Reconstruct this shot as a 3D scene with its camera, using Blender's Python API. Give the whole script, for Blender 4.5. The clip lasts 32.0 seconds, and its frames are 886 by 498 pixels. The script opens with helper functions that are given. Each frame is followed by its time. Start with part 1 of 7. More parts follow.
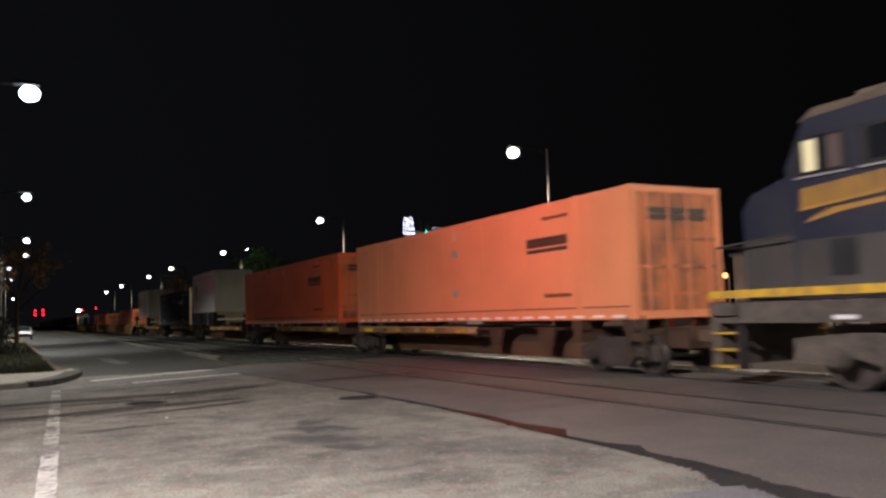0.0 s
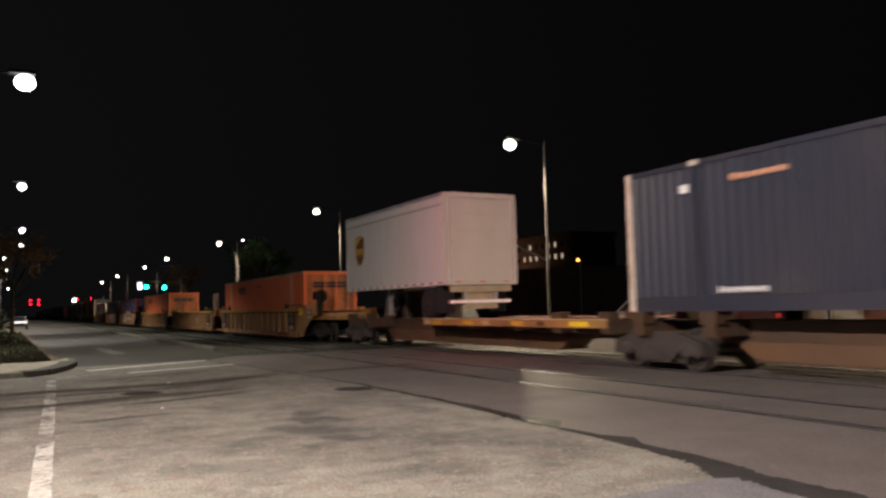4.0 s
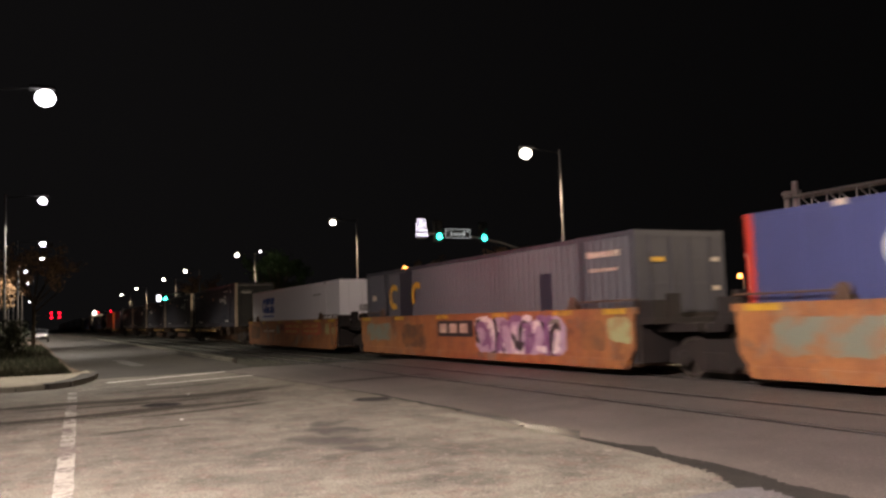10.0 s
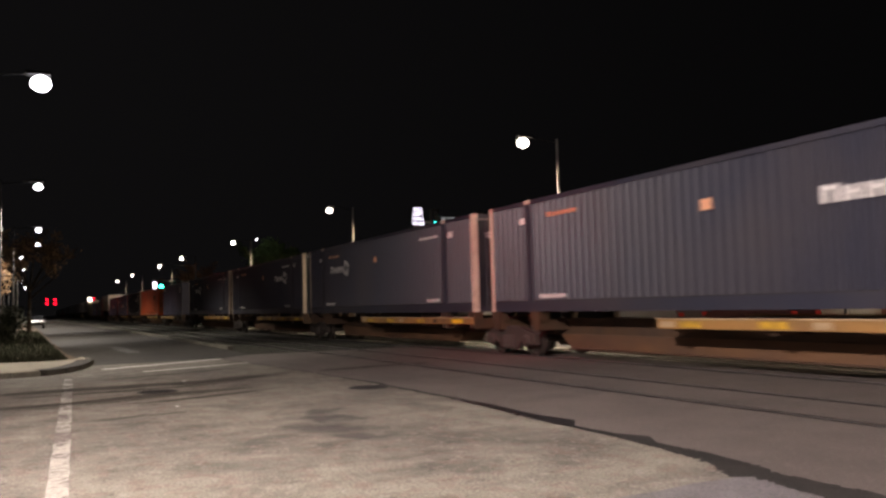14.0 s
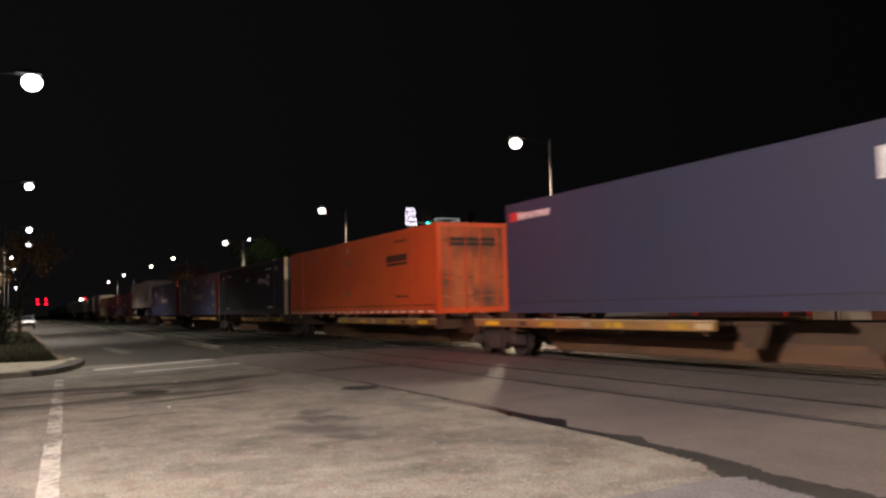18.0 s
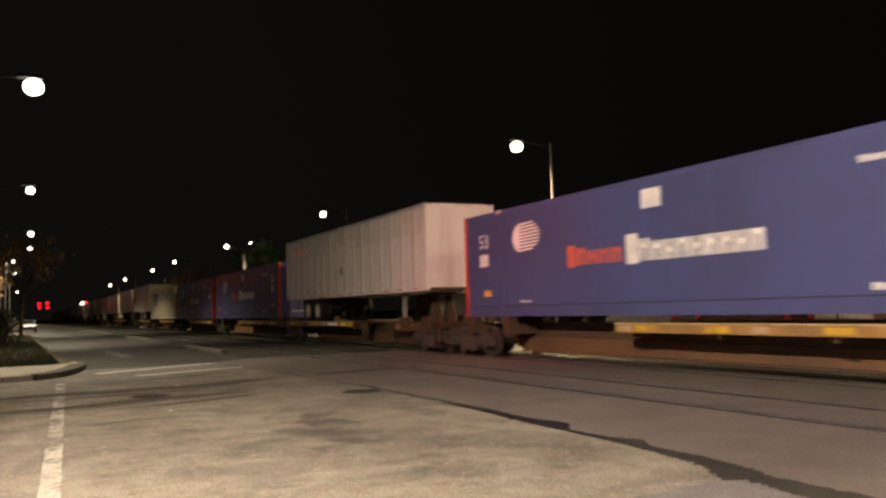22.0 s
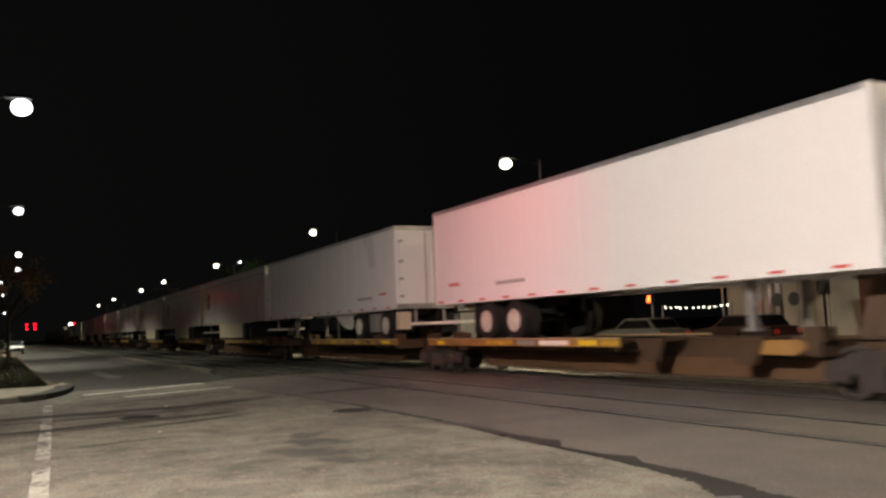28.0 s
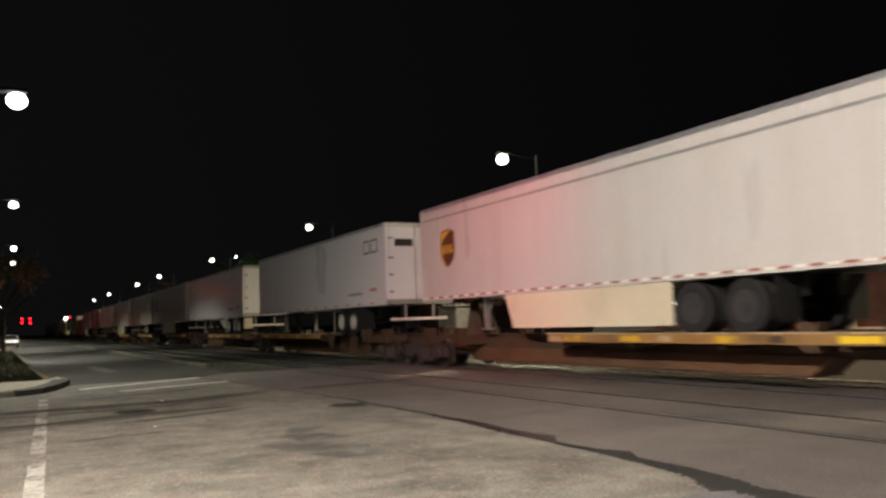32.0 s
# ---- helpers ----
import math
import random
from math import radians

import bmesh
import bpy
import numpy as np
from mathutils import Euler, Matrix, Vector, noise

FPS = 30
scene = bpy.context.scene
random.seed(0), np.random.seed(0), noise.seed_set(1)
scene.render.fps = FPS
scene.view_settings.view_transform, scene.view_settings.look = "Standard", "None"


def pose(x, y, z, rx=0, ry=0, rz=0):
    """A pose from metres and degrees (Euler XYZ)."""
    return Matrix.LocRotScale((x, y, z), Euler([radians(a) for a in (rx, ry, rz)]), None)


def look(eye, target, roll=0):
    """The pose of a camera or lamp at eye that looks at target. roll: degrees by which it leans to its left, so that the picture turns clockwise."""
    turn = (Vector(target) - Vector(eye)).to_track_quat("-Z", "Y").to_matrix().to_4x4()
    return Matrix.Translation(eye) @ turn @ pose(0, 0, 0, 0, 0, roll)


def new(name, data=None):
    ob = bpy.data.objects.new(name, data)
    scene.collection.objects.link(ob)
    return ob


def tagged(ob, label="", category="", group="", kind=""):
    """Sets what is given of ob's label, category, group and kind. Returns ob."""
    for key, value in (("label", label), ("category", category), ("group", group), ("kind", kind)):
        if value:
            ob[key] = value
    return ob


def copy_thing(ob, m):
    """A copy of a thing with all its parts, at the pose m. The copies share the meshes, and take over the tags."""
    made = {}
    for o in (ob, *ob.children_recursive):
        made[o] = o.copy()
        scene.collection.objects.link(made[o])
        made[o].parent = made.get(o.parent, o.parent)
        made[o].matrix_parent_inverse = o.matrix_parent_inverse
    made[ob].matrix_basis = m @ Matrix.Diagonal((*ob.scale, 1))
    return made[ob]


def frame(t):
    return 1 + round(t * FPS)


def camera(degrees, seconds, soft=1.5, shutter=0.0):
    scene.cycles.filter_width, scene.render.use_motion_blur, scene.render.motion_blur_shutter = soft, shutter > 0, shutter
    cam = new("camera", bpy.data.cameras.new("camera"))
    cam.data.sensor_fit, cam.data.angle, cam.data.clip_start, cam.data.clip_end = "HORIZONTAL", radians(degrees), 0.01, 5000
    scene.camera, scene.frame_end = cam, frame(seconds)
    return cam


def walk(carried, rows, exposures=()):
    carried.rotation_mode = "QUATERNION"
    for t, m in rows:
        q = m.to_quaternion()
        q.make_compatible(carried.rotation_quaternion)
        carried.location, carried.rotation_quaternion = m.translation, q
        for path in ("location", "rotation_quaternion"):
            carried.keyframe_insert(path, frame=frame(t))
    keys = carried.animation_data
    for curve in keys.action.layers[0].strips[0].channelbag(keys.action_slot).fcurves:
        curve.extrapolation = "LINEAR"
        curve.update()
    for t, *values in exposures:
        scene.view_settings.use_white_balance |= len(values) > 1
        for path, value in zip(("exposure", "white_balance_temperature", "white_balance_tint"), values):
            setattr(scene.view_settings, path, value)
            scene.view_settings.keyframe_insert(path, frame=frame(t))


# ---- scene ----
# camera: held by hand on the spot, so it only turns a little
EYE_Z = 1.45
cam = camera(57.47, 32.0, soft=2.6, shutter=0.32)
CAM_PATH = [
    (0.0, 94.620, 1.699, 62.854), (0.5, 94.610, 1.709, 62.820), (1.0, 94.468, 1.758, 62.982),
    (1.5, 94.274, 1.805, 62.880), (2.0, 94.165, 1.819, 62.607), (2.5, 94.154, 1.783, 62.396),
    (3.0, 94.157, 1.397, 62.410), (3.5, 94.061, 1.347, 62.534), (5.5, 93.962, 1.820, 62.627),
    (6.0, 93.924, 1.873, 62.704), (6.5, 93.952, 1.788, 62.799), (7.0, 93.913, 1.715, 62.854),
    (7.5, 93.892, 1.517, 63.096), (8.0, 94.007, 1.274, 63.388), (8.5, 94.378, 1.170, 63.517),
    (9.0, 94.662, 1.389, 63.589), (9.5, 94.825, 1.611, 63.626), (10.0, 94.746, 1.891, 63.790),
    (10.5, 94.720, 2.123, 63.829), (11.0, 94.695, 2.090, 63.628), (11.5, 94.621, 2.008, 63.491),
    (12.0, 94.481, 2.010, 63.449), (12.5, 94.320, 1.979, 63.559), (13.0, 94.210, 1.681, 63.716),
    (13.5, 94.065, 1.579, 63.686), (14.0, 93.946, 1.538, 63.511), (14.5, 93.803, 1.592, 63.426),
    (16.5, 93.828, 1.882, 63.364), (17.0, 93.919, 1.765, 63.335), (17.5, 94.014, 1.539, 63.172),
    (18.0, 93.962, 1.501, 62.984), (18.5, 93.927, 1.496, 62.935), (19.0, 93.887, 1.480, 62.971),
    (19.5, 93.796, 1.391, 63.057), (20.0, 93.836, 1.399, 63.147), (20.5, 93.942, 1.401, 63.201),
    (21.0, 94.055, 1.318, 63.145), (21.5, 94.170, 1.364, 63.077), (22.0, 94.195, 1.593, 63.075),
    (22.5, 94.224, 1.772, 63.130), (23.0, 94.228, 1.710, 63.242), (23.5, 94.341, 1.797, 63.347),
    (24.0, 94.681, 1.927, 63.428), (24.5, 95.081, 1.843, 63.373), (25.0, 95.341, 1.677, 63.288),
    (25.5, 95.475, 1.654, 62.880), (27.5, 95.573, 1.929, 62.517), (28.0, 95.418, 2.082, 62.419),
    (28.5, 95.269, 2.123, 62.195), (29.0, 95.091, 2.080, 62.074), (29.5, 94.921, 2.138, 62.096),
    (30.0, 94.817, 2.254, 62.112), (30.5, 94.786, 2.120, 62.053), (31.0, 94.786, 2.120, 62.053),
    (31.5, 94.882, 2.049, 62.083), (32.0, 95.060, 1.941, 62.137),
]
TINT = [
    (0.0, 0.0, 5950, 12), (0.5, 0.0, 5500, 4), (1.0, 0.0, 4650, -3), (1.5, 0.0, 5500, 5), (2.0, -0.12, 6200, 14), (3.0, 0.12, 6750, 13),
    (6.0, -0.08, 5900, 14), (6.5, -0.1, 5850, 13), (7.2, 0.08, 5950, 15), (8.0, 0.05, 6050, 19), (9.0, 0.15, 6150, 16), (10.0, 0.12, 6850, 18), (10.4, 0.14, 6800, 17), (11.0, 0.28, 6400, 16), (12.0, -0.1, 6450, 4),
    (13.0, 0.12, 6600, 16), (14.0, 0.07, 6700, 18), (17.0, 0.0, 7000, 17), (18.0, 0.0, 6750, 17), (19.0, -0.08, 6250, 12), (20.0, 0.0, 6550, 13),
    (21.0, 0.12, 7700, 18), (22.0, 0.14, 8150, 12), (23.0, -0.08, 6550, 8), (25.0, 0.16, 8350, 2), (27.5, -0.12, 6800, 6), (29.0, -0.16, 6950, 5), (30.2, -0.15, 6750, 5), (31.0, 0.0, 6650, 6), (32.0, 0.05, 6600, 5),
]
walk(cam, [(t, pose(0, 0, EYE_Z, rx, ry, rz)) for t, rx, ry, rz in CAM_PATH], TINT)

# night sky with a little town glow
world = bpy.data.worlds.new("night")
world.use_nodes = True
scene.world = world
wn = world.node_tree
bg = wn.nodes["Background"]
bg.inputs[0].default_value = (0.57, 0.56, 0.58, 1)
# the glow of the town fades smoothly away from the far end of the street
wc, dot, cut, pw, mad = (wn.nodes.new(k) for k in ("ShaderNodeTexCoord", "ShaderNodeVectorMath", "ShaderNodeMath", "ShaderNodeMath", "ShaderNodeMath"))
dot.operation, cut.operation, pw.operation, mad.operation = "DOT_PRODUCT", "MAXIMUM", "POWER", "MULTIPLY_ADD"
dot.inputs[1].default_value = (-0.93, -0.36, 0.0)
cut.inputs[1].default_value, pw.inputs[1].default_value = 0.0, 1.6
mad.inputs[1].default_value, mad.inputs[2].default_value = 0.0044, 0.0028
for a, b in ((wc.outputs["Generated"], dot.inputs[0]), (dot.outputs["Value"], cut.inputs[0]), (cut.outputs[0], pw.inputs[0]), (pw.outputs[0], mad.inputs[0]), (mad.outputs[0], bg.inputs[1])):
    wn.links.new(a, b)

V = 17.257          # train speed, metres per second
Y0 = 11.447         # near face of the containers
YC = Y0 + 1.295     # centre of the main track
RAIL = 0.02         # top of rail


def lamp(name, kind, at, target, watts, colour, radius=0.15, cone=None, blend=0.6):
    data = bpy.data.lights.new(name, kind)
    data.energy, data.color, data.shadow_soft_size = watts, colour, radius
    if cone:
        data.spot_size, data.spot_blend = radians(cone), blend
    ob = new(name, data)
    ob.matrix_world = look(at, target)
    return ob


KEY, WARM, COOL = (1.0, 0.87, 0.81), (1.0, 0.84, 0.58), (1.0, 0.95, 0.82)
NEAR_LAMPS = [(22.0, 0.0), (-30.6, 0.0), (-55.7, -0.1), (-84.3, -0.1), (-101.6, -0.15), (-125.9, -2.3), (-156.3, -2.6), (-203.0, -3.1), (-260.0, -3.6)]
FAR_LAMPS = [(-5.0, 21.7), (-33.9, 21.6), (-63.2, 21.3), (-96.4, 20.5), (-125.5, 19.0), (-148.5, 18.8), (-183.4, 17.7), (-217.9, 17.5)]
LAMP_Z = 9.5
KEY_AT = (-3.2, -6.5, 8.95)   # the bright lamp of the crossing, above the camera
lamp("crossing_light", "SPOT", KEY_AT, (-8.0, 4.2, 0), 18500, KEY, 0.22, 116, 1.0)
for n, (x, y) in enumerate(NEAR_LAMPS):
    lamp("street_light", "SPOT", (x, y, LAMP_Z - 0.55), (x, y, 0), 3300 if n < 2 else 5000, COOL, 0.25, 122 if n == 1 else 134, 0.5)
for n, (x, y) in enumerate(FAR_LAMPS):
    lamp("street_light", "SPOT", (x, y, LAMP_Z - 0.55), (x, y - 1.0, 0), 3900, WARM, 0.25, 168, 0.5)
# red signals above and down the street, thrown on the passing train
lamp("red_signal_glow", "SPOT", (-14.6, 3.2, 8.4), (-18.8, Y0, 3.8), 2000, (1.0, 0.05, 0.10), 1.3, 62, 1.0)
lamp("red_signal_glow", "SPOT", (-70.0, 7.0, 4.6), (-54.0, Y0, 2.2), 15, (1.0, 0.06, 0.05), 0.1, 80, 1.0)


lamp("flood_light", "SPOT", (-99.6, 24.4, 10.2), (-106.5, 28.0, 9.0), 260, (0.95, 1.0, 0.80), 0.1, 80, 1.0)
# added warm spots without fixtures, to brighten the front of the apartment block
for x in (-222.0, -185.0):
    lamp("yard_light", "SPOT", (x, 106.0, 9.0), (x, 120.0, 9.0), 2400, (1.0, 0.55, 0.28), 0.3, 140, 1.0)


# ---------------------------------------------------------------- materials
def nodes_of(name):
    m = bpy.data.materials.new(name)
    m.use_nodes = True
    nt = m.node_tree
    return m, nt, nt.nodes["Principled BSDF"]


def surface(name, colour, rough=0.6, metal=0.0, dirt=(0.05, 0.045, 0.04), amount=0.35, grain=40.0, patch=1.2, bump=0.15, stretch=(1, 1, 1), vary=0.10):
    """Paint, metal or mineral: base colour, patches of dirt at one scale, grain at another, fine relief."""
    m, nt, p = nodes_of(name)
    N, L = nt.nodes, nt.links
    tc = N.new("ShaderNodeTexCoord")
    info = N.new("ShaderNodeObjectInfo")
    mp = N.new("ShaderNodeMapping")
    mp.inputs["Scale"].default_value = stretch
    shift = N.new("ShaderNodeVectorMath")
    shift.operation = "ADD"
    mul = N.new("ShaderNodeMath")
    mul.operation = "MULTIPLY"
    mul.inputs[1].default_value = 37.0
    L.new(info.outputs["Random"], mul.inputs[0])
    L.new(tc.outputs["Object"], shift.inputs[0])
    L.new(mul.outputs[0], shift.inputs[1])
    L.new(shift.outputs[0], mp.inputs["Vector"])
    big, small = N.new("ShaderNodeTexNoise"), N.new("ShaderNodeTexNoise")
    big.inputs["Scale"].default_value, big.inputs["Detail"].default_value = patch, 6.0
    small.inputs["Scale"].default_value, small.inputs["Detail"].default_value = grain, 4.0
    L.new(mp.outputs[0], big.inputs["Vector"])
    L.new(tc.outputs["Object"], small.inputs["Vector"])
    ramp = N.new("ShaderNodeValToRGB")
    ramp.color_ramp.elements[0].position, ramp.color_ramp.elements[1].position = 0.42, 0.72
    ramp.color_ramp.elements[0].color, ramp.color_ramp.elements[1].color = (0, 0, 0, 1), (amount, amount, amount, 1)
    L.new(big.outputs["Fac"], ramp.inputs["Fac"])
    mix = N.new("ShaderNodeMix")
    mix.data_type = "RGBA"
    mix.inputs["A"].default_value, mix.inputs["B"].default_value = (*colour, 1), (*dirt, 1)
    L.new(ramp.outputs["Color"], mix.inputs["Factor"])
    hsv = N.new("ShaderNodeHueSaturation")
    rng = N.new("ShaderNodeMapRange")
    rng.inputs["To Min"].default_value, rng.inputs["To Max"].default_value = 1 - vary, 1 + vary
    L.new(small.outputs["Fac"], rng.inputs["Value"])
    L.new(rng.outputs["Result"], hsv.inputs["Value"])
    L.new(mix.outputs["Result"], hsv.inputs["Color"])
    L.new(hsv.outputs["Color"], p.inputs["Base Color"])
    rr = N.new("ShaderNodeMapRange")
    rr.inputs["To Min"].default_value, rr.inputs["To Max"].default_value = max(rough - 0.12, 0.03), min(rough + 0.15, 1)
    L.new(big.outputs["Fac"], rr.inputs["Value"])
    L.new(rr.outputs["Result"], p.inputs["Roughness"])
    p.inputs["Metallic"].default_value = metal
    if bump:
        b = N.new("ShaderNodeBump")
        b.inputs["Strength"].default_value, b.inputs["Distance"].default_value = bump, 0.01
        L.new(small.outputs["Fac"], b.inputs["Height"])
        L.new(b.outputs["Normal"], p.inputs["Normal"])
    return m


def glowing(name, colour, strength):
    m, nt, p = nodes_of(name)
    p.inputs["Base Color"].default_value = (0.02, 0.02, 0.02, 1)
    p.inputs["Emission Color"].default_value = (*colour, 1)
    p.inputs["Emission Strength"].default_value = strength
    return m


def mineral(name, light, dark, scale=0.35, fine=30.0, rough=0.85, contrast=(0.35, 0.7), bump=0.5, specks=0.25, stretch=(1, 1, 1), distort=0.6, spots=()):
    """Paving seen close: broad stains, blotches and gritty aggregate."""
    m, nt, p = nodes_of(name)
    N, L = nt.nodes, nt.links
    tc = N.new("ShaderNodeTexCoord")
    mp = N.new("ShaderNodeMapping")
    mp.inputs["Scale"].default_value = stretch
    L.new(tc.outputs["Object"], mp.inputs["Vector"])
    a, b, c = (N.new("ShaderNodeTexNoise") for _ in range(3))
    for n, s, d, w in ((a, scale, 7.0, distort), (b, scale * 6, 6.0, 0.3), (c, fine, 3.0, 0.0)):
        n.inputs["Scale"].default_value, n.inputs["Detail"].default_value, n.inputs["Distortion"].default_value = s, d, w
        L.new(mp.outputs[0] if n is not c else tc.outputs["Object"], n.inputs["Vector"])
    add = N.new("ShaderNodeMath")
    add.operation = "MULTIPLY_ADD"
    add.inputs[1].default_value = 0.45
    L.new(b.outputs["Fac"], add.inputs[0])
    half = N.new("ShaderNodeMath")
    half.operation = "MULTIPLY"
    half.inputs[1].default_value = 0.55
    L.new(a.outputs["Fac"], half.inputs[0])
    L.new(half.outputs[0], add.inputs[2])
    ramp = N.new("ShaderNodeValToRGB")
    ramp.color_ramp.elements[0].position, ramp.color_ramp.elements[1].position = contrast
    ramp.color_ramp.elements[0].color, ramp.color_ramp.elements[1].color = (*dark, 1), (*light, 1)
    L.new(add.outputs[0], ramp.inputs["Fac"])
    hsv = N.new("ShaderNodeHueSaturation")
    rng = N.new("ShaderNodeMapRange")
    rng.inputs["From Min"].default_value, rng.inputs["From Max"].default_value = 0.3, 0.7
    rng.inputs["To Min"].default_value, rng.inputs["To Max"].default_value = 1 - specks, 1 + specks
    L.new(c.outputs["Fac"], rng.inputs["Value"])
    L.new(rng.outputs["Result"], hsv.inputs["Value"])
    last = ramp.outputs["Color"]
    for colour, size, lo, hi, amount in spots:
        sn, sr, sm = N.new("ShaderNodeTexNoise"), N.new("ShaderNodeMapRange"), N.new("ShaderNodeMix")
        sn.inputs["Scale"].default_value, sn.inputs["Detail"].default_value, sn.inputs["Roughness"].default_value = size, 8.0, 0.62
        for key, val in (("From Min", lo), ("From Max", hi), ("To Min", 0.0), ("To Max", amount)):
            sr.inputs[key].default_value = val
        sm.data_type = "RGBA"
        sm.inputs["B"].default_value = (*colour, 1)
        L.new(tc.outputs["Object"], sn.inputs["Vector"])
        L.new(sn.outputs["Fac"], sr.inputs["Value"])
        L.new(sr.outputs["Result"], sm.inputs["Factor"])
        L.new(last, sm.inputs["A"])
        last = sm.outputs["Result"]
    L.new(last, hsv.inputs["Color"])
    L.new(hsv.outputs["Color"], p.inputs["Base Color"])
    p.inputs["Roughness"].default_value = rough
    bp = N.new("ShaderNodeBump")
    bp.inputs["Strength"].default_value, bp.inputs["Distance"].default_value = bump, 0.012
    L.new(c.outputs["Fac"], bp.inputs["Height"])
    L.new(bp.outputs["Normal"], p.inputs["Normal"])
    return m


CONCRETE = mineral("worn_concrete", (0.246, 0.238, 0.194), (0.105, 0.098, 0.083), 0.34, 38, 0.8, (0.36, 0.60), 0.7, 0.42, (1.0, 0.8, 1), 0.6, (((0.070, 0.063, 0.054), 1.3, 0.54, 0.64, 0.5), ((0.18, 0.118, 0.098), 4.5, 0.50, 0.60, 0.5), ((0.36, 0.345, 0.305), 9.0, 0.55, 0.63, 0.45), ((0.075, 0.064, 0.056), 2.4, 0.57, 0.66, 0.45), ((0.06, 0.05, 0.045), 6.0, 0.60, 0.66, 0.55)))
PATCH = mineral("grey_concrete_patch", (0.19, 0.185, 0.19), (0.11, 0.105, 0.108), 0.5, 34, 0.8, (0.36, 0.62), 0.6, 0.28, (1, 1, 1), 0.6, (((0.06, 0.056, 0.055), 2.0, 0.56, 0.68, 0.5),))
ASPHALT = mineral("asphalt", (0.176, 0.152, 0.138), (0.112, 0.097, 0.088), 0.25, 45, 0.62, (0.35, 0.65), 0.5, 0.35, (1, 1, 1), 0.6, (((0.075, 0.068, 0.064), 0.8, 0.54, 0.7, 0.5), ((0.23, 0.212, 0.185), 14.0, 0.56, 0.66, 0.55)))
ROAD = mineral("road_asphalt", (0.056, 0.051, 0.044), (0.022, 0.020, 0.018), 0.12, 30, 0.75, (0.35, 0.65), 0.4, 0.3)
BALLAST = mineral("ballast", (0.07, 0.065, 0.06), (0.02, 0.02, 0.018), 1.5, 9, 0.9, (0.3, 0.7), 1.0, 0.5)
SOIL = mineral("soil", (0.045, 0.045, 0.03), (0.015, 0.017, 0.01), 0.4, 6, 0.95, (0.3, 0.7), 1.0, 0.4)
PAVEMENT = mineral("pavement_concrete", (0.46, 0.42, 0.32), (0.28, 0.25, 0.19), 0.5, 30, 0.8, (0.3, 0.7), 0.4, 0.2)
PALE_EDGE = mineral("pale_edging", (0.62, 0.60, 0.56), (0.25, 0.23, 0.2), 1.2, 20, 0.6, (0.35, 0.55), 0.4, 0.25)
TAR = surface("tar", (0.016, 0.015, 0.014), 0.75, 0, (0.055, 0.05, 0.045), 0.7, 40, 3, 0.6)
TAR.node_tree.nodes["Principled BSDF"].inputs["Specular IOR Level"].default_value = 0.45
TYRE_MARK = mineral("tyre_marks", (0.088, 0.077, 0.062), (0.046, 0.041, 0.035), 2.2, 26, 0.8, (0.3, 0.7), 0.4, 0.35)
ROAD_PAINT = mineral("road_paint", (0.45, 0.44, 0.39), (0.15, 0.13, 0.115), 1.8, 30, 0.7, (0.44, 0.55), 0.3, 0.2)
FADED_PAINT = mineral("faded_road_paint", (0.17, 0.17, 0.165), (0.07, 0.07, 0.07), 1.6, 30, 0.7, (0.36, 0.62), 0.3, 0.2)
GREY_PAINT = mineral("worn_road_paint", (0.45, 0.43, 0.37), (0.16, 0.15, 0.13), 1.6, 30, 0.7, (0.36, 0.62), 0.3, 0.2)
RAIL_STEEL = surface("rail_steel", (0.42, 0.41, 0.40), 0.40, 1.0, (0.07, 0.06, 0.055), 0.5, 30, 2, 0.05)
RUST = surface("rusty_steel", (0.11, 0.065, 0.04), 0.8, 0.0, (0.03, 0.022, 0.018), 0.7, 30, 1.5, 0.4)
TRUCK_STEEL = surface("dusty_truck_steel", (0.052, 0.040, 0.034), 0.8, 0.0, (0.035, 0.03, 0.026), 0.6, 22, 2.0, 0.4)
WHEEL_STEEL = surface("wheel_steel", (0.10, 0.085, 0.075), 0.55, 0.6, (0.03, 0.025, 0.02), 0.5, 22, 3.0, 0.2)
FRAME_BROWN = surface("brown_car_frame", (0.072, 0.039, 0.020), 0.7, 0.0, (0.04, 0.03, 0.025), 0.6, 25, 1.5, 0.3)
DECK_OCHRE = surface("ochre_deck_edge", (0.34, 0.18, 0.055), 0.65, 0.0, (0.10, 0.065, 0.04), 0.75, 25, 1.6, 0.2, (0.5, 1, 1))
YELLOW = surface("safety_yellow", (0.60, 0.36, 0.03), 0.5, 0.0, (0.16, 0.10, 0.04), 0.8, 25, 4, 0.1)
WELL_TAN = mineral("tan_well_side", (0.41, 0.22, 0.09), (0.25, 0.13, 0.06), 0.9, 18, 0.65, (0.36, 0.62), 0.2, 0.12, (1.6, 1, 0.45), 0.3, (((0.12, 0.06, 0.035), 1.6, 0.55, 0.68, 0.6), ((0.42, 0.30, 0.19), 2.4, 0.56, 0.66, 0.35)))
WELL_RUST = mineral("rust_red_well_side", (0.40, 0.165, 0.055), (0.24, 0.095, 0.045), 0.8, 18, 0.65, (0.36, 0.62), 0.2, 0.12, (1.4, 1, 0.6), 0.3, (((0.10, 0.05, 0.035), 1.1, 0.54, 0.64, 0.7), ((0.22, 0.25, 0.21), 0.75, 0.57, 0.66, 0.55), ((0.30, 0.22, 0.16), 2.2, 0.55, 0.66, 0.4)))
ORANGE = surface("orange_paint", (0.77, 0.130, 0.033), 0.30, 0, (0.45, 0.09, 0.03), 0.4, 30, 0.9, 0.05, (0.5, 1, 0.6), 0.05)
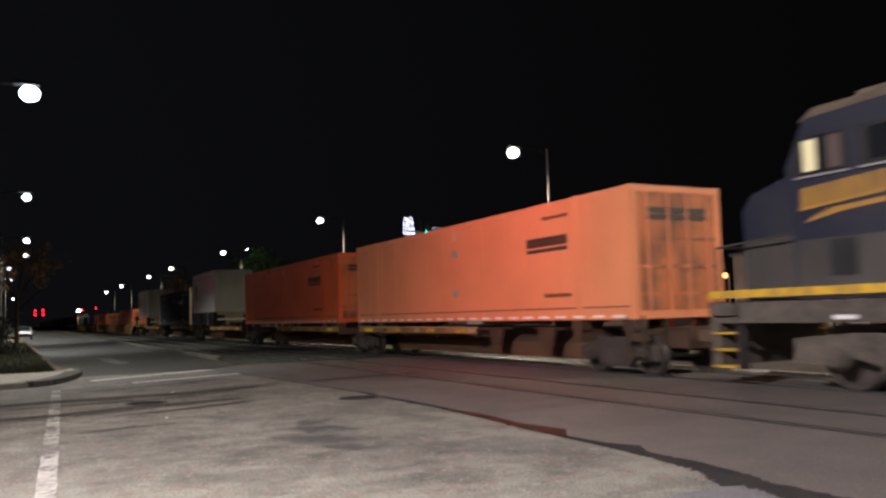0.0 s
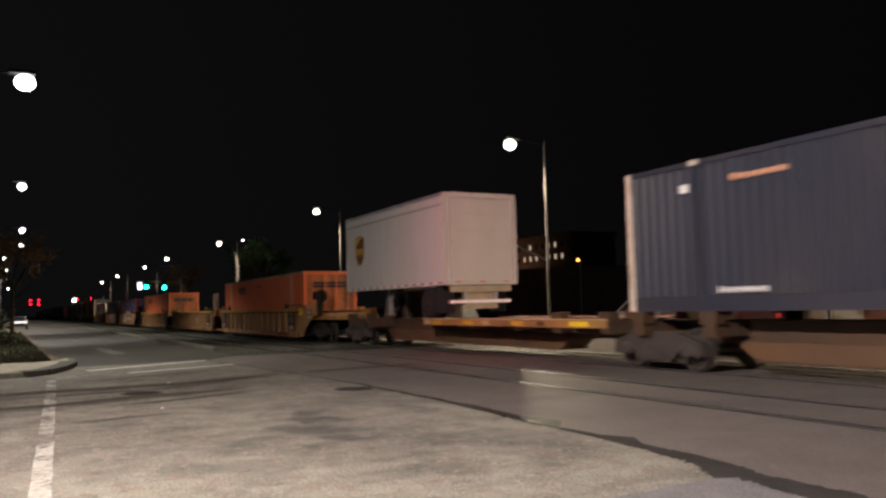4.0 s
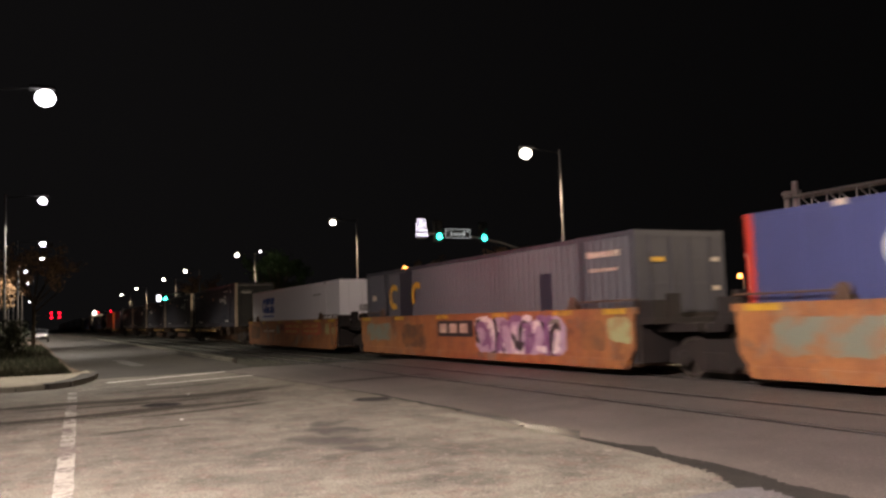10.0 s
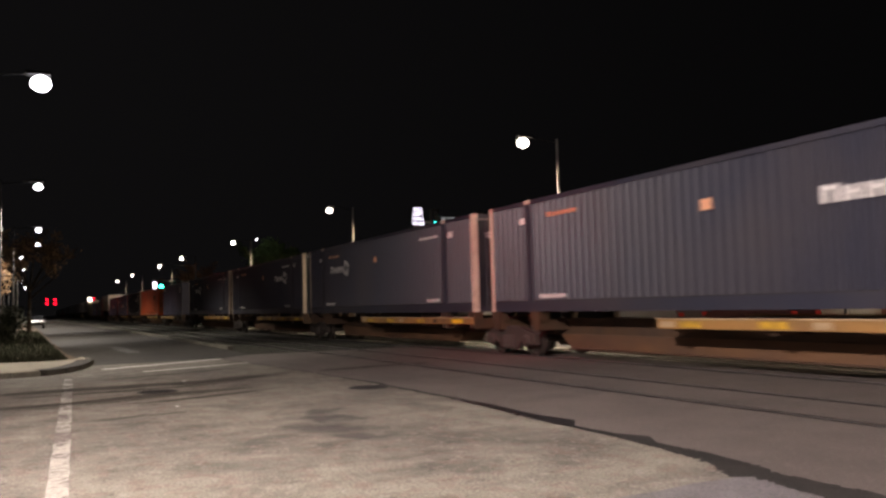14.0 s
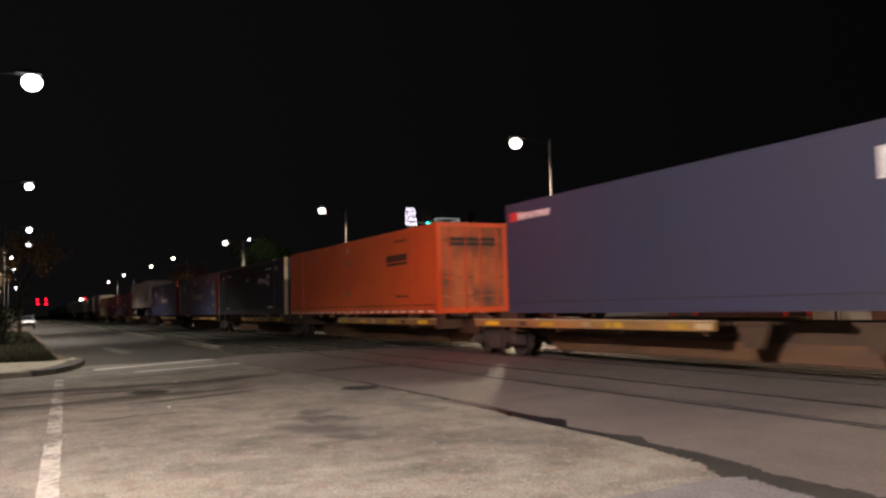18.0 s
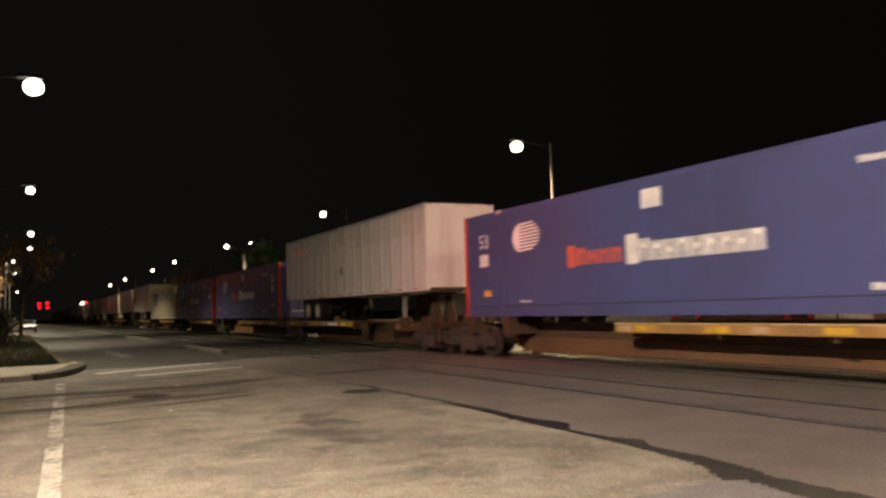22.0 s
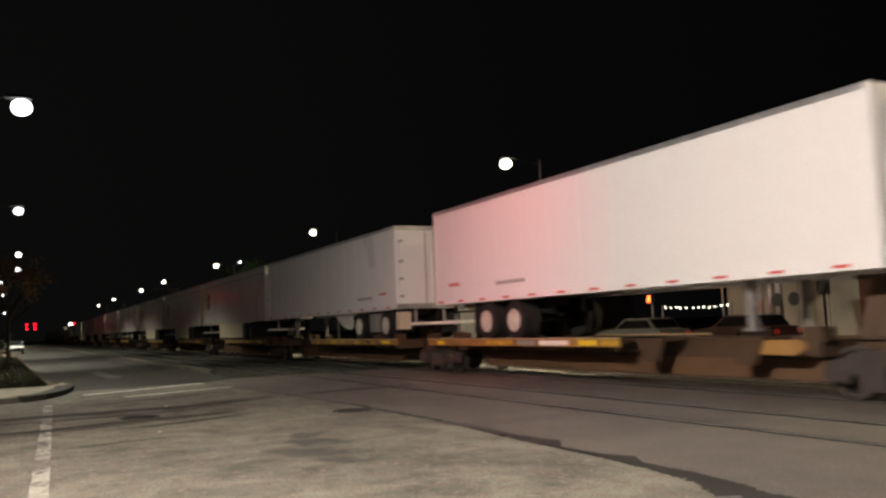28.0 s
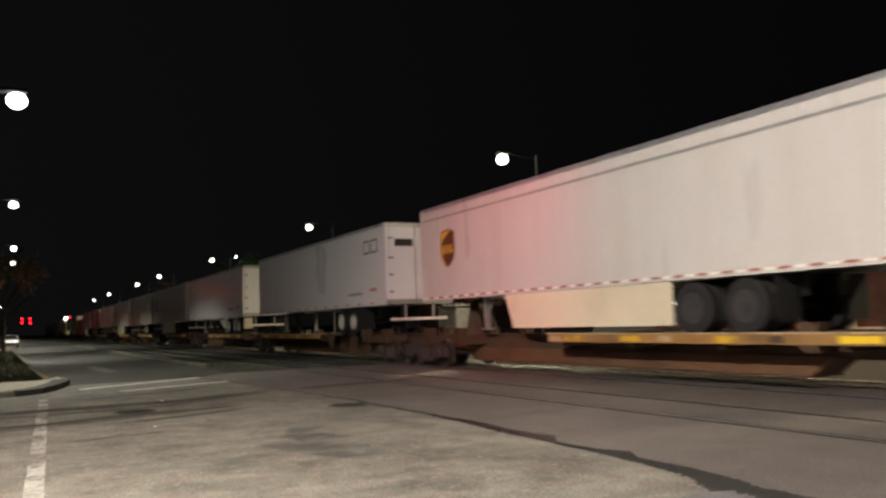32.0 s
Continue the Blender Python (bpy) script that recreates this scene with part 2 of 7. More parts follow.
PALE_ORANGE = surface("faded_orange_paint", (0.82, 0.175, 0.06), 0.5, 0, (0.50, 0.15, 0.06), 0.4, 30, 0.9, 0.05, (0.5, 1, 0.6), 0.05)
# doors and far posts of the navy containers, darker than their sides
NAVY_DARKER = surface("dark_blue_door", (0.016, 0.020, 0.026), 0.5, 0, (0.04, 0.04, 0.042), 0.5, 25, 0.7, 0.1)
NAVY = surface("dark_blue_paint", (0.030, 0.032, 0.049), 0.46, 0, (0.06, 0.05, 0.05), 0.5, 25, 0.7, 0.1, (0.6, 1, 0.5))
DEEP_BLUE = surface("steel_blue_paint", (0.050, 0.050, 0.088), 0.42, 0, (0.05, 0.05, 0.06), 0.5, 25, 0.7, 0.1, (0.6, 1, 0.5))
BLUE = surface("bright_blue_paint", (0.069, 0.081, 0.205), 0.38, 0, (0.05, 0.05, 0.10), 0.55, 25, 0.7, 0.08, (0.6, 1, 0.5))
GREYBLUE = surface("grey_blue_paint", (0.062, 0.062, 0.074), 0.5, 0, (0.05, 0.05, 0.06), 0.5, 25, 0.7, 0.1, (0.6, 1, 0.5))
RED_POST = surface("red_post_paint", (0.55, 0.055, 0.03), 0.5, 0, (0.2, 0.05, 0.04), 0.5, 25, 2, 0.1)
PALE_POST = surface("pale_post_paint", (0.66, 0.56, 0.45), 0.55, 0, (0.35, 0.22, 0.13), 0.6, 25, 3, 0.1)
WHITE = surface("white_panel_paint", (0.60, 0.585, 0.56), 0.30, 0, (0.50, 0.47, 0.42), 0.35, 22, 1.3, 0.04, (0.9, 1, 0.14), 0.05)
CREAM = surface("cream_panel_paint", (0.75, 0.67, 0.50), 0.45, 0, (0.42, 0.36, 0.26), 0.45, 22, 0.7, 0.05, (0.5, 1, 0.4), 0.04)
DULL_WHITE = surface("dull_white_panel", (0.60, 0.58, 0.52), 0.24, 0, (0.30, 0.28, 0.24), 0.5, 22, 0.6, 0.05, (0.5, 1, 0.4), 0.05)
ALUMINIUM = surface("aluminium_rail", (0.55, 0.55, 0.55), 0.35, 0.7, (0.2, 0.19, 0.18), 0.4, 25, 2, 0.05)
DARK_TRIM = surface("dark_trim", (0.03, 0.028, 0.03), 0.6, 0, (0.06, 0.05, 0.045), 0.5, 25, 3, 0.1)
MARK_WHITE = surface("white_marking", (0.80, 0.79, 0.76), 0.5, 0, (0.45, 0.42, 0.4), 0.5, 25, 3, 0.0)
MARK_BLACK = surface("black_marking", (0.035, 0.03, 0.03), 0.5, 0, (0.10, 0.05, 0.03), 0.5, 25, 5, 0.0)
MARK_BLUE = surface("blue_marking", (0.02, 0.10, 0.42), 0.45, 0, (0.05, 0.12, 0.35), 0.4, 25, 3, 0.0)
MARK_RED = surface("red_marking", (0.62, 0.05, 0.04), 0.5, 0, (0.4, 0.08, 0.06), 0.5, 25, 3, 0.0)
LETTER_RED = surface("orange_red_marking", (0.60, 0.12, 0.075), 0.5, 0, (0.42, 0.12, 0.11), 0.6, 25, 3, 0.0)
DULL_RED = surface("dull_red_marking", (0.34, 0.05, 0.055), 0.5, 0, (0.2, 0.06, 0.09), 0.6, 25, 3, 0.0)
MARK_PINK = surface("faded_pink_marking", (0.86, 0.50, 0.44), 0.5, 0, (0.75, 0.6, 0.55), 0.6, 25, 4, 0.0)
DOOR_GREY = surface("greenish_grey_door", (0.47, 0.475, 0.41), 0.45, 0, (0.33, 0.32, 0.26), 0.4, 22, 0.8, 0.04, (0.5, 1, 0.4), 0.04)
DULL_BEIGE = surface("dull_beige_panel", (0.36, 0.31, 0.20), 0.6, 0, (0.2, 0.17, 0.12), 0.5, 22, 1.5, 0.05)
MARK_GOLD = surface("gold_marking", (0.72, 0.42, 0.05), 0.45, 0, (0.45, 0.25, 0.05), 0.4, 25, 3, 0.0)
MARK_BROWN = surface("brown_marking", (0.12, 0.045, 0.018), 0.5, 0, (0.08, 0.04, 0.02), 0.4, 25, 3, 0.0)
REFLECTIVE = surface("reflective_tape", (0.88, 0.85, 0.80), 0.3, 0, (0.6, 0.5, 0.45), 0.4, 25, 6, 0.0)
RUBBER = surface("rubber", (0.010, 0.010, 0.010), 0.8, 0, (0.02, 0.018, 0.017), 0.6, 25, 4, 0.2)
GALV = surface("galvanised_steel", (0.40, 0.39, 0.38), 0.5, 0.5, (0.22, 0.2, 0.19), 0.5, 25, 2, 0.1)
LOCO_BLUE = surface("loco_blue_paint", (0.020, 0.022, 0.036), 0.4, 0, (0.05, 0.045, 0.04), 0.4, 25, 0.8, 0.05)
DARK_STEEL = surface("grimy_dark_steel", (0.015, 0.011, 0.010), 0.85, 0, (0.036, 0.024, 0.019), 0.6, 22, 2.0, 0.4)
LOCO_GREY = surface("loco_grey_paint", (0.046, 0.042, 0.039), 0.5, 0, (0.09, 0.08, 0.07), 0.5, 25, 0.8, 0.05)
PLASTER = surface("pale_block_wall", (0.62, 0.58, 0.47), 0.85, 0, (0.2, 0.18, 0.15), 0.5, 20, 0.5, 0.2)
BRICK_RED = surface("brown_brick_wall", (0.24, 0.11, 0.075), 0.85, 0, (0.08, 0.05, 0.04), 0.6, 20, 0.8, 0.3)
DARK_WALL = surface("dark_wall", (0.11, 0.08, 0.07), 0.85, 0, (0.03, 0.025, 0.025), 0.5, 20, 0.8, 0.2)
BARK = surface("bark", (0.09, 0.065, 0.045), 0.9, 0, (0.04, 0.03, 0.02), 0.6, 20, 4, 0.5)
LEAF_GREEN = surface("green_leaves", (0.055, 0.095, 0.03), 0.7, 0, (0.03, 0.05, 0.02), 0.6, 20, 2, 0.0)
LEAF_BROWN = surface("dry_brown_leaves", (0.46, 0.28, 0.15), 0.8, 0, (0.09, 0.06, 0.03), 0.6, 20, 2, 0.0)
LEAF_DARK = surface("dark_shrub_leaves", (0.035, 0.042, 0.02), 0.8, 0, (0.02, 0.022, 0.012), 0.6, 20, 2, 0.0)
BLACK_SHELL = surface("black_shell", (0.015, 0.015, 0.015), 0.5, 0, (0.03, 0.03, 0.03), 0.4, 20, 3, 0.05)
GLASS_DARK = surface("dark_window_glass", (0.012, 0.013, 0.016), 0.08, 0, (0.02, 0.02, 0.02), 0.2, 10, 1, 0.0)
LAMP_WHITE = glowing("street_lamp_light", (1.0, 0.95, 0.80), 9)
LAMP_COOL = glowing("cool_street_lamp_light", (0.94, 0.97, 1.0), 9)
LIT_GREEN = glowing("green_signal_light", (0.0, 0.85, 0.62), 9)
LIT_RED = glowing("red_signal_light", (1.0, 0.006, 0.022), 9)
LIT_ORANGE = glowing("orange_lamp_light", (1.0, 0.30, 0.06), 12)
LIT_AMBER = glowing("amber_hand_light", (1.0, 0.13, 0.03), 7)
LIT_SIGN = glowing("white_sign_light", (0.86, 0.84, 1.0), 3.4)
LIT_WINDOW = glowing("lit_window", (1.0, 0.78, 0.56), 0.42)
LIT_CAB = glowing("lit_cab_window", (1.0, 0.80, 0.42), 0.9)
DIM_CAB = glowing("dim_cab_window", (0.55, 0.30, 0.22), 0.14)
LOCO_DUST = mineral("dusty_grey_truck", (0.115, 0.092, 0.074), (0.045, 0.037, 0.031), 0.8, 18, 0.8, (0.36, 0.62), 0.3, 0.2)
SPRAY_VIOLET = surface("violet_spray_paint", (0.20, 0.09, 0.22), 0.5, 0, (0.4, 0.35, 0.4), 0.6, 25, 3, 0.0)
SPRAY_TEAL = surface("teal_spray_paint", (0.20, 0.22, 0.17), 0.65, 0, (0.33, 0.14, 0.05), 1.0, 25, 1.7, 0.0, (1.2, 1, 1.6))
SPRAY_GREY = surface("grey_spray_paint", (0.36, 0.33, 0.28), 0.6, 0, (0.2, 0.15, 0.1), 0.7, 25, 2, 0.0)
SPRAY_LILAC = surface("lilac_spray_paint", (0.48, 0.40, 0.50), 0.6, 0, (0.3, 0.2, 0.3), 0.6, 25, 3, 0.0)
SPRAY_BROWN = surface("brown_stain", (0.19, 0.095, 0.045), 0.65, 0, (0.33, 0.14, 0.05), 1.0, 25, 1.7, 0.0, (1.2, 1, 1.6))
LIT_GREEN_FAR = glowing("far_green_signal_light", (0.0, 0.9, 0.62), 14)
LIT_PLATE = glowing("lit_name_plate", (0.75, 0.85, 0.85), 0.75)
BLACK_POLE = surface("dark_lamp_arm", (0.012, 0.012, 0.012), 0.7, 0, (0.05, 0.05, 0.05), 0.4, 25, 2, 0.0)
PALE_PANEL = surface("pale_orange_panel", (0.78, 0.40, 0.24), 0.5, 0, (0.5, 0.2, 0.1), 0.4, 30, 0.9, 0.05)


def add_stains(m, spots):
    """Oil soaked into paving: soft uneven dark spots at fixed places."""
    nt = m.node_tree
    N, L = nt.nodes, nt.links
    p = N["Principled BSDF"]
    src = p.inputs["Base Color"].links[0].from_socket
    tc = N.new("ShaderNodeTexCoord")
    nz = N.new("ShaderNodeTexNoise")
    nz.inputs["Scale"].default_value, nz.inputs["Detail"].default_value = 1.6, 8.0
    L.new(tc.outputs["Object"], nz.inputs["Vector"])
    wob = N.new("ShaderNodeVectorMath")
    wob.operation = "MULTIPLY_ADD"
    wob.inputs[1].default_value = (1.5, 1.5, 0)
    L.new(nz.outputs["Color"], wob.inputs[0])
    L.new(tc.outputs["Object"], wob.inputs[2])
    total = None
    for x, y, rx, ry, k in spots:
        mp = N.new("ShaderNodeMapping")
        mp.vector_type = "TEXTURE"
        mp.inputs["Location"].default_value, mp.inputs["Scale"].default_value = (x + 0.75, y + 0.75, 0), (rx, ry, 1)
        L.new(wob.outputs[0], mp.inputs["Vector"])
        ln = N.new("ShaderNodeVectorMath")
        ln.operation = "LENGTH"
        L.new(mp.outputs[0], ln.inputs[0])
        mr = N.new("ShaderNodeMapRange")
        mr.interpolation_type = "SMOOTHSTEP"
        for key, val in (("From Min", 0.15), ("From Max", 1.0), ("To Min", k), ("To Max", 0.0)):
            mr.inputs[key].default_value = val
        L.new(ln.outputs["Value"], mr.inputs["Value"])
        if total is None:
            total = mr.outputs["Result"]
        else:
            mx = N.new("ShaderNodeMath")
            mx.operation = "MAXIMUM"
            L.new(total, mx.inputs[0])
            L.new(mr.outputs["Result"], mx.inputs[1])
            total = mx.outputs[0]
    mix = N.new("ShaderNodeMix")
    mix.data_type = "RGBA"
    mix.inputs["B"].default_value = (0.035, 0.033, 0.034, 1)
    L.new(total, mix.inputs["Factor"])
    L.new(src, mix.inputs["A"])
    L.new(mix.outputs["Result"], p.inputs["Base Color"])


add_stains(CONCRETE, [(-11.1, 3.55, 0.45, 0.30, 0.75), (-10.3, 3.45, 0.75, 0.42, 0.8), (-9.5, 3.1, 0.7, 0.75, 0.7), (-8.7, 3.25, 0.55, 0.35, 0.7), (-9.1, 2.2, 0.35, 0.6, 0.5), (-9.0, 1.5, 0.3, 0.5, 0.35), (-12.4, 2.6, 0.5, 0.35, 0.35), (-11.9, 1.1, 0.5, 0.45, 0.35),
                      (-7.6, 1.8, 0.45, 0.6, 0.35), (-6.6, 3.3, 0.4, 0.5, 0.25), (-10.9, 4.9, 0.7, 0.25, 0.35), (-13.0, 5.0, 0.6, 0.4, 0.3), (-8.0, -0.9, 0.5, 0.5, 0.4), (-7.2, 4.6, 0.4, 0.3, 0.3)])
BRIGHT_WHITE = surface("bright_white_panel_paint", (0.88, 0.87, 0.88), 0.3, 0, (0.82, 0.80, 0.79), 0.3, 22, 0.25, 0.03, (0.5, 1, 0.4), 0.03)
WELL_TOP = surface("ochre_top_chord", (0.58, 0.33, 0.08), 0.6, 0.0, (0.30, 0.17, 0.06), 0.7, 20, 1.2, 0.15)
LINE_PAINT = mineral("thin_line_paint", (0.85, 0.83, 0.77), (0.55, 0.52, 0.47), 1.6, 30, 0.7, (0.28, 0.5), 0.3, 0.2)
CAR_DARK = surface("dark_car_paint", (0.05, 0.02, 0.02), 0.3, 0, (0.03, 0.02, 0.02), 0.3, 20, 1, 0.0)

RIBBED_WHITE = surface("streaked_white_panel", (0.88, 0.86, 0.84), 0.26, 0, (0.52, 0.43, 0.34), 0.6, 22, 1.6, 0.05, (1.4, 1, 0.12), 0.06)
GREYED_WHITE = surface("greyed_white_panel", (0.74, 0.71, 0.67), 0.28, 0, (0.52, 0.46, 0.38), 0.7, 22, 1.1, 0.04, (1.0, 1, 0.3), 0.05)
RIB_TAN = surface("weathered_panel_rib", (0.56, 0.48, 0.43), 0.4, 0, (0.42, 0.35, 0.29), 0.6, 22, 1.1, 0.04, (1.0, 1, 0.3), 0.05)
# orange door ends: dark blotches in the colour stand in for shadow
SHADED_ORANGE = surface("dirty_orange_door", (0.55, 0.17, 0.06), 0.6, 0, (0.09, 0.06, 0.045), 0.95, 22, 0.9, 0.1)
LOCO_DUSTY_ROOF = surface("dusty_roof_paint", (0.16, 0.12, 0.08), 0.7, 0, (0.06, 0.05, 0.045), 0.6, 22, 1.5, 0.1)
TAR_GLOSS = surface("smooth_tar", (0.014, 0.014, 0.014), 0.31, 0, (0.03, 0.03, 0.03), 0.5, 30, 3, 0.1)
TAR_GLOSS.node_tree.nodes["Principled BSDF"].inputs["Specular IOR Level"].default_value = 0.045
POLE_GREY = surface("weathered_lamp_pole", (0.13, 0.125, 0.12), 0.7, 0, (0.07, 0.06, 0.055), 0.5, 25, 2, 0.1)
TAPE_RED = surface("dull_red_tape", (0.36, 0.11, 0.08), 0.5, 0, (0.25, 0.12, 0.09), 0.5, 25, 5, 0.0)
EDGE_TAN = surface("pale_worn_edge", (0.50, 0.37, 0.22), 0.5, 0, (0.22, 0.13, 0.07), 0.7, 25, 2.5, 0.1, (0.5, 1, 1))
BRIGHT_YELLOW = surface("bright_yellow_plate", (0.85, 0.60, 0.03), 0.45, 0, (0.5, 0.33, 0.05), 0.5, 25, 4, 0.05)
SILL_RED = surface("red_brown_sill", (0.13, 0.066, 0.031), 0.7, 0, (0.05, 0.032, 0.026), 0.7, 22, 1.2, 0.3, (0.5, 1, 1))
FADED = surface("pale_faded_orange_paint", (0.80, 0.28, 0.125), 0.5, 0, (0.55, 0.19, 0.08), 0.4, 30, 0.9, 0.05, (0.5, 1, 0.6), 0.05)
# rail grooves, and the painted shadow under the well car chords
GROOVE_SHADE = surface("black_groove", (0.012, 0.011, 0.010), 0.9, 0, (0.03, 0.027, 0.024), 0.5, 30, 2, 0.4)
KERB_GREY = mineral("dull_kerb_concrete", (0.17, 0.16, 0.125), (0.08, 0.075, 0.06), 0.7, 30, 0.85, (0.3, 0.7), 0.4, 0.25)
RIM_WHITE = surface("pale_wheel_rim", (0.58, 0.56, 0.50), 0.45, 0, (0.35, 0.3, 0.24), 0.5, 25, 5, 0.05)
SPRAY_PALE = surface("pale_grey_spray_paint", (0.46, 0.42, 0.39), 0.65, 0, (0.33, 0.14, 0.05), 1.0, 25, 1.7, 0.0, (1.2, 1, 1.6))
SPRAY_RED = surface("faded_red_spray_paint", (0.50, 0.085, 0.05), 0.65, 0, (0.33, 0.14, 0.05), 1.0, 25, 1.7, 0.0, (1.2, 1, 1.6))
SPRAY_YELLOW = surface("dull_yellow_spray_paint", (0.52, 0.33, 0.10), 0.65, 0, (0.40, 0.12, 0.06), 0.8, 25, 1.7, 0.0, (1.2, 1, 1.6))
FAINT_RED = surface("faint_red_spray_paint", (0.36, 0.11, 0.055), 0.65, 0, (0.40, 0.21, 0.09), 1.0, 25, 2.2, 0.0, (1.2, 1, 1.6))
SPRAY_GREEN = surface("pale_green_spray_paint", (0.38, 0.40, 0.20), 0.65, 0, (0.33, 0.14, 0.05), 1.0, 25, 1.7, 0.0, (1.2, 1, 1.6))
STAIN_RED = surface("dull_red_stain", (0.20, 0.055, 0.035), 0.65, 0, (0.10, 0.05, 0.035), 0.9, 25, 1.7, 0.0, (1.2, 1, 1.6))
STAIN_BROWN = surface("dark_rust_stain", (0.13, 0.07, 0.038), 0.65, 0, (0.33, 0.14, 0.05), 1.0, 25, 1.7, 0.0, (1.2, 1, 1.6))
CAR_GREY = surface("dull_silver_car_paint", (0.17, 0.175, 0.18), 0.35, 0.2, (0.12, 0.12, 0.12), 0.3, 20, 1, 0.0)
LOCO_GOLD = surface("dulled_gold_paint", (0.36, 0.19, 0.035), 0.5, 0, (0.2, 0.11, 0.04), 0.6, 25, 2, 0.0)
VERGE = mineral("dry_verge", (0.15, 0.105, 0.07), (0.05, 0.042, 0.028), 0.6, 8, 0.95, (0.32, 0.66), 1.0, 0.4)


# ---------------------------------------------------------------- mesh helpers
def bx(bm, x0, x1, y0, y1, z0, z1):
    vs = [bm.verts.new((x, y, z)) for z in (z0, z1) for x, y in ((x0, y0), (x1, y0), (x1, y1), (x0, y1))]
    for f in ((3, 2, 1, 0), (4, 5, 6, 7), (0, 1, 5, 4), (1, 2, 6, 5), (2, 3, 7, 6), (3, 0, 4, 7)):
        bm.faces.new([vs[i] for i in f])


def prism(bm, pts, axis, a, b):
    """An outline (2D) drawn out along an axis from a to b."""
    def at(p, d):
        return {"x": (d, p[0], p[1]), "y": (p[0], d, p[1]), "z": (p[0], p[1], d)}[axis]
    lo, hi = [bm.verts.new(at(p, a)) for p in pts], [bm.verts.new(at(p, b)) for p in pts]
    n = len(pts)
    bm.faces.new(lo)
    bm.faces.new(hi[::-1])
    for i in range(n):
        bm.faces.new((lo[i], hi[i], hi[(i + 1) % n], lo[(i + 1) % n]))


def rod(bm, p, q, r, s=None, seg=8):
    """A round bar from p to q, radius r to s."""
    p, q = Vector(p), Vector(q)
    s = r if s is None else s
    d = (q - p).normalized()
    u = d.orthogonal().normalized()
    w = d.cross(u)
    rings = []
    for c, rad in ((p, r), (q, s)):
        rings.append([bm.verts.new(c + rad * (math.cos(6.28318 * i / seg) * u + math.sin(6.28318 * i / seg) * w)) for i in range(seg)])
    for i in range(seg):
        j = (i + 1) % seg
        bm.faces.new((rings[0][i], rings[0][j], rings[1][j], rings[1][i]))
    bm.faces.new(rings[0][::-1])
    bm.faces.new(rings[1])


def disc(bm, c, axis, profile, seg=20):
    """A turned body about an axis through c: profile of (offset, radius)."""
    rings = []
    for off, rad in profile:
        ring = []
        for i in range(seg):
            a, b = rad * math.cos(6.28318 * i / seg), rad * math.sin(6.28318 * i / seg)
            ring.append(bm.verts.new({"x": (c[0] + off, c[1] + a, c[2] + b), "y": (c[0] + a, c[1] + off, c[2] + b), "z": (c[0] + a, c[1] + b, c[2] + off)}[axis]))
        rings.append(ring)
    for r0, r1 in zip(rings, rings[1:]):
        for i in range(seg):
            j = (i + 1) % seg
            bm.faces.new((r0[i], r0[j], r1[j], r1[i]))
    bm.faces.new(rings[0][::-1])
    bm.faces.new(rings[-1])


def mesh_of(name, bm, material, smooth=False):
    bmesh.ops.recalc_face_normals(bm, faces=bm.faces)
    me = bpy.data.meshes.new(name)
    bm.to_mesh(me)
    bm.free()
    me.materials.append(material)
    if smooth:
        for f in me.polygons:
            f.use_smooth = True
    return me


def part(name, bm, material, parent=None, label="", smooth=False, at=None):
    ob = new(name, mesh_of(name, bm, material, smooth))
    if parent:
        ob.parent = parent
    if at:
        ob.location = at
    if label:
        ob["label"] = label
    return ob


def again(ob, parent, at, turn=0):
    """Another piece on the same mesh."""
    o = new(ob.name.split(".")[0], ob.data)
    o.parent = parent
    o.location = at
    o.rotation_euler[2] = radians(turn)
    if "label" in ob:
        o["label"] = ob["label"]
    return o


def make(name, fill, material, parent=None, label="", smooth=False, at=None):
    bm = bmesh.new()
    fill(bm)
    return part(name, bm, material, parent, label, smooth, at)


def box_part(name, box, material, parent, label=""):
    return make(name, lambda b: bx(b, *box), material, parent, label)


def text_mesh(words, size, material, name, parent, place):
    cu = bpy.data.curves.new(name, "FONT")
    cu.body, cu.size, cu.align_x, cu.align_y, cu.extrude = words, size, "CENTER", "CENTER", 0.004
    ob = bpy.data.objects.new(name, cu)
    me = bpy.data.meshes.new_from_object(ob)
    bpy.data.objects.remove(ob)
    me.materials.clear()
    me.materials.append(material)
    o = new(name, me)
    o.parent = parent
    o.matrix_basis = place
    return o


def thing(name, label, category, group="", kind=""):
    return tagged(new(name), label, category, group, kind)


# ---------------------------------------------------------------- ground
def slab(name, outline, material, top, thick, label, category, kind="structure"):
    bm = bmesh.new()
    prism(bm, outline, "z", top - thick, top)
    return tagged(part(name, bm, material), label, category, kind=kind)


def wobble(x, y, s=1.0):
    return noise.noise(Vector((x * s, y * s, 3.1)))


JOINT = ((-26.0, 4.80), (-24.2, 4.97), (-21.7, 5.20), (-19.2, 5.42), (-17.5, 5.54), (-14.5, 5.72), (-11.5, 5.73), (-10.1, 5.72), (-9.5, 5.59), (-8.4, 5.54), (-7.3, 5.46), (-6.0, 5.47), (-5.2, 5.31), (-4.0, 5.19), (6.5, 3.85))


def crack_y(x):
    """Line of the tarred joint between the concrete apron and the asphalt."""
    for (x0, y0), (x1, y1) in zip(JOINT, JOINT[1:]):
        if x <= x1:
            break
    return y0 + (y1 - y0) * (x - x0) / (x1 - x0) + 0.025 * wobble(x, 0, 1.1) + 0.02 * wobble(x, 5, 3.0)


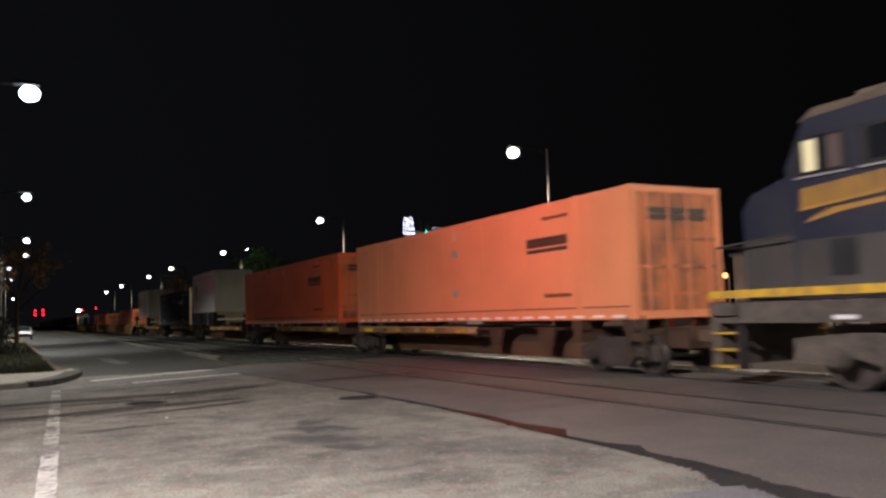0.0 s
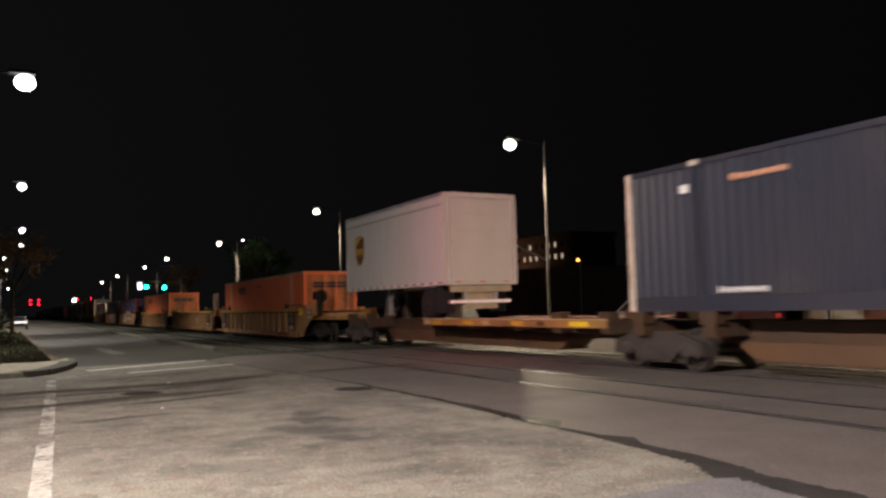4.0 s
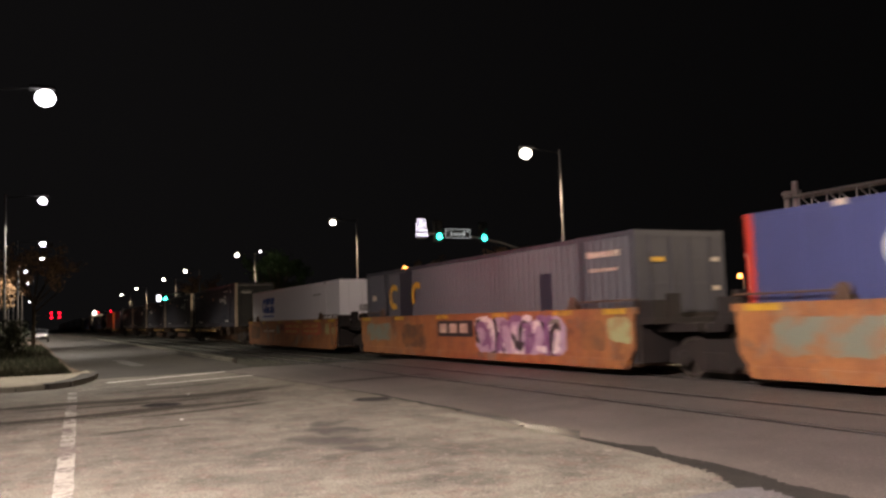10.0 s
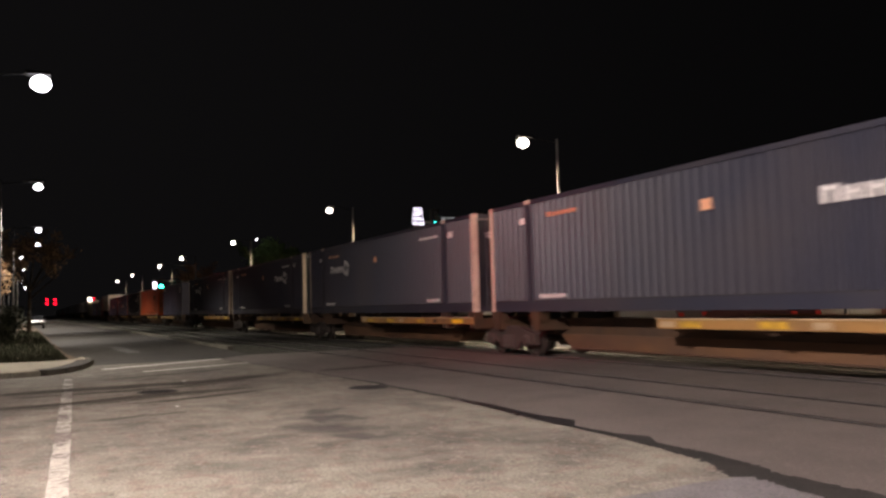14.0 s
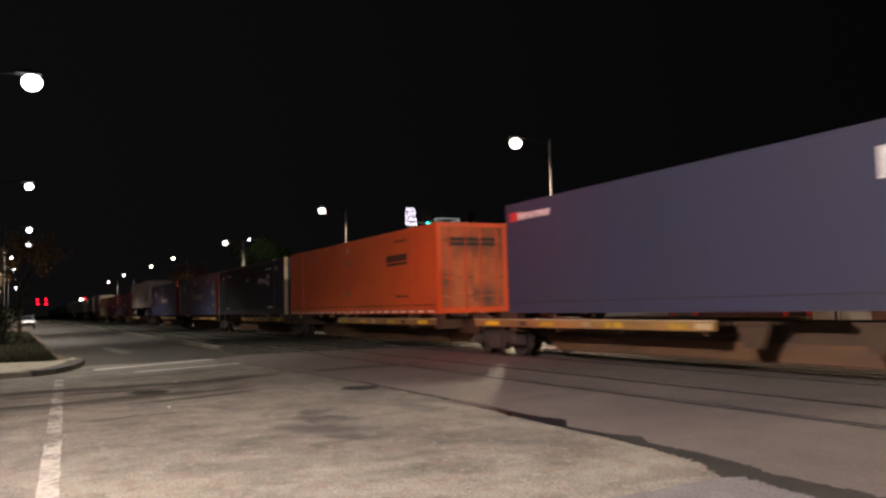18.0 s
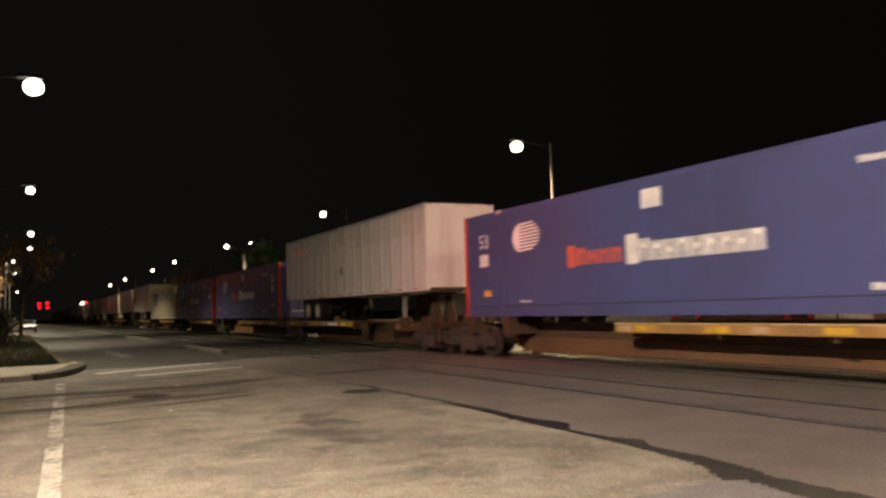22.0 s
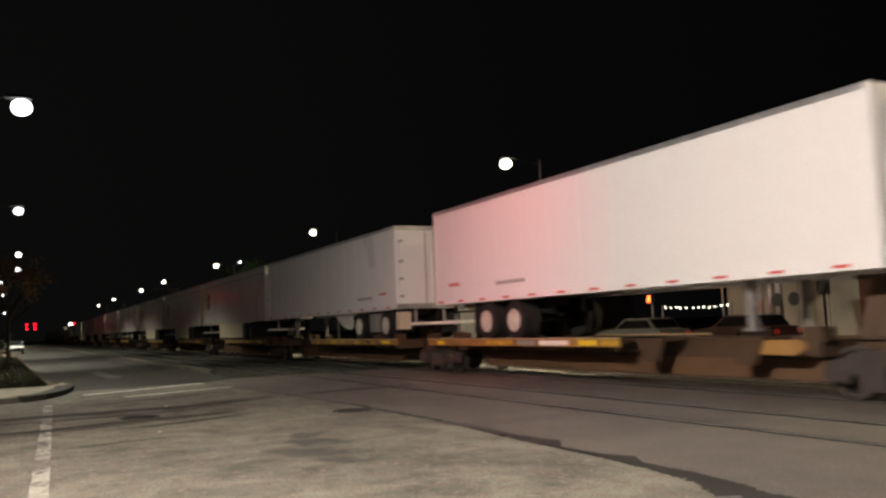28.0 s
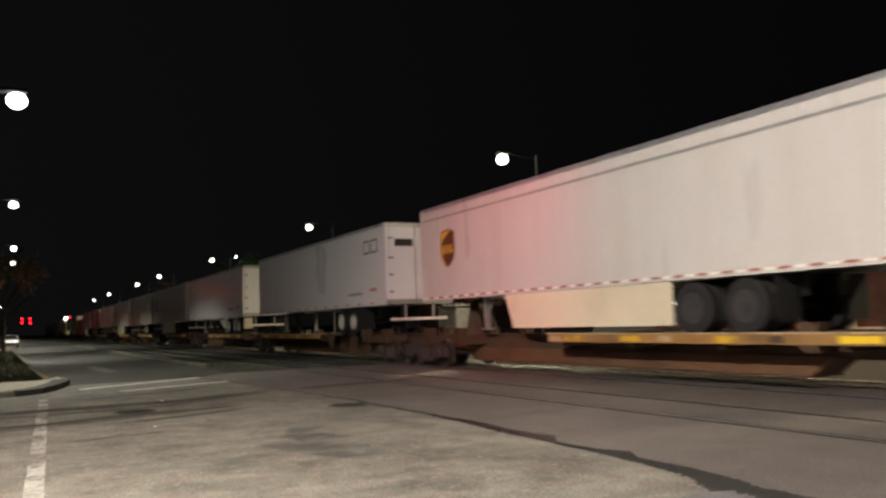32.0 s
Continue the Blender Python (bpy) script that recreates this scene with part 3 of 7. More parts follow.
CRACK_X = [-25.0 + 0.25 * i for i in range(125)]
slab("ground", [(-1500, -1500), (1500, -1500), (1500, 1500), (-1500, 1500)], SOIL, -0.06, 0.3, "dark bare ground with sparse grass, spreading to the horizon", "ground")
slab("crossing_asphalt", [(x, crack_y(x)) for x in CRACK_X] + [(30, 3.0), (30, 60), (-24, 60), (-26, 17), (-26.5, 6.1)], ASPHALT, 0.0, 0.2,
     "dark grey patched asphalt of the level crossing between the rails", "road")
slab("road_apron", [(x, crack_y(x)) for x in reversed(CRACK_X)] + [(-24.9, 1.2), (-26.5, 1.2), (-26.5, -1.5), (-22, -3), (-14, -14), (30, -14), (30, 3.0)], CONCRETE, 0.002, 0.2,
     "worn light concrete road surface with stains and tyre marks", "road")
slab("road", [(-420, 4.8), (-150, 5.7), (-135, 5.84), (-30.7, 6.3), (-26.5, 6.1), (-25.0, crack_y(-25.0)), (-24.9, 1.2), (-30, 0.6), (-150, -0.9), (-420, -4.5)], ROAD, 0.0, 0.2,
     "dim asphalt street running along the railway", "road")
slab("far_road", [(-420, 12.5), (-150, 16.5), (-60, 19.0), (-26, 17.5), (-26, 26.0), (-60, 25.2), (-150, 22), (-420, 18)], ROAD, 0.0, 0.2,
     "dim asphalt street behind the railway", "road")

slab("concrete_patch", [(-4.87, -3.0), (-4.85, 4.2), (-4.9, 4.6), (-4.86, crack_y(-4.86) - 0.1)] + [(x, crack_y(x) - 0.02) for x in CRACK_X if -4.8 < x < 4] + [(4.2, -3.0)], PATCH, 0.0045, 0.1, "smooth grey concrete patch cast beside the older slab", "road")

# kerb along the street, on the railway side
def kerb(bm):
    pts = [(-300, 5.2), (-150, 5.7), (-135, 5.84), (-90, 6.02), (-60, 6.16), (-40, 6.26), (-30.7, 6.3)]
    for (x0, y0), (x1, y1) in zip(pts, pts[1:]):
        prism(bm, [(x0, y0), (x1, y1), (x1, y1 + 0.18), (x0, y0 + 0.18)], "z", -0.15, 0.13)


tagged(make("kerb", kerb, KERB_GREY), "low concrete kerb between the street and the tracks", "kerb", kind="structure")

# pavement corner with its rounded kerb and ramp
corner = [(-27.6, 1.22), (-25.9, 1.24), (-24.4, 1.06), (-23.2, 0.78), (-22.3, 0.45), (-21.85, 0.0), (-21.7, -0.6), (-21.65, -2.0), (-21.6, -6), (-26.2, -6), (-26.1, -1.1), (-25.9, 0.3), (-26.3, 0.9)]
pave = slab("pavement", corner, PAVEMENT, 0.14, 0.3, "pale concrete pavement corner with a dropped kerb", "pavement")
bm = bmesh.new()
edge = corner[:9]
for (x0, y0), (x1, y1) in zip(edge, edge[1:]):
    nx, ny = Vector((y0 - y1, x1 - x0)).normalized() * 0.16
    prism(bm, [(x0 + nx * 0.05, y0 + ny * 0.05), (x1 + nx * 0.05, y1 + ny * 0.05), (x1 + nx, y1 + ny), (x0 + nx, y0 + ny)], "z", -0.1, 0.125)
part("kerbstone", bm, KERB_GREY, pave, "worn kerb edge")
# dark band along the rounded edge of the corner
bm = bmesh.new()
for (x0, y0), (x1, y1) in zip(corner[1:5], corner[2:6]):
    nx, ny = Vector((y0 - y1, x1 - x0)).normalized()
    prism(bm, [(x0 - 0.25 * nx, y0 - 0.25 * ny), (x1 - 0.25 * nx, y1 - 0.25 * ny), (x1 + 0.2 * nx, y1 + 0.2 * ny), (x0 + 0.2 * nx, y0 + 0.2 * ny)], "z", -0.05, 0.145)
part("ramp_mat", bm, ROAD, pave, "dark edge band of the dropped kerb")
bm = bmesh.new()
prism(bm, [(-23.0, -1.6), (-22.0, -1.6), (-22.0, -2.6), (-23.0, -2.6)], "z", 0.13, 0.146)
part("tactile_strip", bm, TAR, pave, "dark ramp mat")
slab("grass_verge", [(-27.6, 1.10), (-26.45, 0.85), (-26.05, 0.3), (-26.25, -1.1), (-26.35, -9), (-150, -9), (-150, -1.1), (-31, 0.85)], VERGE, 0.10, 0.3, "dry brown grass verge beside the street", "verge")

# tarred joint: rough tar with smooth patches, widening towards the near end, and tongues spilled onto the asphalt
def tar_band(bm, x0, x1, z):
    rows = []
    for k in range(int((x1 - x0) / 0.05) + 1):
        x = x0 + 0.05 * k
        w = 0.062 + 0.03 * max(0, wobble(x, 9, 0.9)) - 0.03 * max(0.0, min(1.0, (-12 - x) / 4))
        c = crack_y(x) + 0.02 * wobble(x, 2, 5)
        rows.append((bm.verts.new((x, c - w * (0.9 + 0.8 * wobble(x, 1, 3.4) + 0.4 * wobble(x, 3, 9) + 0.8 * wobble(x, 8, 19)), z)), bm.verts.new((x, c + w * (0.9 + 0.7 * wobble(x, 4, 3.0) + 0.4 * wobble(x, 6, 9) + 0.8 * wobble(x, 12, 21)), z))))
    for (a, b), (c, d) in zip(rows, rows[1:]):
        bm.faces.new((a, c, d, b))


TAR_FAR = ((-11.5, 5.77), (-10.1, 5.82), (-9.0, 5.75), (-8.25, 5.87), (-7.85, 5.58), (-7.15, 5.62), (-6.8, 5.79), (-6.45, 5.58), (-5.8, 5.60), (-5.0, 5.50), (-4.83, 5.40), (-4.0, 5.43), (-1.0, 5.05), (6.5, 4.05))
TAR_NEAR = ((-11.5, 5.67), (-10.1, 5.61), (-8.65, 5.49), (-7.1, 5.46), (-6.4, 5.40), (-5.5, 5.28), (-5.15, 5.13), (-4.9, 4.95), (-4.82, 5.13), (-4.4, 5.06), (-1.0, 4.60), (6.5, 3.65))


def between(knots, x):
    for (x0, y0), (x1, y1) in zip(knots, knots[1:]):
        if x <= x1:
            return y0 + (y1 - y0) * (x - x0) / (x1 - x0)
    return knots[-1][1]


def tar_spill(bm, x0, x1, z):
    """Wide scalloped spill of tar with crumbling edges, spread from the joint over the asphalt."""
    rows = []
    for k in range(int((x1 - x0) / 0.025) + 1):
        x = x0 + 0.025 * k
        rag = 0.022 + 0.045 * max(0.0, min(1.0, (x + 7.6) / 1.6))
        rows.append((bm.verts.new((x, between(TAR_NEAR, x) + rag * (0.8 * wobble(x, 3, 9) + 1.1 * wobble(x, 8, 23) + 0.6 * wobble(x, 2, 41)), z)), bm.verts.new((x, between(TAR_FAR, x) + rag * (0.6 * wobble(x, 6, 9) + 0.8 * wobble(x, 12, 27) + 0.5 * wobble(x, 5, 43)), z))))
    for (a, b), (c, d) in zip(rows, rows[1:]):
        bm.faces.new((a, c, d, b))


def tongue(bm, x, out, length, width, z=0.0068, lean=0.0):
    """A tapering spill of tar that leaves the joint at x and ends length further on, out to one side."""
    y = crack_y(x)
    rows = []
    for k in range(13):
        u = k / 12
        w = width * (1 - u) ** 0.6 * (0.8 + 0.4 * wobble(x + 3 * u, 7, 2.2))
        c = y + out * u ** 1.6
        px = x + length * u
        rows.append((bm.verts.new((px, c - w, z)), bm.verts.new((px, c + w, z + lean * w))))
    for (a, b), (c, d) in zip(rows, rows[1:]):
        bm.faces.new((a, c, d, b))


tagged(make("tar_joint", lambda b: (tar_band(b, -25, -10.9, 0.006), tongue(b, -15.4, 0.22, 1.25, 0.06), tar_spill(b, -7.8, 6.0, 0.0065)), TAR), "black tar-filled joint in the road", "joint", kind="structure")
tagged(make("tar_lip", lambda b: (tar_spill(b, -11.1, -7.8, 0.0065), tongue(b, -10.75, 0.36, 0.5, 0.03)), TAR_GLOSS), "smooth shiny spill of tar along the road joint", "joint", kind="structure")


def strip(name, a, b, width, material, label, z=0.007, ragged=0.0, kind="structure", cat="marking", seed=0):
    """A painted or worn band from a to b."""
    a, b = Vector((*a, 0)), Vector((*b, 0))
    d = (b - a).normalized()
    n = Vector((-d.y, d.x, 0))
    steps = max(2, int((b - a).length / 0.15))
    bm = bmesh.new()
    rows = []
    for i in range(steps + 1):
        c = a + (b - a) * i / steps
        l, r = (width / 2 + ragged * wobble(c.x + s * 7 + seed, c.y, 2.3) for s in (1, 2))
        rows.append((bm.verts.new(c + n * l + Vector((0, 0, z))), bm.verts.new(c - n * r + Vector((0, 0, z)))))
    for (p, q), (r, s) in zip(rows, rows[1:]):
        bm.faces.new((p, q, s, r))
    return tagged(part(name, bm, material), label, cat, kind=kind)


strip("lane_stripe", (-20.2, 0.60), (-4.0, 0.02), 0.175, ROAD_PAINT, "worn white lane stripe with scuffed gaps", ragged=0.015)
strip("stop_line", (-22.95, 1.5), (-24.9, 4.9), 0.24, LINE_PAINT, "thin worn white line across the street", ragged=0.02)
strip("crosswalk_line", (-21.2, 2.3), (-22.4, 5.15), 0.17, LINE_PAINT, "faded white line across the street", ragged=0.03)
strip("crosswalk_line", (-20.6, 0.7), (-22.2, 2.4), 0.06, GREY_PAINT, "faded white line across the street", ragged=0.02)


def tyre_mark(line, width, seed, streaks=7):
    """Rubber scrubbed onto the road in thin broken streaks along a bent line."""
    rnd = random.Random(seed)
    bm = bmesh.new()
    pts = [Vector((*p, 0)) for p in line]
    total = len(pts) - 1
    for k in range(streaks):
        off, w = rnd.gauss(0, 0.26) * width, rnd.uniform(0.30, 0.55) * width
        lo, hi = rnd.random() * 0.3, 1 - rnd.random() * 0.3
        rows = []
        for i in range(41):
            u = (lo + (hi - lo) * i / 40) * total
            j = min(int(u), total - 1)
            c = pts[j].lerp(pts[j + 1], u - j)
            d = (pts[j + 1] - pts[j]).normalized()
            n = Vector((-d.y, d.x, 0))
            h = 0.5 * w * min(1.0, 6 * i / 40, 6 * (40 - i) / 40) * (0.7 + 0.9 * wobble(c.x + k, c.y, 1.7))
            m = c + n * (off + 0.05 * wobble(c.x, c.y + k, 0.8)) + Vector((0, 0, 0.0045 + 0.0003 * k))
            rows.append((bm.verts.new(m + n * h), bm.verts.new(m - n * h)))
        for (p, q), (r, s) in zip(rows, rows[1:]):
            bm.faces.new((p, q, s, r))
    tagged(part("tyre_mark", bm, TYRE_MARK), "dark streaky rubber tyre mark on the concrete", "tyre mark", kind="structure")


tyre_mark([(-16.9, -1.6), (-17.0, -0.7), (-17.2, 0.5), (-17.1, 1.3), (-17.1, 2.3), (-17.2, 3.4), (-17.7, 4.5), (-18.0, 5.35)], 0.62, 1, 22)
tyre_mark([(-16.2, -1.6), (-16.3, 0.2), (-16.3, 1.6), (-16.5, 3.0), (-16.9, 4.4)], 0.26, 6, 6)
tyre_mark([(-14.4, -1.4), (-14.5, -0.6), (-14.6, 0.45), (-14.9, 1.3), (-15.1, 2.0), (-15.15, 2.8), (-15.3, 3.5), (-15.5, 4.2)], 0.42, 2, 18)
tyre_mark([(-13.8, 1.0), (-13.85, 1.6), (-14.1, 2.3), (-14.35, 3.0), (-14.65, 3.6), (-14.8, 4.6)], 0.28, 3, 10)
tyre_mark([(-19.2, 0.9), (-19.7, 2.2), (-20.4, 3.8), (-20.9, 5.0)], 0.30, 4, 6)
tyre_mark([(-12.0, 0.4), (-12.2, 1.4), (-12.3, 2.3)], 0.16, 5, 5)
tyre_mark([(-18.1, 5.7), (-18.3, 6.4), (-18.5, 7.2), (-18.5, 8.0), (-18.8, 9.2)], 0.5, 7, 12)
strip("street_patch", (-38, 2.9), (-31.5, 3.1), 0.5, FADED_PAINT, "faded painted arrow on the street", ragged=0.2)


def scrap(x, y, turn):
    """A small torn piece of paper on the road."""
    bm = bmesh.new()
    prism(bm, [(-0.03, -0.012), (0.0, -0.02), (0.035, -0.006), (0.024, 0.018), (-0.018, 0.015)], "z", 0.002, 0.012)
    ob = tagged(part("paper_scrap", bm, MARK_WHITE), "small white scrap of paper lying on the concrete", "litter")
    ob.matrix_world = pose(x, y, 0.004, 0, 0, turn)


scrap(-13.0, 1.9, 20)
scrap(-17.6, 2.7, 70)


def cover(name, x, y, label):
    t = thing(name, label, "manhole cover", kind="structure")
    t.location = (x, y, 0.004)
    make("rim", lambda b: disc(b, (0, 0, 0), "z", ((0, 0.36), (0.006, 0.36), (0.006, 0.30), (0.002, 0.30)), 24), DARK_TRIM, t)
    make("lid", lambda b: disc(b, (0, 0, 0), "z", ((0, 0.29), (0.005, 0.29)), 24), RUBBER, t)
    return t


cover("manhole_cover", -13.75, 5.30, "round dark iron manhole cover beside the tar joint")
cover("manhole_cover", -15.7, 1.95, "round dark iron manhole cover in the concrete")


# pale concrete edge on the far side of the main track
slab("track_edge", [(-150, 14.12), (60, 14.12), (60, 14.42), (-150, 14.42)], PALE_EDGE, 0.035, 0.2, "pale concrete edging beside the far rail", "edging")

# tracks: flush in the crossing, on ballast and sleepers elsewhere
for yc, label in ((YC, "main track"), (8.98, "second track")):
    t = thing("railway_track", "steel rails of the %s, flush in the crossing and on ballast beyond" % label, "railway track", "railway tracks", "structure")
    for s in (-1, 1):
        y = yc + s * 0.7525
        box_part("rail", (-420, 60, y - 0.036, y + 0.036, -0.10, RAIL if yc == YC else 0.008), RAIL_STEEL, t)
        box_part("flangeway", (-26, 60, y - s * 0.036 - (0.085 if s > 0 else 0), y - s * 0.036 + (0 if s > 0 else 0.085), -0.02, 0.003), GROOVE_SHADE, t, "dark groove beside the rail")
        box_part("flangeway", (-26, 60, y + s * 0.036 - (0 if s > 0 else 0.05), y + s * 0.036 + (0.05 if s > 0 else 0), -0.02, 0.003), GROOVE_SHADE, t, "dark groove beside the rail")
    sl = None
    for i in range(150):
        x = -27.0 - 0.52 * i
        if sl is None:
            sl = box_part("sleeper", (-0.11, 0.11, yc - 1.25, yc + 1.25, -0.2, -0.075), RUST, t)
            sl.location.x = x
        else:
            again(sl, t, (x, 0, 0))


def ballast(bm):
    prism(bm, [(6.8, -0.10), (7.7, -0.085), (14.2, -0.085), (16.2, -0.3), (6.2, -0.3)], "x", -420, -26)
    rnd = random.Random(4)
    for _ in range(2600):
        x, y, r = -26.2 - 34 * rnd.random() ** 1.3, 7.2 + 7.4 * rnd.random(), 0.03 + 0.035 * rnd.random()
        rock(bm, x, y, r, rnd)


def rock(bm, x, y, r, rnd):
    top = bm.verts.new((x + r * 0.3 * rnd.random(), y, -0.085 + r * (0.7 + 0.5 * rnd.random())))
    ring = [bm.verts.new((x + r * math.cos(a) * (0.7 + 0.6 * rnd.random()), y + r * math.sin(a) * (0.7 + 0.6 * rnd.random()), -0.09)) for a in (0, 1.25, 2.5, 3.77, 5.0)]
    for i in range(5):
        bm.faces.new((ring[i], ring[(i + 1) % 5], top))


tagged(make("ballast", ballast, BALLAST), "dark crushed stone bed under the tracks", "ballast", kind="stuff")


# ---------------------------------------------------------------- street lamps
def street_lamp(toward, label, lit, size):
    t = thing("street_lamp", label, "street lamp", "street lamps along the railway")
    make("pole", lambda b: (rod(b, (0, 0, 0.25), (0, 0, 9.75), 0.10, 0.055, 10), disc(b, (0, 0, 0), "z", ((0, 0.2), (0.05, 0.2), (0.06, 0.13), (0.28, 0.11)), 12)), POLE_GREY, t)
    make("arm", lambda b: (rod(b, (0, 0, 9.55), (0, toward * 1.6, 9.72), 0.03, 0.025, 8)), BLACK_POLE, t)
    h = make("housing", lambda b: prism(b, [(-0.20, 9.70), (0.20, 9.70), (0.16, 9.82), (-0.16, 9.82)], "y", toward * 1.55, toward * 2.35), BLACK_POLE, t)
    l = make("lens", lambda b: bmesh.ops.create_uvsphere(b, u_segments=20, v_segments=12, radius=size, matrix=Matrix.Translation((0, toward * 2.05, 9.42)) @ Matrix.Diagonal((1.0, 1.0, 0.85, 1))), lit, t, "glaring white lamp lens", True)
    return t


proto = street_lamp(1, "tall grey steel street lamp glaring white beside the street", LAMP_COOL, 0.33)
for n, (x, y) in enumerate([(KEY_AT[0], KEY_AT[1] - 0.1)] + NEAR_LAMPS):
    if n == 0:
        proto.location = (x, y - 2.05, 0)
    elif n == 3:
        proto = street_lamp(1, "tall grey steel street lamp glaring white beside the street", LAMP_COOL, 0.25)
        proto.location = (x, y - 2.05, 0)
    else:
        copy_thing(proto, pose(x, y - 2.05, 0))
proto = street_lamp(-1, "tall grey steel street lamp glaring white behind the railway", LAMP_WHITE, 0.30)
for n, (x, y) in enumerate(FAR_LAMPS):
    if n == 0:
        proto.location = (x, y + 2.05, 0)
    elif n == 2:
        proto = street_lamp(-1, "tall grey steel street lamp glaring white behind the railway", LAMP_WHITE, 0.26)
        proto.location = (x, y + 2.05, 0)
    else:
        copy_thing(proto, pose(x, y + 2.05, 0))


# ---------------------------------------------------------------- the train: running gear
CW, CH = 2.591, 2.896


def truck(parent, x, z=0.0, steel=TRUCK_STEEL):
    """A two-axle freight truck under a car; z is the top of rail."""
    t = make("truck", lambda b: (bx(b, -0.22, 0.22, -1.05, 1.05, 0.42, 0.66), bx(b, -0.3, 0.3, -0.32, 0.32, 0.6, 0.8)), steel, parent, "rusty freight truck", at=(x, 0, z))
    frame_pts = [(-1.30, 0.32), (-1.24, 0.60), (-0.98, 0.66), (-0.55, 0.80), (0.55, 0.80), (0.98, 0.66), (1.24, 0.60), (1.30, 0.32), (1.08, 0.30), (1.02, 0.42), (0.72, 0.46), (0.42, 0.17), (-0.42, 0.17), (-0.72, 0.46), (-1.02, 0.42), (-1.08, 0.30)]
    s = make("side_frame", lambda b: (prism(b, frame_pts, "y", -0.08, 0.08), [rod(b, (dx, -0.1, 0.22), (dx, -0.1, 0.55), 0.07, seg=6) for dx in (-0.2, 0, 0.2)], [disc(b, (dx, -0.02, 0.42), "y", ((-0.13, 0.10), (-0.09, 0.16), (0.05, 0.16)), 10) for dx in (-0.89, 0.89)]), steel, t, at=(0, -0.99, 0))
    again(s, t, (0, 0.99, 0), 180)
    w = make("wheel", lambda b: disc(b, (0, 0, 0), "y", ((-0.07, 0.09), (-0.06, 0.16), (-0.02, 0.33), (-0.07, 0.36), (-0.07, 0.42), (0.05, 0.42), (0.055, 0.445), (0.075, 0.445), (0.075, 0.2)), 22), WHEEL_STEEL, t, at=(-0.89, -0.76, 0.42))
    again(w, t, (0.89, -0.76, 0.42))
    again(w, t, (-0.89, 0.76, 0.42), 180)
    again(w, t, (0.89, 0.76, 0.42), 180)
    a = make("axle", lambda b: rod(b, (0, -1.0, 0.42), (0, 1.0, 0.42), 0.075, seg=8), WHEEL_STEEL, t, at=(-0.89, 0, 0))
    again(a, t, (0.89, 0, 0))
    return t


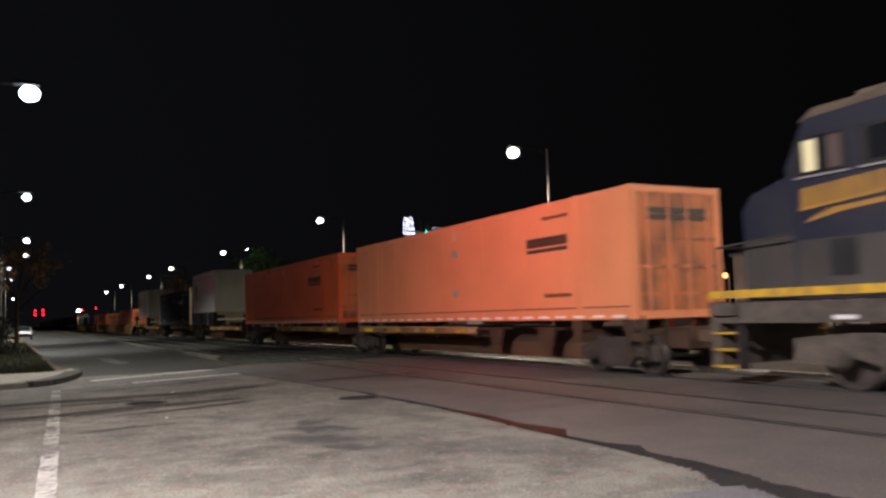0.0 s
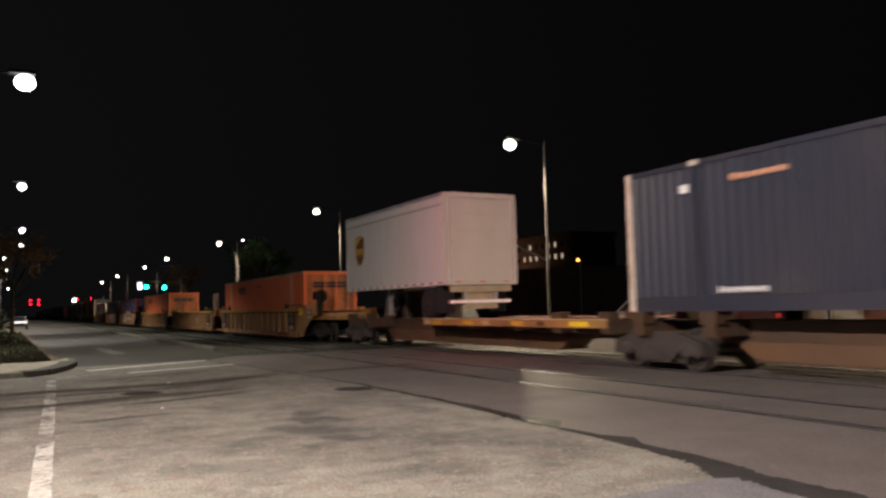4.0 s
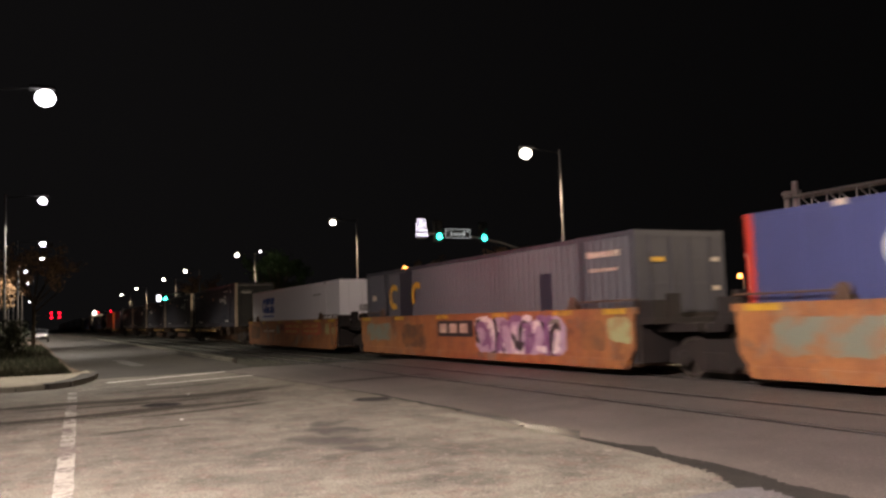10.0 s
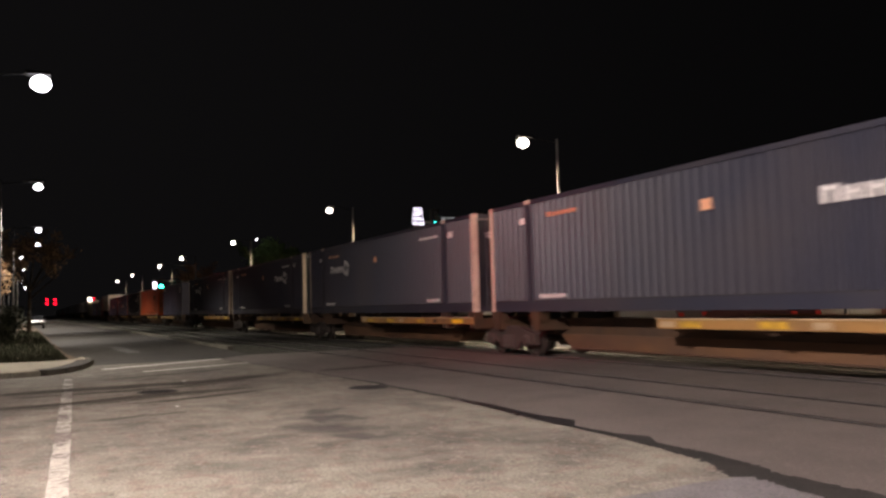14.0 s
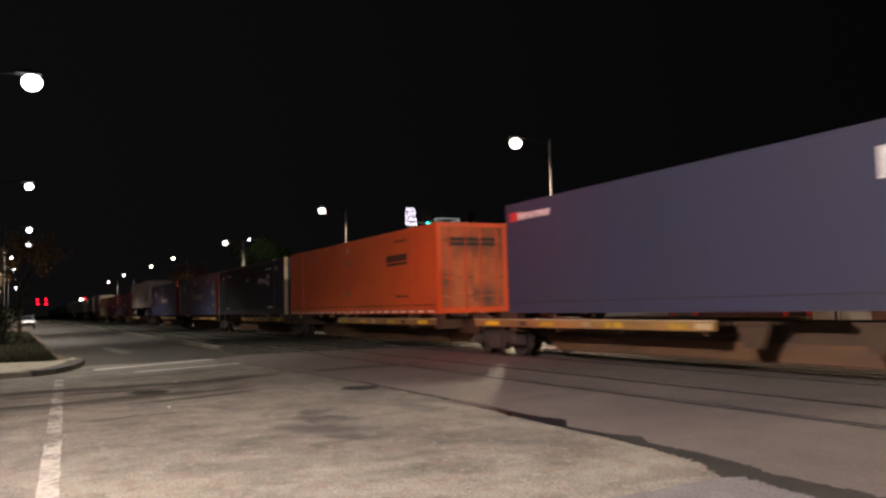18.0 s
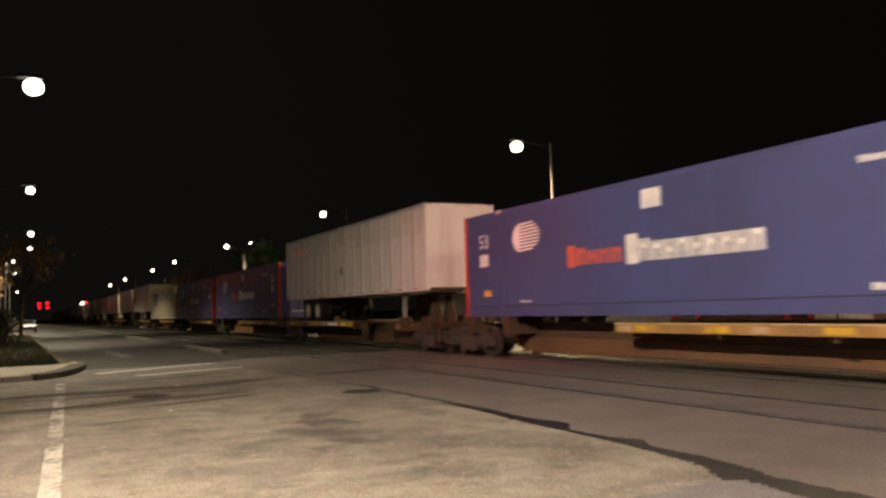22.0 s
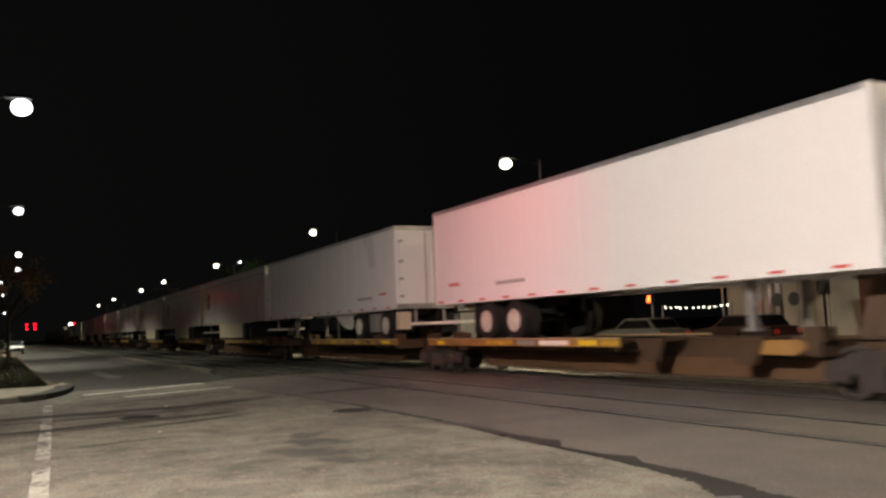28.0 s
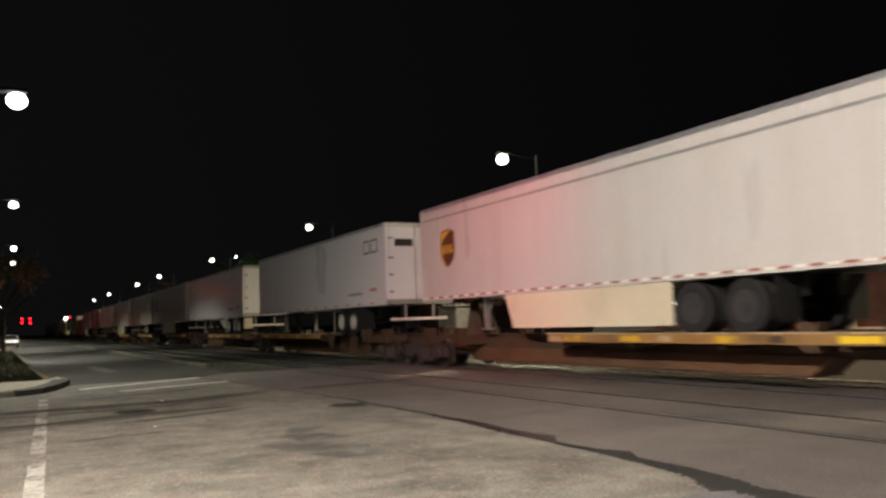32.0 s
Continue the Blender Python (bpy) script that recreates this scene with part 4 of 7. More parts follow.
def spine_car(back, fore, hitch, lead, drop, ochre=False):
    """One unit of an articulated spine car. x = 0 lies under the middle of its load, back and fore are its ends."""
    t = thing("spine_car", "dusty brown spine rail car unit with a yellow-marked deck edge", "rail car", "spine cars of the freight train")
    make("centre_sill", lambda b: bx(b, back + 0.15, fore - 0.15, -0.34, 0.34, 0.58, 0.98), FRAME_BROWN, t)
    make("sill_cap", lambda b: bx(b, back + 0.15, fore - 0.15, -0.42, 0.42, 0.98, 1.03), FRAME_BROWN, t)
    make("belly_sill", lambda b: prism(b, [(back + 2.5, 0.62), (back + 3.0, 0.27), (fore - 3.2, 0.27), (fore - 2.7, 0.62)], "y", -0.40, 0.40), SILL_RED, t, "deep red-brown belly sill")
    make("sill_flange", lambda b: bx(b, back + 3.0, fore - 3.2, -0.50, 0.50, 0.24, 0.27), FRAME_BROWN, t)
    if ochre:
        make("sill_side", lambda b: prism(b, [(-6.0, 0.30), (-6.0, 0.86), (-1.4, 0.86), (-0.8, 0.30)], "y", -0.47, -0.43), DECK_OCHRE, t, "ochre-painted sill side")
        box_part("sill_plate", (-2.9, -2.2, -0.48, -0.47, 0.62, 0.76), YELLOW, t, "yellow plate")
    m = -1 if lead else 1     # the deck lies towards the rear on a leading unit
    d0, d1 = sorted((-1.25 * m, 7.95 * m))
    make("deck", lambda b: bx(b, d0 + 0.05, d1 - 0.05, -1.28, 1.28, 0.96, 1.03), FRAME_BROWN, t)
    for x in (-0.9, 1.6, 4.1, 6.6):
        box_part("deck_beam", (m * x - 0.08, m * x + 0.08, -1.2, 1.2, 0.76, 0.96), FRAME_BROWN, t)
    for s in (-1, 1):
        e = make("deck_edge", lambda b: bx(b, d0, d1, -0.02, 0.02, 0.86, 1.04), DECK_OCHRE, t, "scuffed ochre side sill", at=(0, s * 1.30, 0))
        box_part("edge_strip", (d0, d1, -0.05, 0.02, 1.04, 1.07), EDGE_TAN, e, "pale worn top edge")
        if s < 0:
            marks = ((7.1, 0.22, BRIGHT_YELLOW, "bright yellow plate"), (3.7, 0.66, YELLOW, "long yellow plate"), (2.4, 0.4, GALV, "grey plate"), (1.2, 0.62, REFLECTIVE, "long white plate"), (-0.12, 0.33, BRIGHT_YELLOW, "bright yellow plate"), (-0.9, 0.3, YELLOW, "yellow plate")) if hitch > 0 else ((-0.95, 0.22, EDGE_TAN, "pale plate"), (-0.3, 0.28, YELLOW, "yellow reflector"), (1.7, 0.30, YELLOW, "yellow reflector"), (2.7, 0.18, EDGE_TAN, "pale plate"), (4.3, 0.28, YELLOW, "yellow reflector"), (5.4, 0.14, FRAME_BROWN, "brown patch"), (6.95, 0.36, BRIGHT_YELLOW, "bright yellow plate"))
            for x, hw, paint, words in marks:
                make("reflector", lambda b: bx(b, -hw, hw, -0.006, 0.0, -0.06, 0.06), paint, e, words, at=(m * x, -0.022, 0.95))
    arm = make("cross_arm", lambda b: (bx(b, -0.14, 0.14, -1.28, 1.28, 0.74, 1.0), bx(b, -0.2, 0.2, -1.3, -1.02, 0.98, 1.225), bx(b, -0.2, 0.2, 1.02, 1.3, 0.98, 1.225)), FRAME_BROWN, t, at=(-7.85, 0, 0))
    for x in (7.85, -5.9, 6.0):
        again(arm, t, (x, 0, 0))
    if lead:
        for x in (1.9, 4.4):
            make("bracket", lambda b: (prism(b, [(x - 0.4, 1.0), (x + 0.4, 1.0), (x + 0.2, 0.55), (x - 0.2, 0.55)], "y", -1.06, -1.0), bx(b, x - 0.45, x + 0.45, -1.1, -0.4, 0.98, 1.04)), FRAME_BROWN, t, "dark hanging bracket")
    if hitch:
        x = hitch
        make("hitch", lambda b: (prism(b, [(x - 0.5, 1.0), (x + 0.5, 1.0), (x + 0.12, 2.0), (x - 0.12, 2.0)], "y", -0.3, -0.22), prism(b, [(x - 0.5, 1.0), (x + 0.5, 1.0), (x + 0.12, 2.0), (x - 0.12, 2.0)], "y", 0.22, 0.3), bx(b, x - 0.35, x + 0.35, -0.45, 0.45, 1.98, 2.05)), RUST, t, "raised trailer hitch stand")
    if hitch > 0:
        for s in (-1, 1):
            make("end_plate", lambda b: prism(b, [(fore - 4.9, 1.0), (fore - 4.5, 0.74), (fore - 3.5, 0.74), (fore - 3.1, 1.0)], "y", s * 1.0 - 0.02, s * 1.0 + 0.02), DECK_OCHRE, t, "dull ochre end plate")
    truck(t, back + 1.0)
    if lead:
        truck(t, fore - 1.7)
        make("coupler", lambda b: (bx(b, fore - 0.9, fore + 0.5, -0.11, 0.11, 0.72, 0.95), bx(b, fore + 0.35, fore + 0.65, -0.2, 0.14, 0.7, 1.0)), RUST, t)
        make("ladder", lambda b: ([bx(b, fore - 1.0, fore - 0.5, -1.31, -1.27, z, z + 0.03) for z in (0.45, 0.75, 1.05)], bx(b, fore - 1.02, fore - 0.98, -1.31, -1.27, 0.4, 1.3), bx(b, fore - 0.52, fore - 0.48, -1.31, -1.27, 0.4, 1.3)), FRAME_BROWN, t, "brown steps")
    for piece in t.children:        # how far the body sits down on its springs
        if not piece.name.startswith("truck"):
            piece.location.z -= drop
    return t


def well_car(side, back, fore, lead, tall_posts, tint):
    """One unit of an articulated well car."""
    t = thing("well_car", tint, "rail car", "well cars of the freight train")
    hl = 8.2
    ch = 0.12 if side == WELL_TAN else 0.03     # half depth of the top chord
    # rust cars get near-black end structures instead of their side colour
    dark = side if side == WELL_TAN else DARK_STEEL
    for s in (-1, 1):
        w = make("side_wall", lambda b: (prism(b, [(-hl, 1.36), (-hl, 0.62), (-hl + 0.22, 0.36), (hl - 0.22, 0.36), (hl, 0.62), (hl, 1.36)], "y", -0.02, 0.02), prism(b, [(-hl + 0.30, 0.16), (hl - 0.30, 0.16), (hl - 0.2, 0.37), (-hl + 0.2, 0.37)], "y", -0.055, 0.055)), side, t, at=(0, s * 1.50, 0))
        make("top_chord", lambda b: bx(b, -hl - 0.1, hl + 0.1, -ch, ch, 1.34, 1.48), WELL_TOP if side == WELL_TAN else side, w)
        if side == WELL_TAN:
            # black strips paint the shadow that the chord throws on the wall
            make("chord_flange", lambda b: (bx(b, -hl - 0.05, hl + 0.05, s * 0.02, s * 0.135, 1.322, 1.338), bx(b, -hl, hl, s * 0.02, s * 0.03, 1.282, 1.322)), GROOVE_SHADE, w, "shadow line under the top chord, drawn as dark strips")
        rib = None
        for i in range(14 if side == WELL_TAN or s > 0 else 0):
            x = -hl + 1.05 + i * (2 * hl - 2.1) / 13
            if rib is None:
                rib = make("rib", lambda b: prism(b, [(-0.085, 0.0), (0.085, 0.0), (0.06, 0.09), (-0.06, 0.09)], "z", 0.37, 1.30), side, w, at=(x, 0, 0))
                rib.rotation_euler[2] = radians(180 if s < 0 else 0)
                rib.location = (x, s * 0.02, 0)
            else:
                again(rib, w, (x, s * 0.02, 0), 180 if s < 0 else 0)
        if s < 0:
            y0 = None
            for x in (-7.6, -4.4, -1.0, 2.57, 5.6, 7.55):
                if y0 is None:
                    y0 = make("reflector", lambda b: bx(b, -0.4, 0.4, -0.006, 0, -0.06, 0.06), YELLOW, w, "yellow reflector", at=(x, -ch - 0.002, 1.405))
                else:
                    again(y0, w, (x, -ch - 0.002, 1.405))
            for px in (7.05, -7.1) if side == WELL_TAN else ():
                make("data_panel", lambda b: bx(b, -0.52, 0.52, -0.006, 0, -0.48, 0.40), DARK_TRIM, w, "dark stencilled data panel", at=(px, -0.1, 0.97))
                make("stencil", lambda b: [bx(b, -0.36, 0.34 - 0.12 * (i % 2), -0.004, 0, z, z + 0.032) for i, z in enumerate((-0.4, -0.1, 0.02, 0.26))], SPRAY_GREY, w, at=(px, -0.107, 0.97))
                box_part("white_plate", (px - 0.38, px + 0.36, -0.112, -0.106, 0.52, 0.68), SPRAY_PALE, w, "worn white stencil block")
                n = 3 if px > 0 else 5
                sprayed(w, px - 2.3, px - 0.5, 0.19, 0.35, STAIN_RED, n, "dull red-brown stain", y=-0.058)
            rail = make("walk_rail", lambda b: (rod(b, (-1.0, 0, 1.64), (1.15, 0, 1.64), 0.022, seg=6), [rod(b, (x, 0, 1.46), (x, 0, 1.64), 0.018, seg=5) for x in (-0.95, -0.3, 0.4, 1.1)]), RUST, w, "thin dark rail above the side", at=(7.25, 0, 0))
            again(rail, w, (-7.25, 0, 0))
            for px in (6.0, -6.0):
                make("stacking_guide", lambda b: (bx(b, -0.18, 0.18, -0.06, 0.06, 1.48, 1.56), disc(b, (0, 0, 1.62), "y", ((-0.06, 0.10), (-0.03, 0.15), (0.03, 0.15), (0.06, 0.10)), 12)), RUST, w, "dark stacking guide", at=(px, 0, 0))
    make("floor", lambda b: (bx(b, -hl, hl, -1.46, 1.46, 0.23, 0.27), [bx(b, x - 0.12, x + 0.12, -1.46, 1.46, 0.2, 0.3) for x in (-7.5, -3.8, 0, 3.8, 7.5)]), FRAME_BROWN, t)
    for s in (-1, 1):
        end = fore if s > 0 else back
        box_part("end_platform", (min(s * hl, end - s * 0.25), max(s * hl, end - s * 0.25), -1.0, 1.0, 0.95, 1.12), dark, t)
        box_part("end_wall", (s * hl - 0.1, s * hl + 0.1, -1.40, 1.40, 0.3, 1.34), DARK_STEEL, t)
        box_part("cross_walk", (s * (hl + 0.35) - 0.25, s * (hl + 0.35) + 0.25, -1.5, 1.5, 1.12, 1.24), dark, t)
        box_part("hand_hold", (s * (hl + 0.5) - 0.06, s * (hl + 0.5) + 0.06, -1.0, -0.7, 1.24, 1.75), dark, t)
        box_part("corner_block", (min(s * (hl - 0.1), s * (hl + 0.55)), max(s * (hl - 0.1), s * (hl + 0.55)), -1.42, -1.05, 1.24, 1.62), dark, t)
    if tall_posts:
        for x in (hl - 0.1, hl + 0.45):
            make("guide_post", lambda b: bx(b, x - 0.11, x + 0.11, -1.42, -1.22, 1.5, 2.62), GALV, t, "tall pale guide post")
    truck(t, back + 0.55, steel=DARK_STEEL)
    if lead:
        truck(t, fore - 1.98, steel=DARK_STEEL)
        for s in (-1, 1):
            ep = make("end_plate", lambda b: prism(b, [(hl, 1.36), (hl + 1.7, 1.44), (hl + 1.7, 1.0), (hl + 1.4, 0.93), (hl + 0.8, 0.62), (hl + 0.4, 0.20), (hl - 0.25, 0.18), (hl - 0.1, 0.40), (hl, 0.62)], "y", s * 1.5 - 0.02, s * 1.5 + 0.02), side, t, "side plate over the truck")
            if s < 0:
                box_part("yellow_plate", (hl - 0.2, hl + 0.3, -1.54, -1.522, 1.16, 1.38), BRIGHT_YELLOW, ep, "bright yellow plate")
                make("hand_iron", lambda b: [bx(b, hl + 1.15, hl + 1.45, -1.56, -1.53, z, z + 0.03) for z in (1.06, 1.28)], MARK_WHITE, ep, "white grab irons")
        make("coupler", lambda b: (bx(b, fore - 0.9, fore + 0.5, -0.11, 0.11, 0.72, 0.95), bx(b, fore + 0.35, fore + 0.65, -0.2, 0.14, 0.7, 1.0)), RUST, t)
        stand = make("brake_stand", lambda b: (bx(b, fore - 2.30, fore - 2.10, -1.1, -0.9, 1.1, 2.15), bx(b, fore - 2.40, fore - 2.00, -1.25, -0.75, 1.85, 2.2)), DARK_STEEL, t, "dark hand-brake stand")
        make("brake_wheel", lambda b: (disc(b, (fore - 1.97, -1.0, 2.0), "x", ((0, 0.28), (0.04, 0.28), (0.04, 0.23), (0.0, 0.23)), 18), bx(b, fore - 1.97, fore - 1.94, -1.24, -0.76, 1.98, 2.02), bx(b, fore - 1.97, fore - 1.94, -1.02, -0.98, 1.76, 2.24)), DARK_STEEL, stand, "hand-brake wheel")
    return t


def tags(parent, colours, seed, x0, x1, z0=0.42, z1=1.36, n=6, y=-1.60):
    """Spray paint: loose overlapping strokes, no letters."""
    rnd = random.Random(seed)
    k = 0
    for m in colours:
        for i in range(n):
            x = x0 + (x1 - x0) * (i + 0.2 + 0.6 * rnd.random()) / n
            w, h, zc = (x1 - x0) / n * (0.3 + 0.45 * rnd.random()), (z1 - z0) * (0.22 + 0.3 * rnd.random()), z0 + (z1 - z0) * (0.25 + 0.5 * rnd.random())
            k += 1
            bm, ribbon = bmesh.new(), []
            a0, sweep, turn = rnd.random() * 6.28, rnd.uniform(1.6, 4.4), rnd.choice((-1, 1))
            line = [(x + w * math.cos(a0 + turn * sweep * j / 9) * (0.8 + 0.3 * rnd.random()), min(z1, max(z0, zc + 1.3 * h * math.sin(a0 + turn * sweep * j / 9)))) for j in range(10)]
            for j, ((xa, za), (xb, zb)) in enumerate(zip(line, line[1:])):
                d = math.hypot(xb - xa, zb - za) or 1.0
                th = 0.05 + 0.05 * math.sin(3.1 * (j + 0.5) / 9)
                ox, oz = -(zb - za) / d * th, (xb - xa) / d * th
                ribbon.append((bm.verts.new((xa + ox, y - 0.0008 * k, za + oz)), bm.verts.new((xa - ox, y - 0.0008 * k, za - oz))))
            for (p, q), (r, s) in zip(ribbon, ribbon[1:]):
                bm.faces.new((p, q, s, r))
            part("spray_paint", bm, m, parent, "sprayed paint stroke")


def sprayed(parent, x0, x1, z0, z1, material, seed, label, lift=0.0, y=-1.523):
    """A sprayed field of paint with an uneven, rounded outline."""
    n = max(12, int((x1 - x0) / 0.07))
    bm, rows = bmesh.new(), []
    for i in range(n + 1):
        u = i / n
        x = x0 + (x1 - x0) * u
        fall = min(1.0, 0.62 + 7.0 * min(u, 1 - u))
        mid, half = (z0 + z1) / 2, (z1 - z0) / 2 * fall
        rows.append((bm.verts.new((x + 0.05 * wobble(x, seed, 3), y - lift, mid - half * (0.9 + 0.22 * wobble(x + seed, 1, 1.9) + 0.25 * wobble(x + seed, 4, 6.1)))), bm.verts.new((x + 0.05 * wobble(x, seed + 3, 3), y - lift, min(z1 + 0.02, mid + half * (0.95 + 0.2 * wobble(x + seed, 6, 2.3) + 0.22 * wobble(x + seed, 9, 6.7)))))))
    for (a, b), (c, d) in zip(rows, rows[1:]):
        bm.faces.new((a, c, d, b))
    return part("spray_paint", bm, material, parent, label)


def word_bars(parent, x0, x1, z0, z1, n):
    step = (x1 - x0) / n
    for i in range(n):
        a = x0 + i * step
        box_part("lettering", (a, a + step * 0.72, -1.553, -1.545, z0 + 0.05, z1 - 0.03), PALE_POST, parent, "pale lettering as a plain bar")


def placards(t, h):
    """Dark outlined notice plates near the doors of a trailer."""
    for x in (h - 1.7, h - 1.0):
        make("placard", lambda b: (bx(b, x - 0.28, x + 0.28, -1.306, -1.30, 2.95, 3.0), bx(b, x - 0.28, x + 0.28, -1.306, -1.30, 3.38, 3.43), bx(b, x - 0.28, x - 0.24, -1.306, -1.30, 3.0, 3.38), bx(b, x + 0.24, x + 0.28, -1.306, -1.30, 3.0, 3.38)), DARK_TRIM, t, "dark outlined notice plate")
    for y in (-0.6, 0.6):
        make("placard", lambda b: bx(b, h + 0.024, h + 0.03, y - 0.35, y + 0.35, 3.1, 3.35), DARK_TRIM, t, "dark notice plate on the door")
    return t


def side_plate(parent, x0, x1, z0, z1, m, label):
    return box_part("stencil_plate", (x0, x1, -1.545, -1.52, z0, z1), m, parent, label)


# ---------------------------------------------------------------- the train: containers
def ribbed(bm, x0, x1, z0, z1, y, out, pitch=0.26, depth=0.07):
    """A corrugated sheet; out is the outward direction of y."""
    n = max(1, int(round((x1 - x0) / pitch)))
    p = (x1 - x0) / n
    line = []
    for i in range(n):
        a = x0 + i * p
        line += [(a, 0), (a + 0.26 * p, 0), (a + 0.5 * p, -depth), (a + 0.76 * p, -depth)]
    line.append((x1, 0))
    lo = [bm.verts.new((x, y + out * d, z0)) for x, d in line]
    hi = [bm.verts.new((x, y + out * d, z1)) for x, d in line]
    for i in range(len(line) - 1):
        bm.faces.new((lo[i], lo[i + 1], hi[i + 1], hi[i]))


def container(length, wall, posts, ribs, label, inner=True, cast=None):
    t = thing("shipping_container", label, "shipping container", "containers on the freight train")
    h, w = length / 2, CW / 2
    make("body", lambda b: bx(b, -h + 0.06, h - 0.06, -w + 0.095, w - 0.095, 0.06, CH - 0.03), wall, t)
    for s in (-1, 1):
        if ribs:
            make("side_panel", lambda b: ribbed(b, -h + 0.16, h - 0.16, 0.29, CH - 0.10, s * (w - 0.008), s, 0.26, 0.007 if wall == ORANGE else 0.07), wall, t)
        else:
            sp = make("side_panel", lambda b: bx(b, -h + 0.16, h - 0.16, s * (w - 0.014) - 0.006, s * (w - 0.014) + 0.006, 0.29, CH - 0.10), wall, t)
            seam = None
            for x in [-h + 1.22 * k for k in range(1, int(length / 1.22))]:
                if s < 0 and seam is None:
                    seam = make("panel_seam", lambda b: bx(b, -0.02, 0.02, -w + 0.003, -w + 0.009, 0.29, CH - 0.1), wall, sp, at=(x, 0, 0))
                elif s < 0:
                    again(seam, sp, (x, 0, 0))
        make("top_rail", lambda b: bx(b, -h + 0.16, h - 0.16, s * (w - 0.04) - 0.04, s * (w - 0.04) + 0.04, CH - 0.10, CH), wall, t)
        make("bottom_rail", lambda b: bx(b, -h + 0.16, h - 0.16, s * (w - 0.04) - 0.04, s * (w - 0.04) + 0.04, 0.0, 0.265), wall, t)
        make("rail_groove", lambda b: bx(b, -h + 0.16, h - 0.16, s * (w - 0.05) - 0.02, s * (w - 0.05) + 0.02, 0.265, 0.29), DARK_TRIM, t, "dark groove above the bottom rail")
    post = make("corner_post", lambda b: (bx(b, -0.085, 0.085, -0.08, 0.08, 0.11, CH - 0.11), bx(b, -0.095, 0.095, -0.085, 0.085, 0.0, 0.11), bx(b, -0.095, 0.095, -0.085, 0.085, CH - 0.11, CH + 0.006)), posts, t, at=(h - 0.085, -w + 0.08, 0))
    again(post, t, (-h + 0.085, -w + 0.08, 0))
    far = post
    # far posts of navy containers are darker than the near pale ones
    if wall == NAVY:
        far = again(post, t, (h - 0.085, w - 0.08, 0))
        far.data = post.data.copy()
        far.data.materials[0] = NAVY_DARKER
    else:
        again(post, t, (h - 0.085, w - 0.08, 0))
    again(far, t, (-h + 0.085, w - 0.08, 0))
    if inner and length > 13:
        mid = make("stacking_post", lambda b: bx(b, -0.11, 0.11, -0.03, 0.03, 0.0, CH - 0.09), wall, t, at=(6.096, -w + 0.028, 0))
        top = make("casting", lambda b: bx(b, -0.12, 0.12, -0.06, 0.04, CH - 0.09, CH + 0.01), cast or posts, t, at=(6.096, -w + 0.045, 0))
        for x, y in ((-6.096, -w + 0.028), (6.096, w - 0.028), (-6.096, w - 0.028)):
            again(mid, t, (x, y, 0))
            again(top, t, (x, y * 0.985, 0))
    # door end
    door = make("door", lambda b: bx(b, 0, 0.03, -0.56, 0.56, 0.18, CH - 0.14), SHADED_ORANGE if wall in (ORANGE, PALE_ORANGE, FADED) else NAVY_DARKER if wall == NAVY else wall, t, at=(h - 0.05, -0.57, 0))
    door2 = again(door, t, (h - 0.05, 0.57, 0))
    bar = box_part("door_rib", (0.03, 0.045, -0.56, 0.56, 0, 0.06), door.data.materials[0], door)
    bar.location.z = 0.5
    for dd, z in ((door, 1.1), (door, 1.7), (door, 2.3), (door2, 0.5), (door2, 1.1), (door2, 1.7), (door2, 2.3)):
        again(bar, dd, (0, 0, z))
    r = make("lock_rod", lambda b: (rod(b, (0.07, 0, 0.12), (0.07, 0, CH - 0.12), 0.02, seg=6), bx(b, 0.06, 0.09, -0.12, 0.02, 1.1, 1.15)), wall, door, "steel locking bar", at=(0, -0.3, 0))
    again(r, door, (0, 0.3, 0))
    again(r, door2, (0, -0.3, 0))
    again(r, door2, (0, 0.3, 0))
    box_part("header", (h - 0.09, h, -w + 0.16, w - 0.16, CH - 0.14, CH), wall, t)
    box_part("door_sill", (h - 0.09, h, -w + 0.16, w - 0.16, 0, 0.17), wall, t)
    return t


FACE = -CW / 2 - 0.002


def plate(parent, name, x0, x1, z0, z1, m, label="", lift=0.004):
    return box_part(name, (x0, x1, FACE - lift, FACE + 0.001, z0, z1), m, parent, label)


def word(parent, x0, x1, z0, z1, m, n, seed=0, label="lettering bars", lift=0.004, name="lettering"):
    """Lettering as plain bars of its size and colour."""
    rnd = random.Random(seed)
    bm = bmesh.new()
    step = (x1 - x0) / n
    for i in range(n):
        a = x0 + i * step
        top = z1 - (0.0 if i == 0 else 0.18 * (z1 - z0))
        bx(bm, a, a + step * (0.28 + 0.1 * rnd.random()), FACE - lift, FACE + 0.001, z0, top)
        bx(bm, a + step * 0.55, a + step * 0.82, FACE - lift, FACE + 0.001, z0, top)
        zz = z0 + (top - z0) * (0.3 + 0.5 * rnd.random())
        bx(bm, a + step * 0.2, a + step * 0.7, FACE - lift - 0.0005, FACE + 0.001, zz, min(top, zz + 0.2 * (z1 - z0)))
    return tagged(part(name, bm, m, parent), label, kind="stuff")


def front_bars(parent, x, y0, y1, zs, m, h=0.06):
    return make("end_marking", lambda b: [bx(b, x + 0.05, x + 0.056, y0, y1, z, z + h) for z in zs], m, parent)


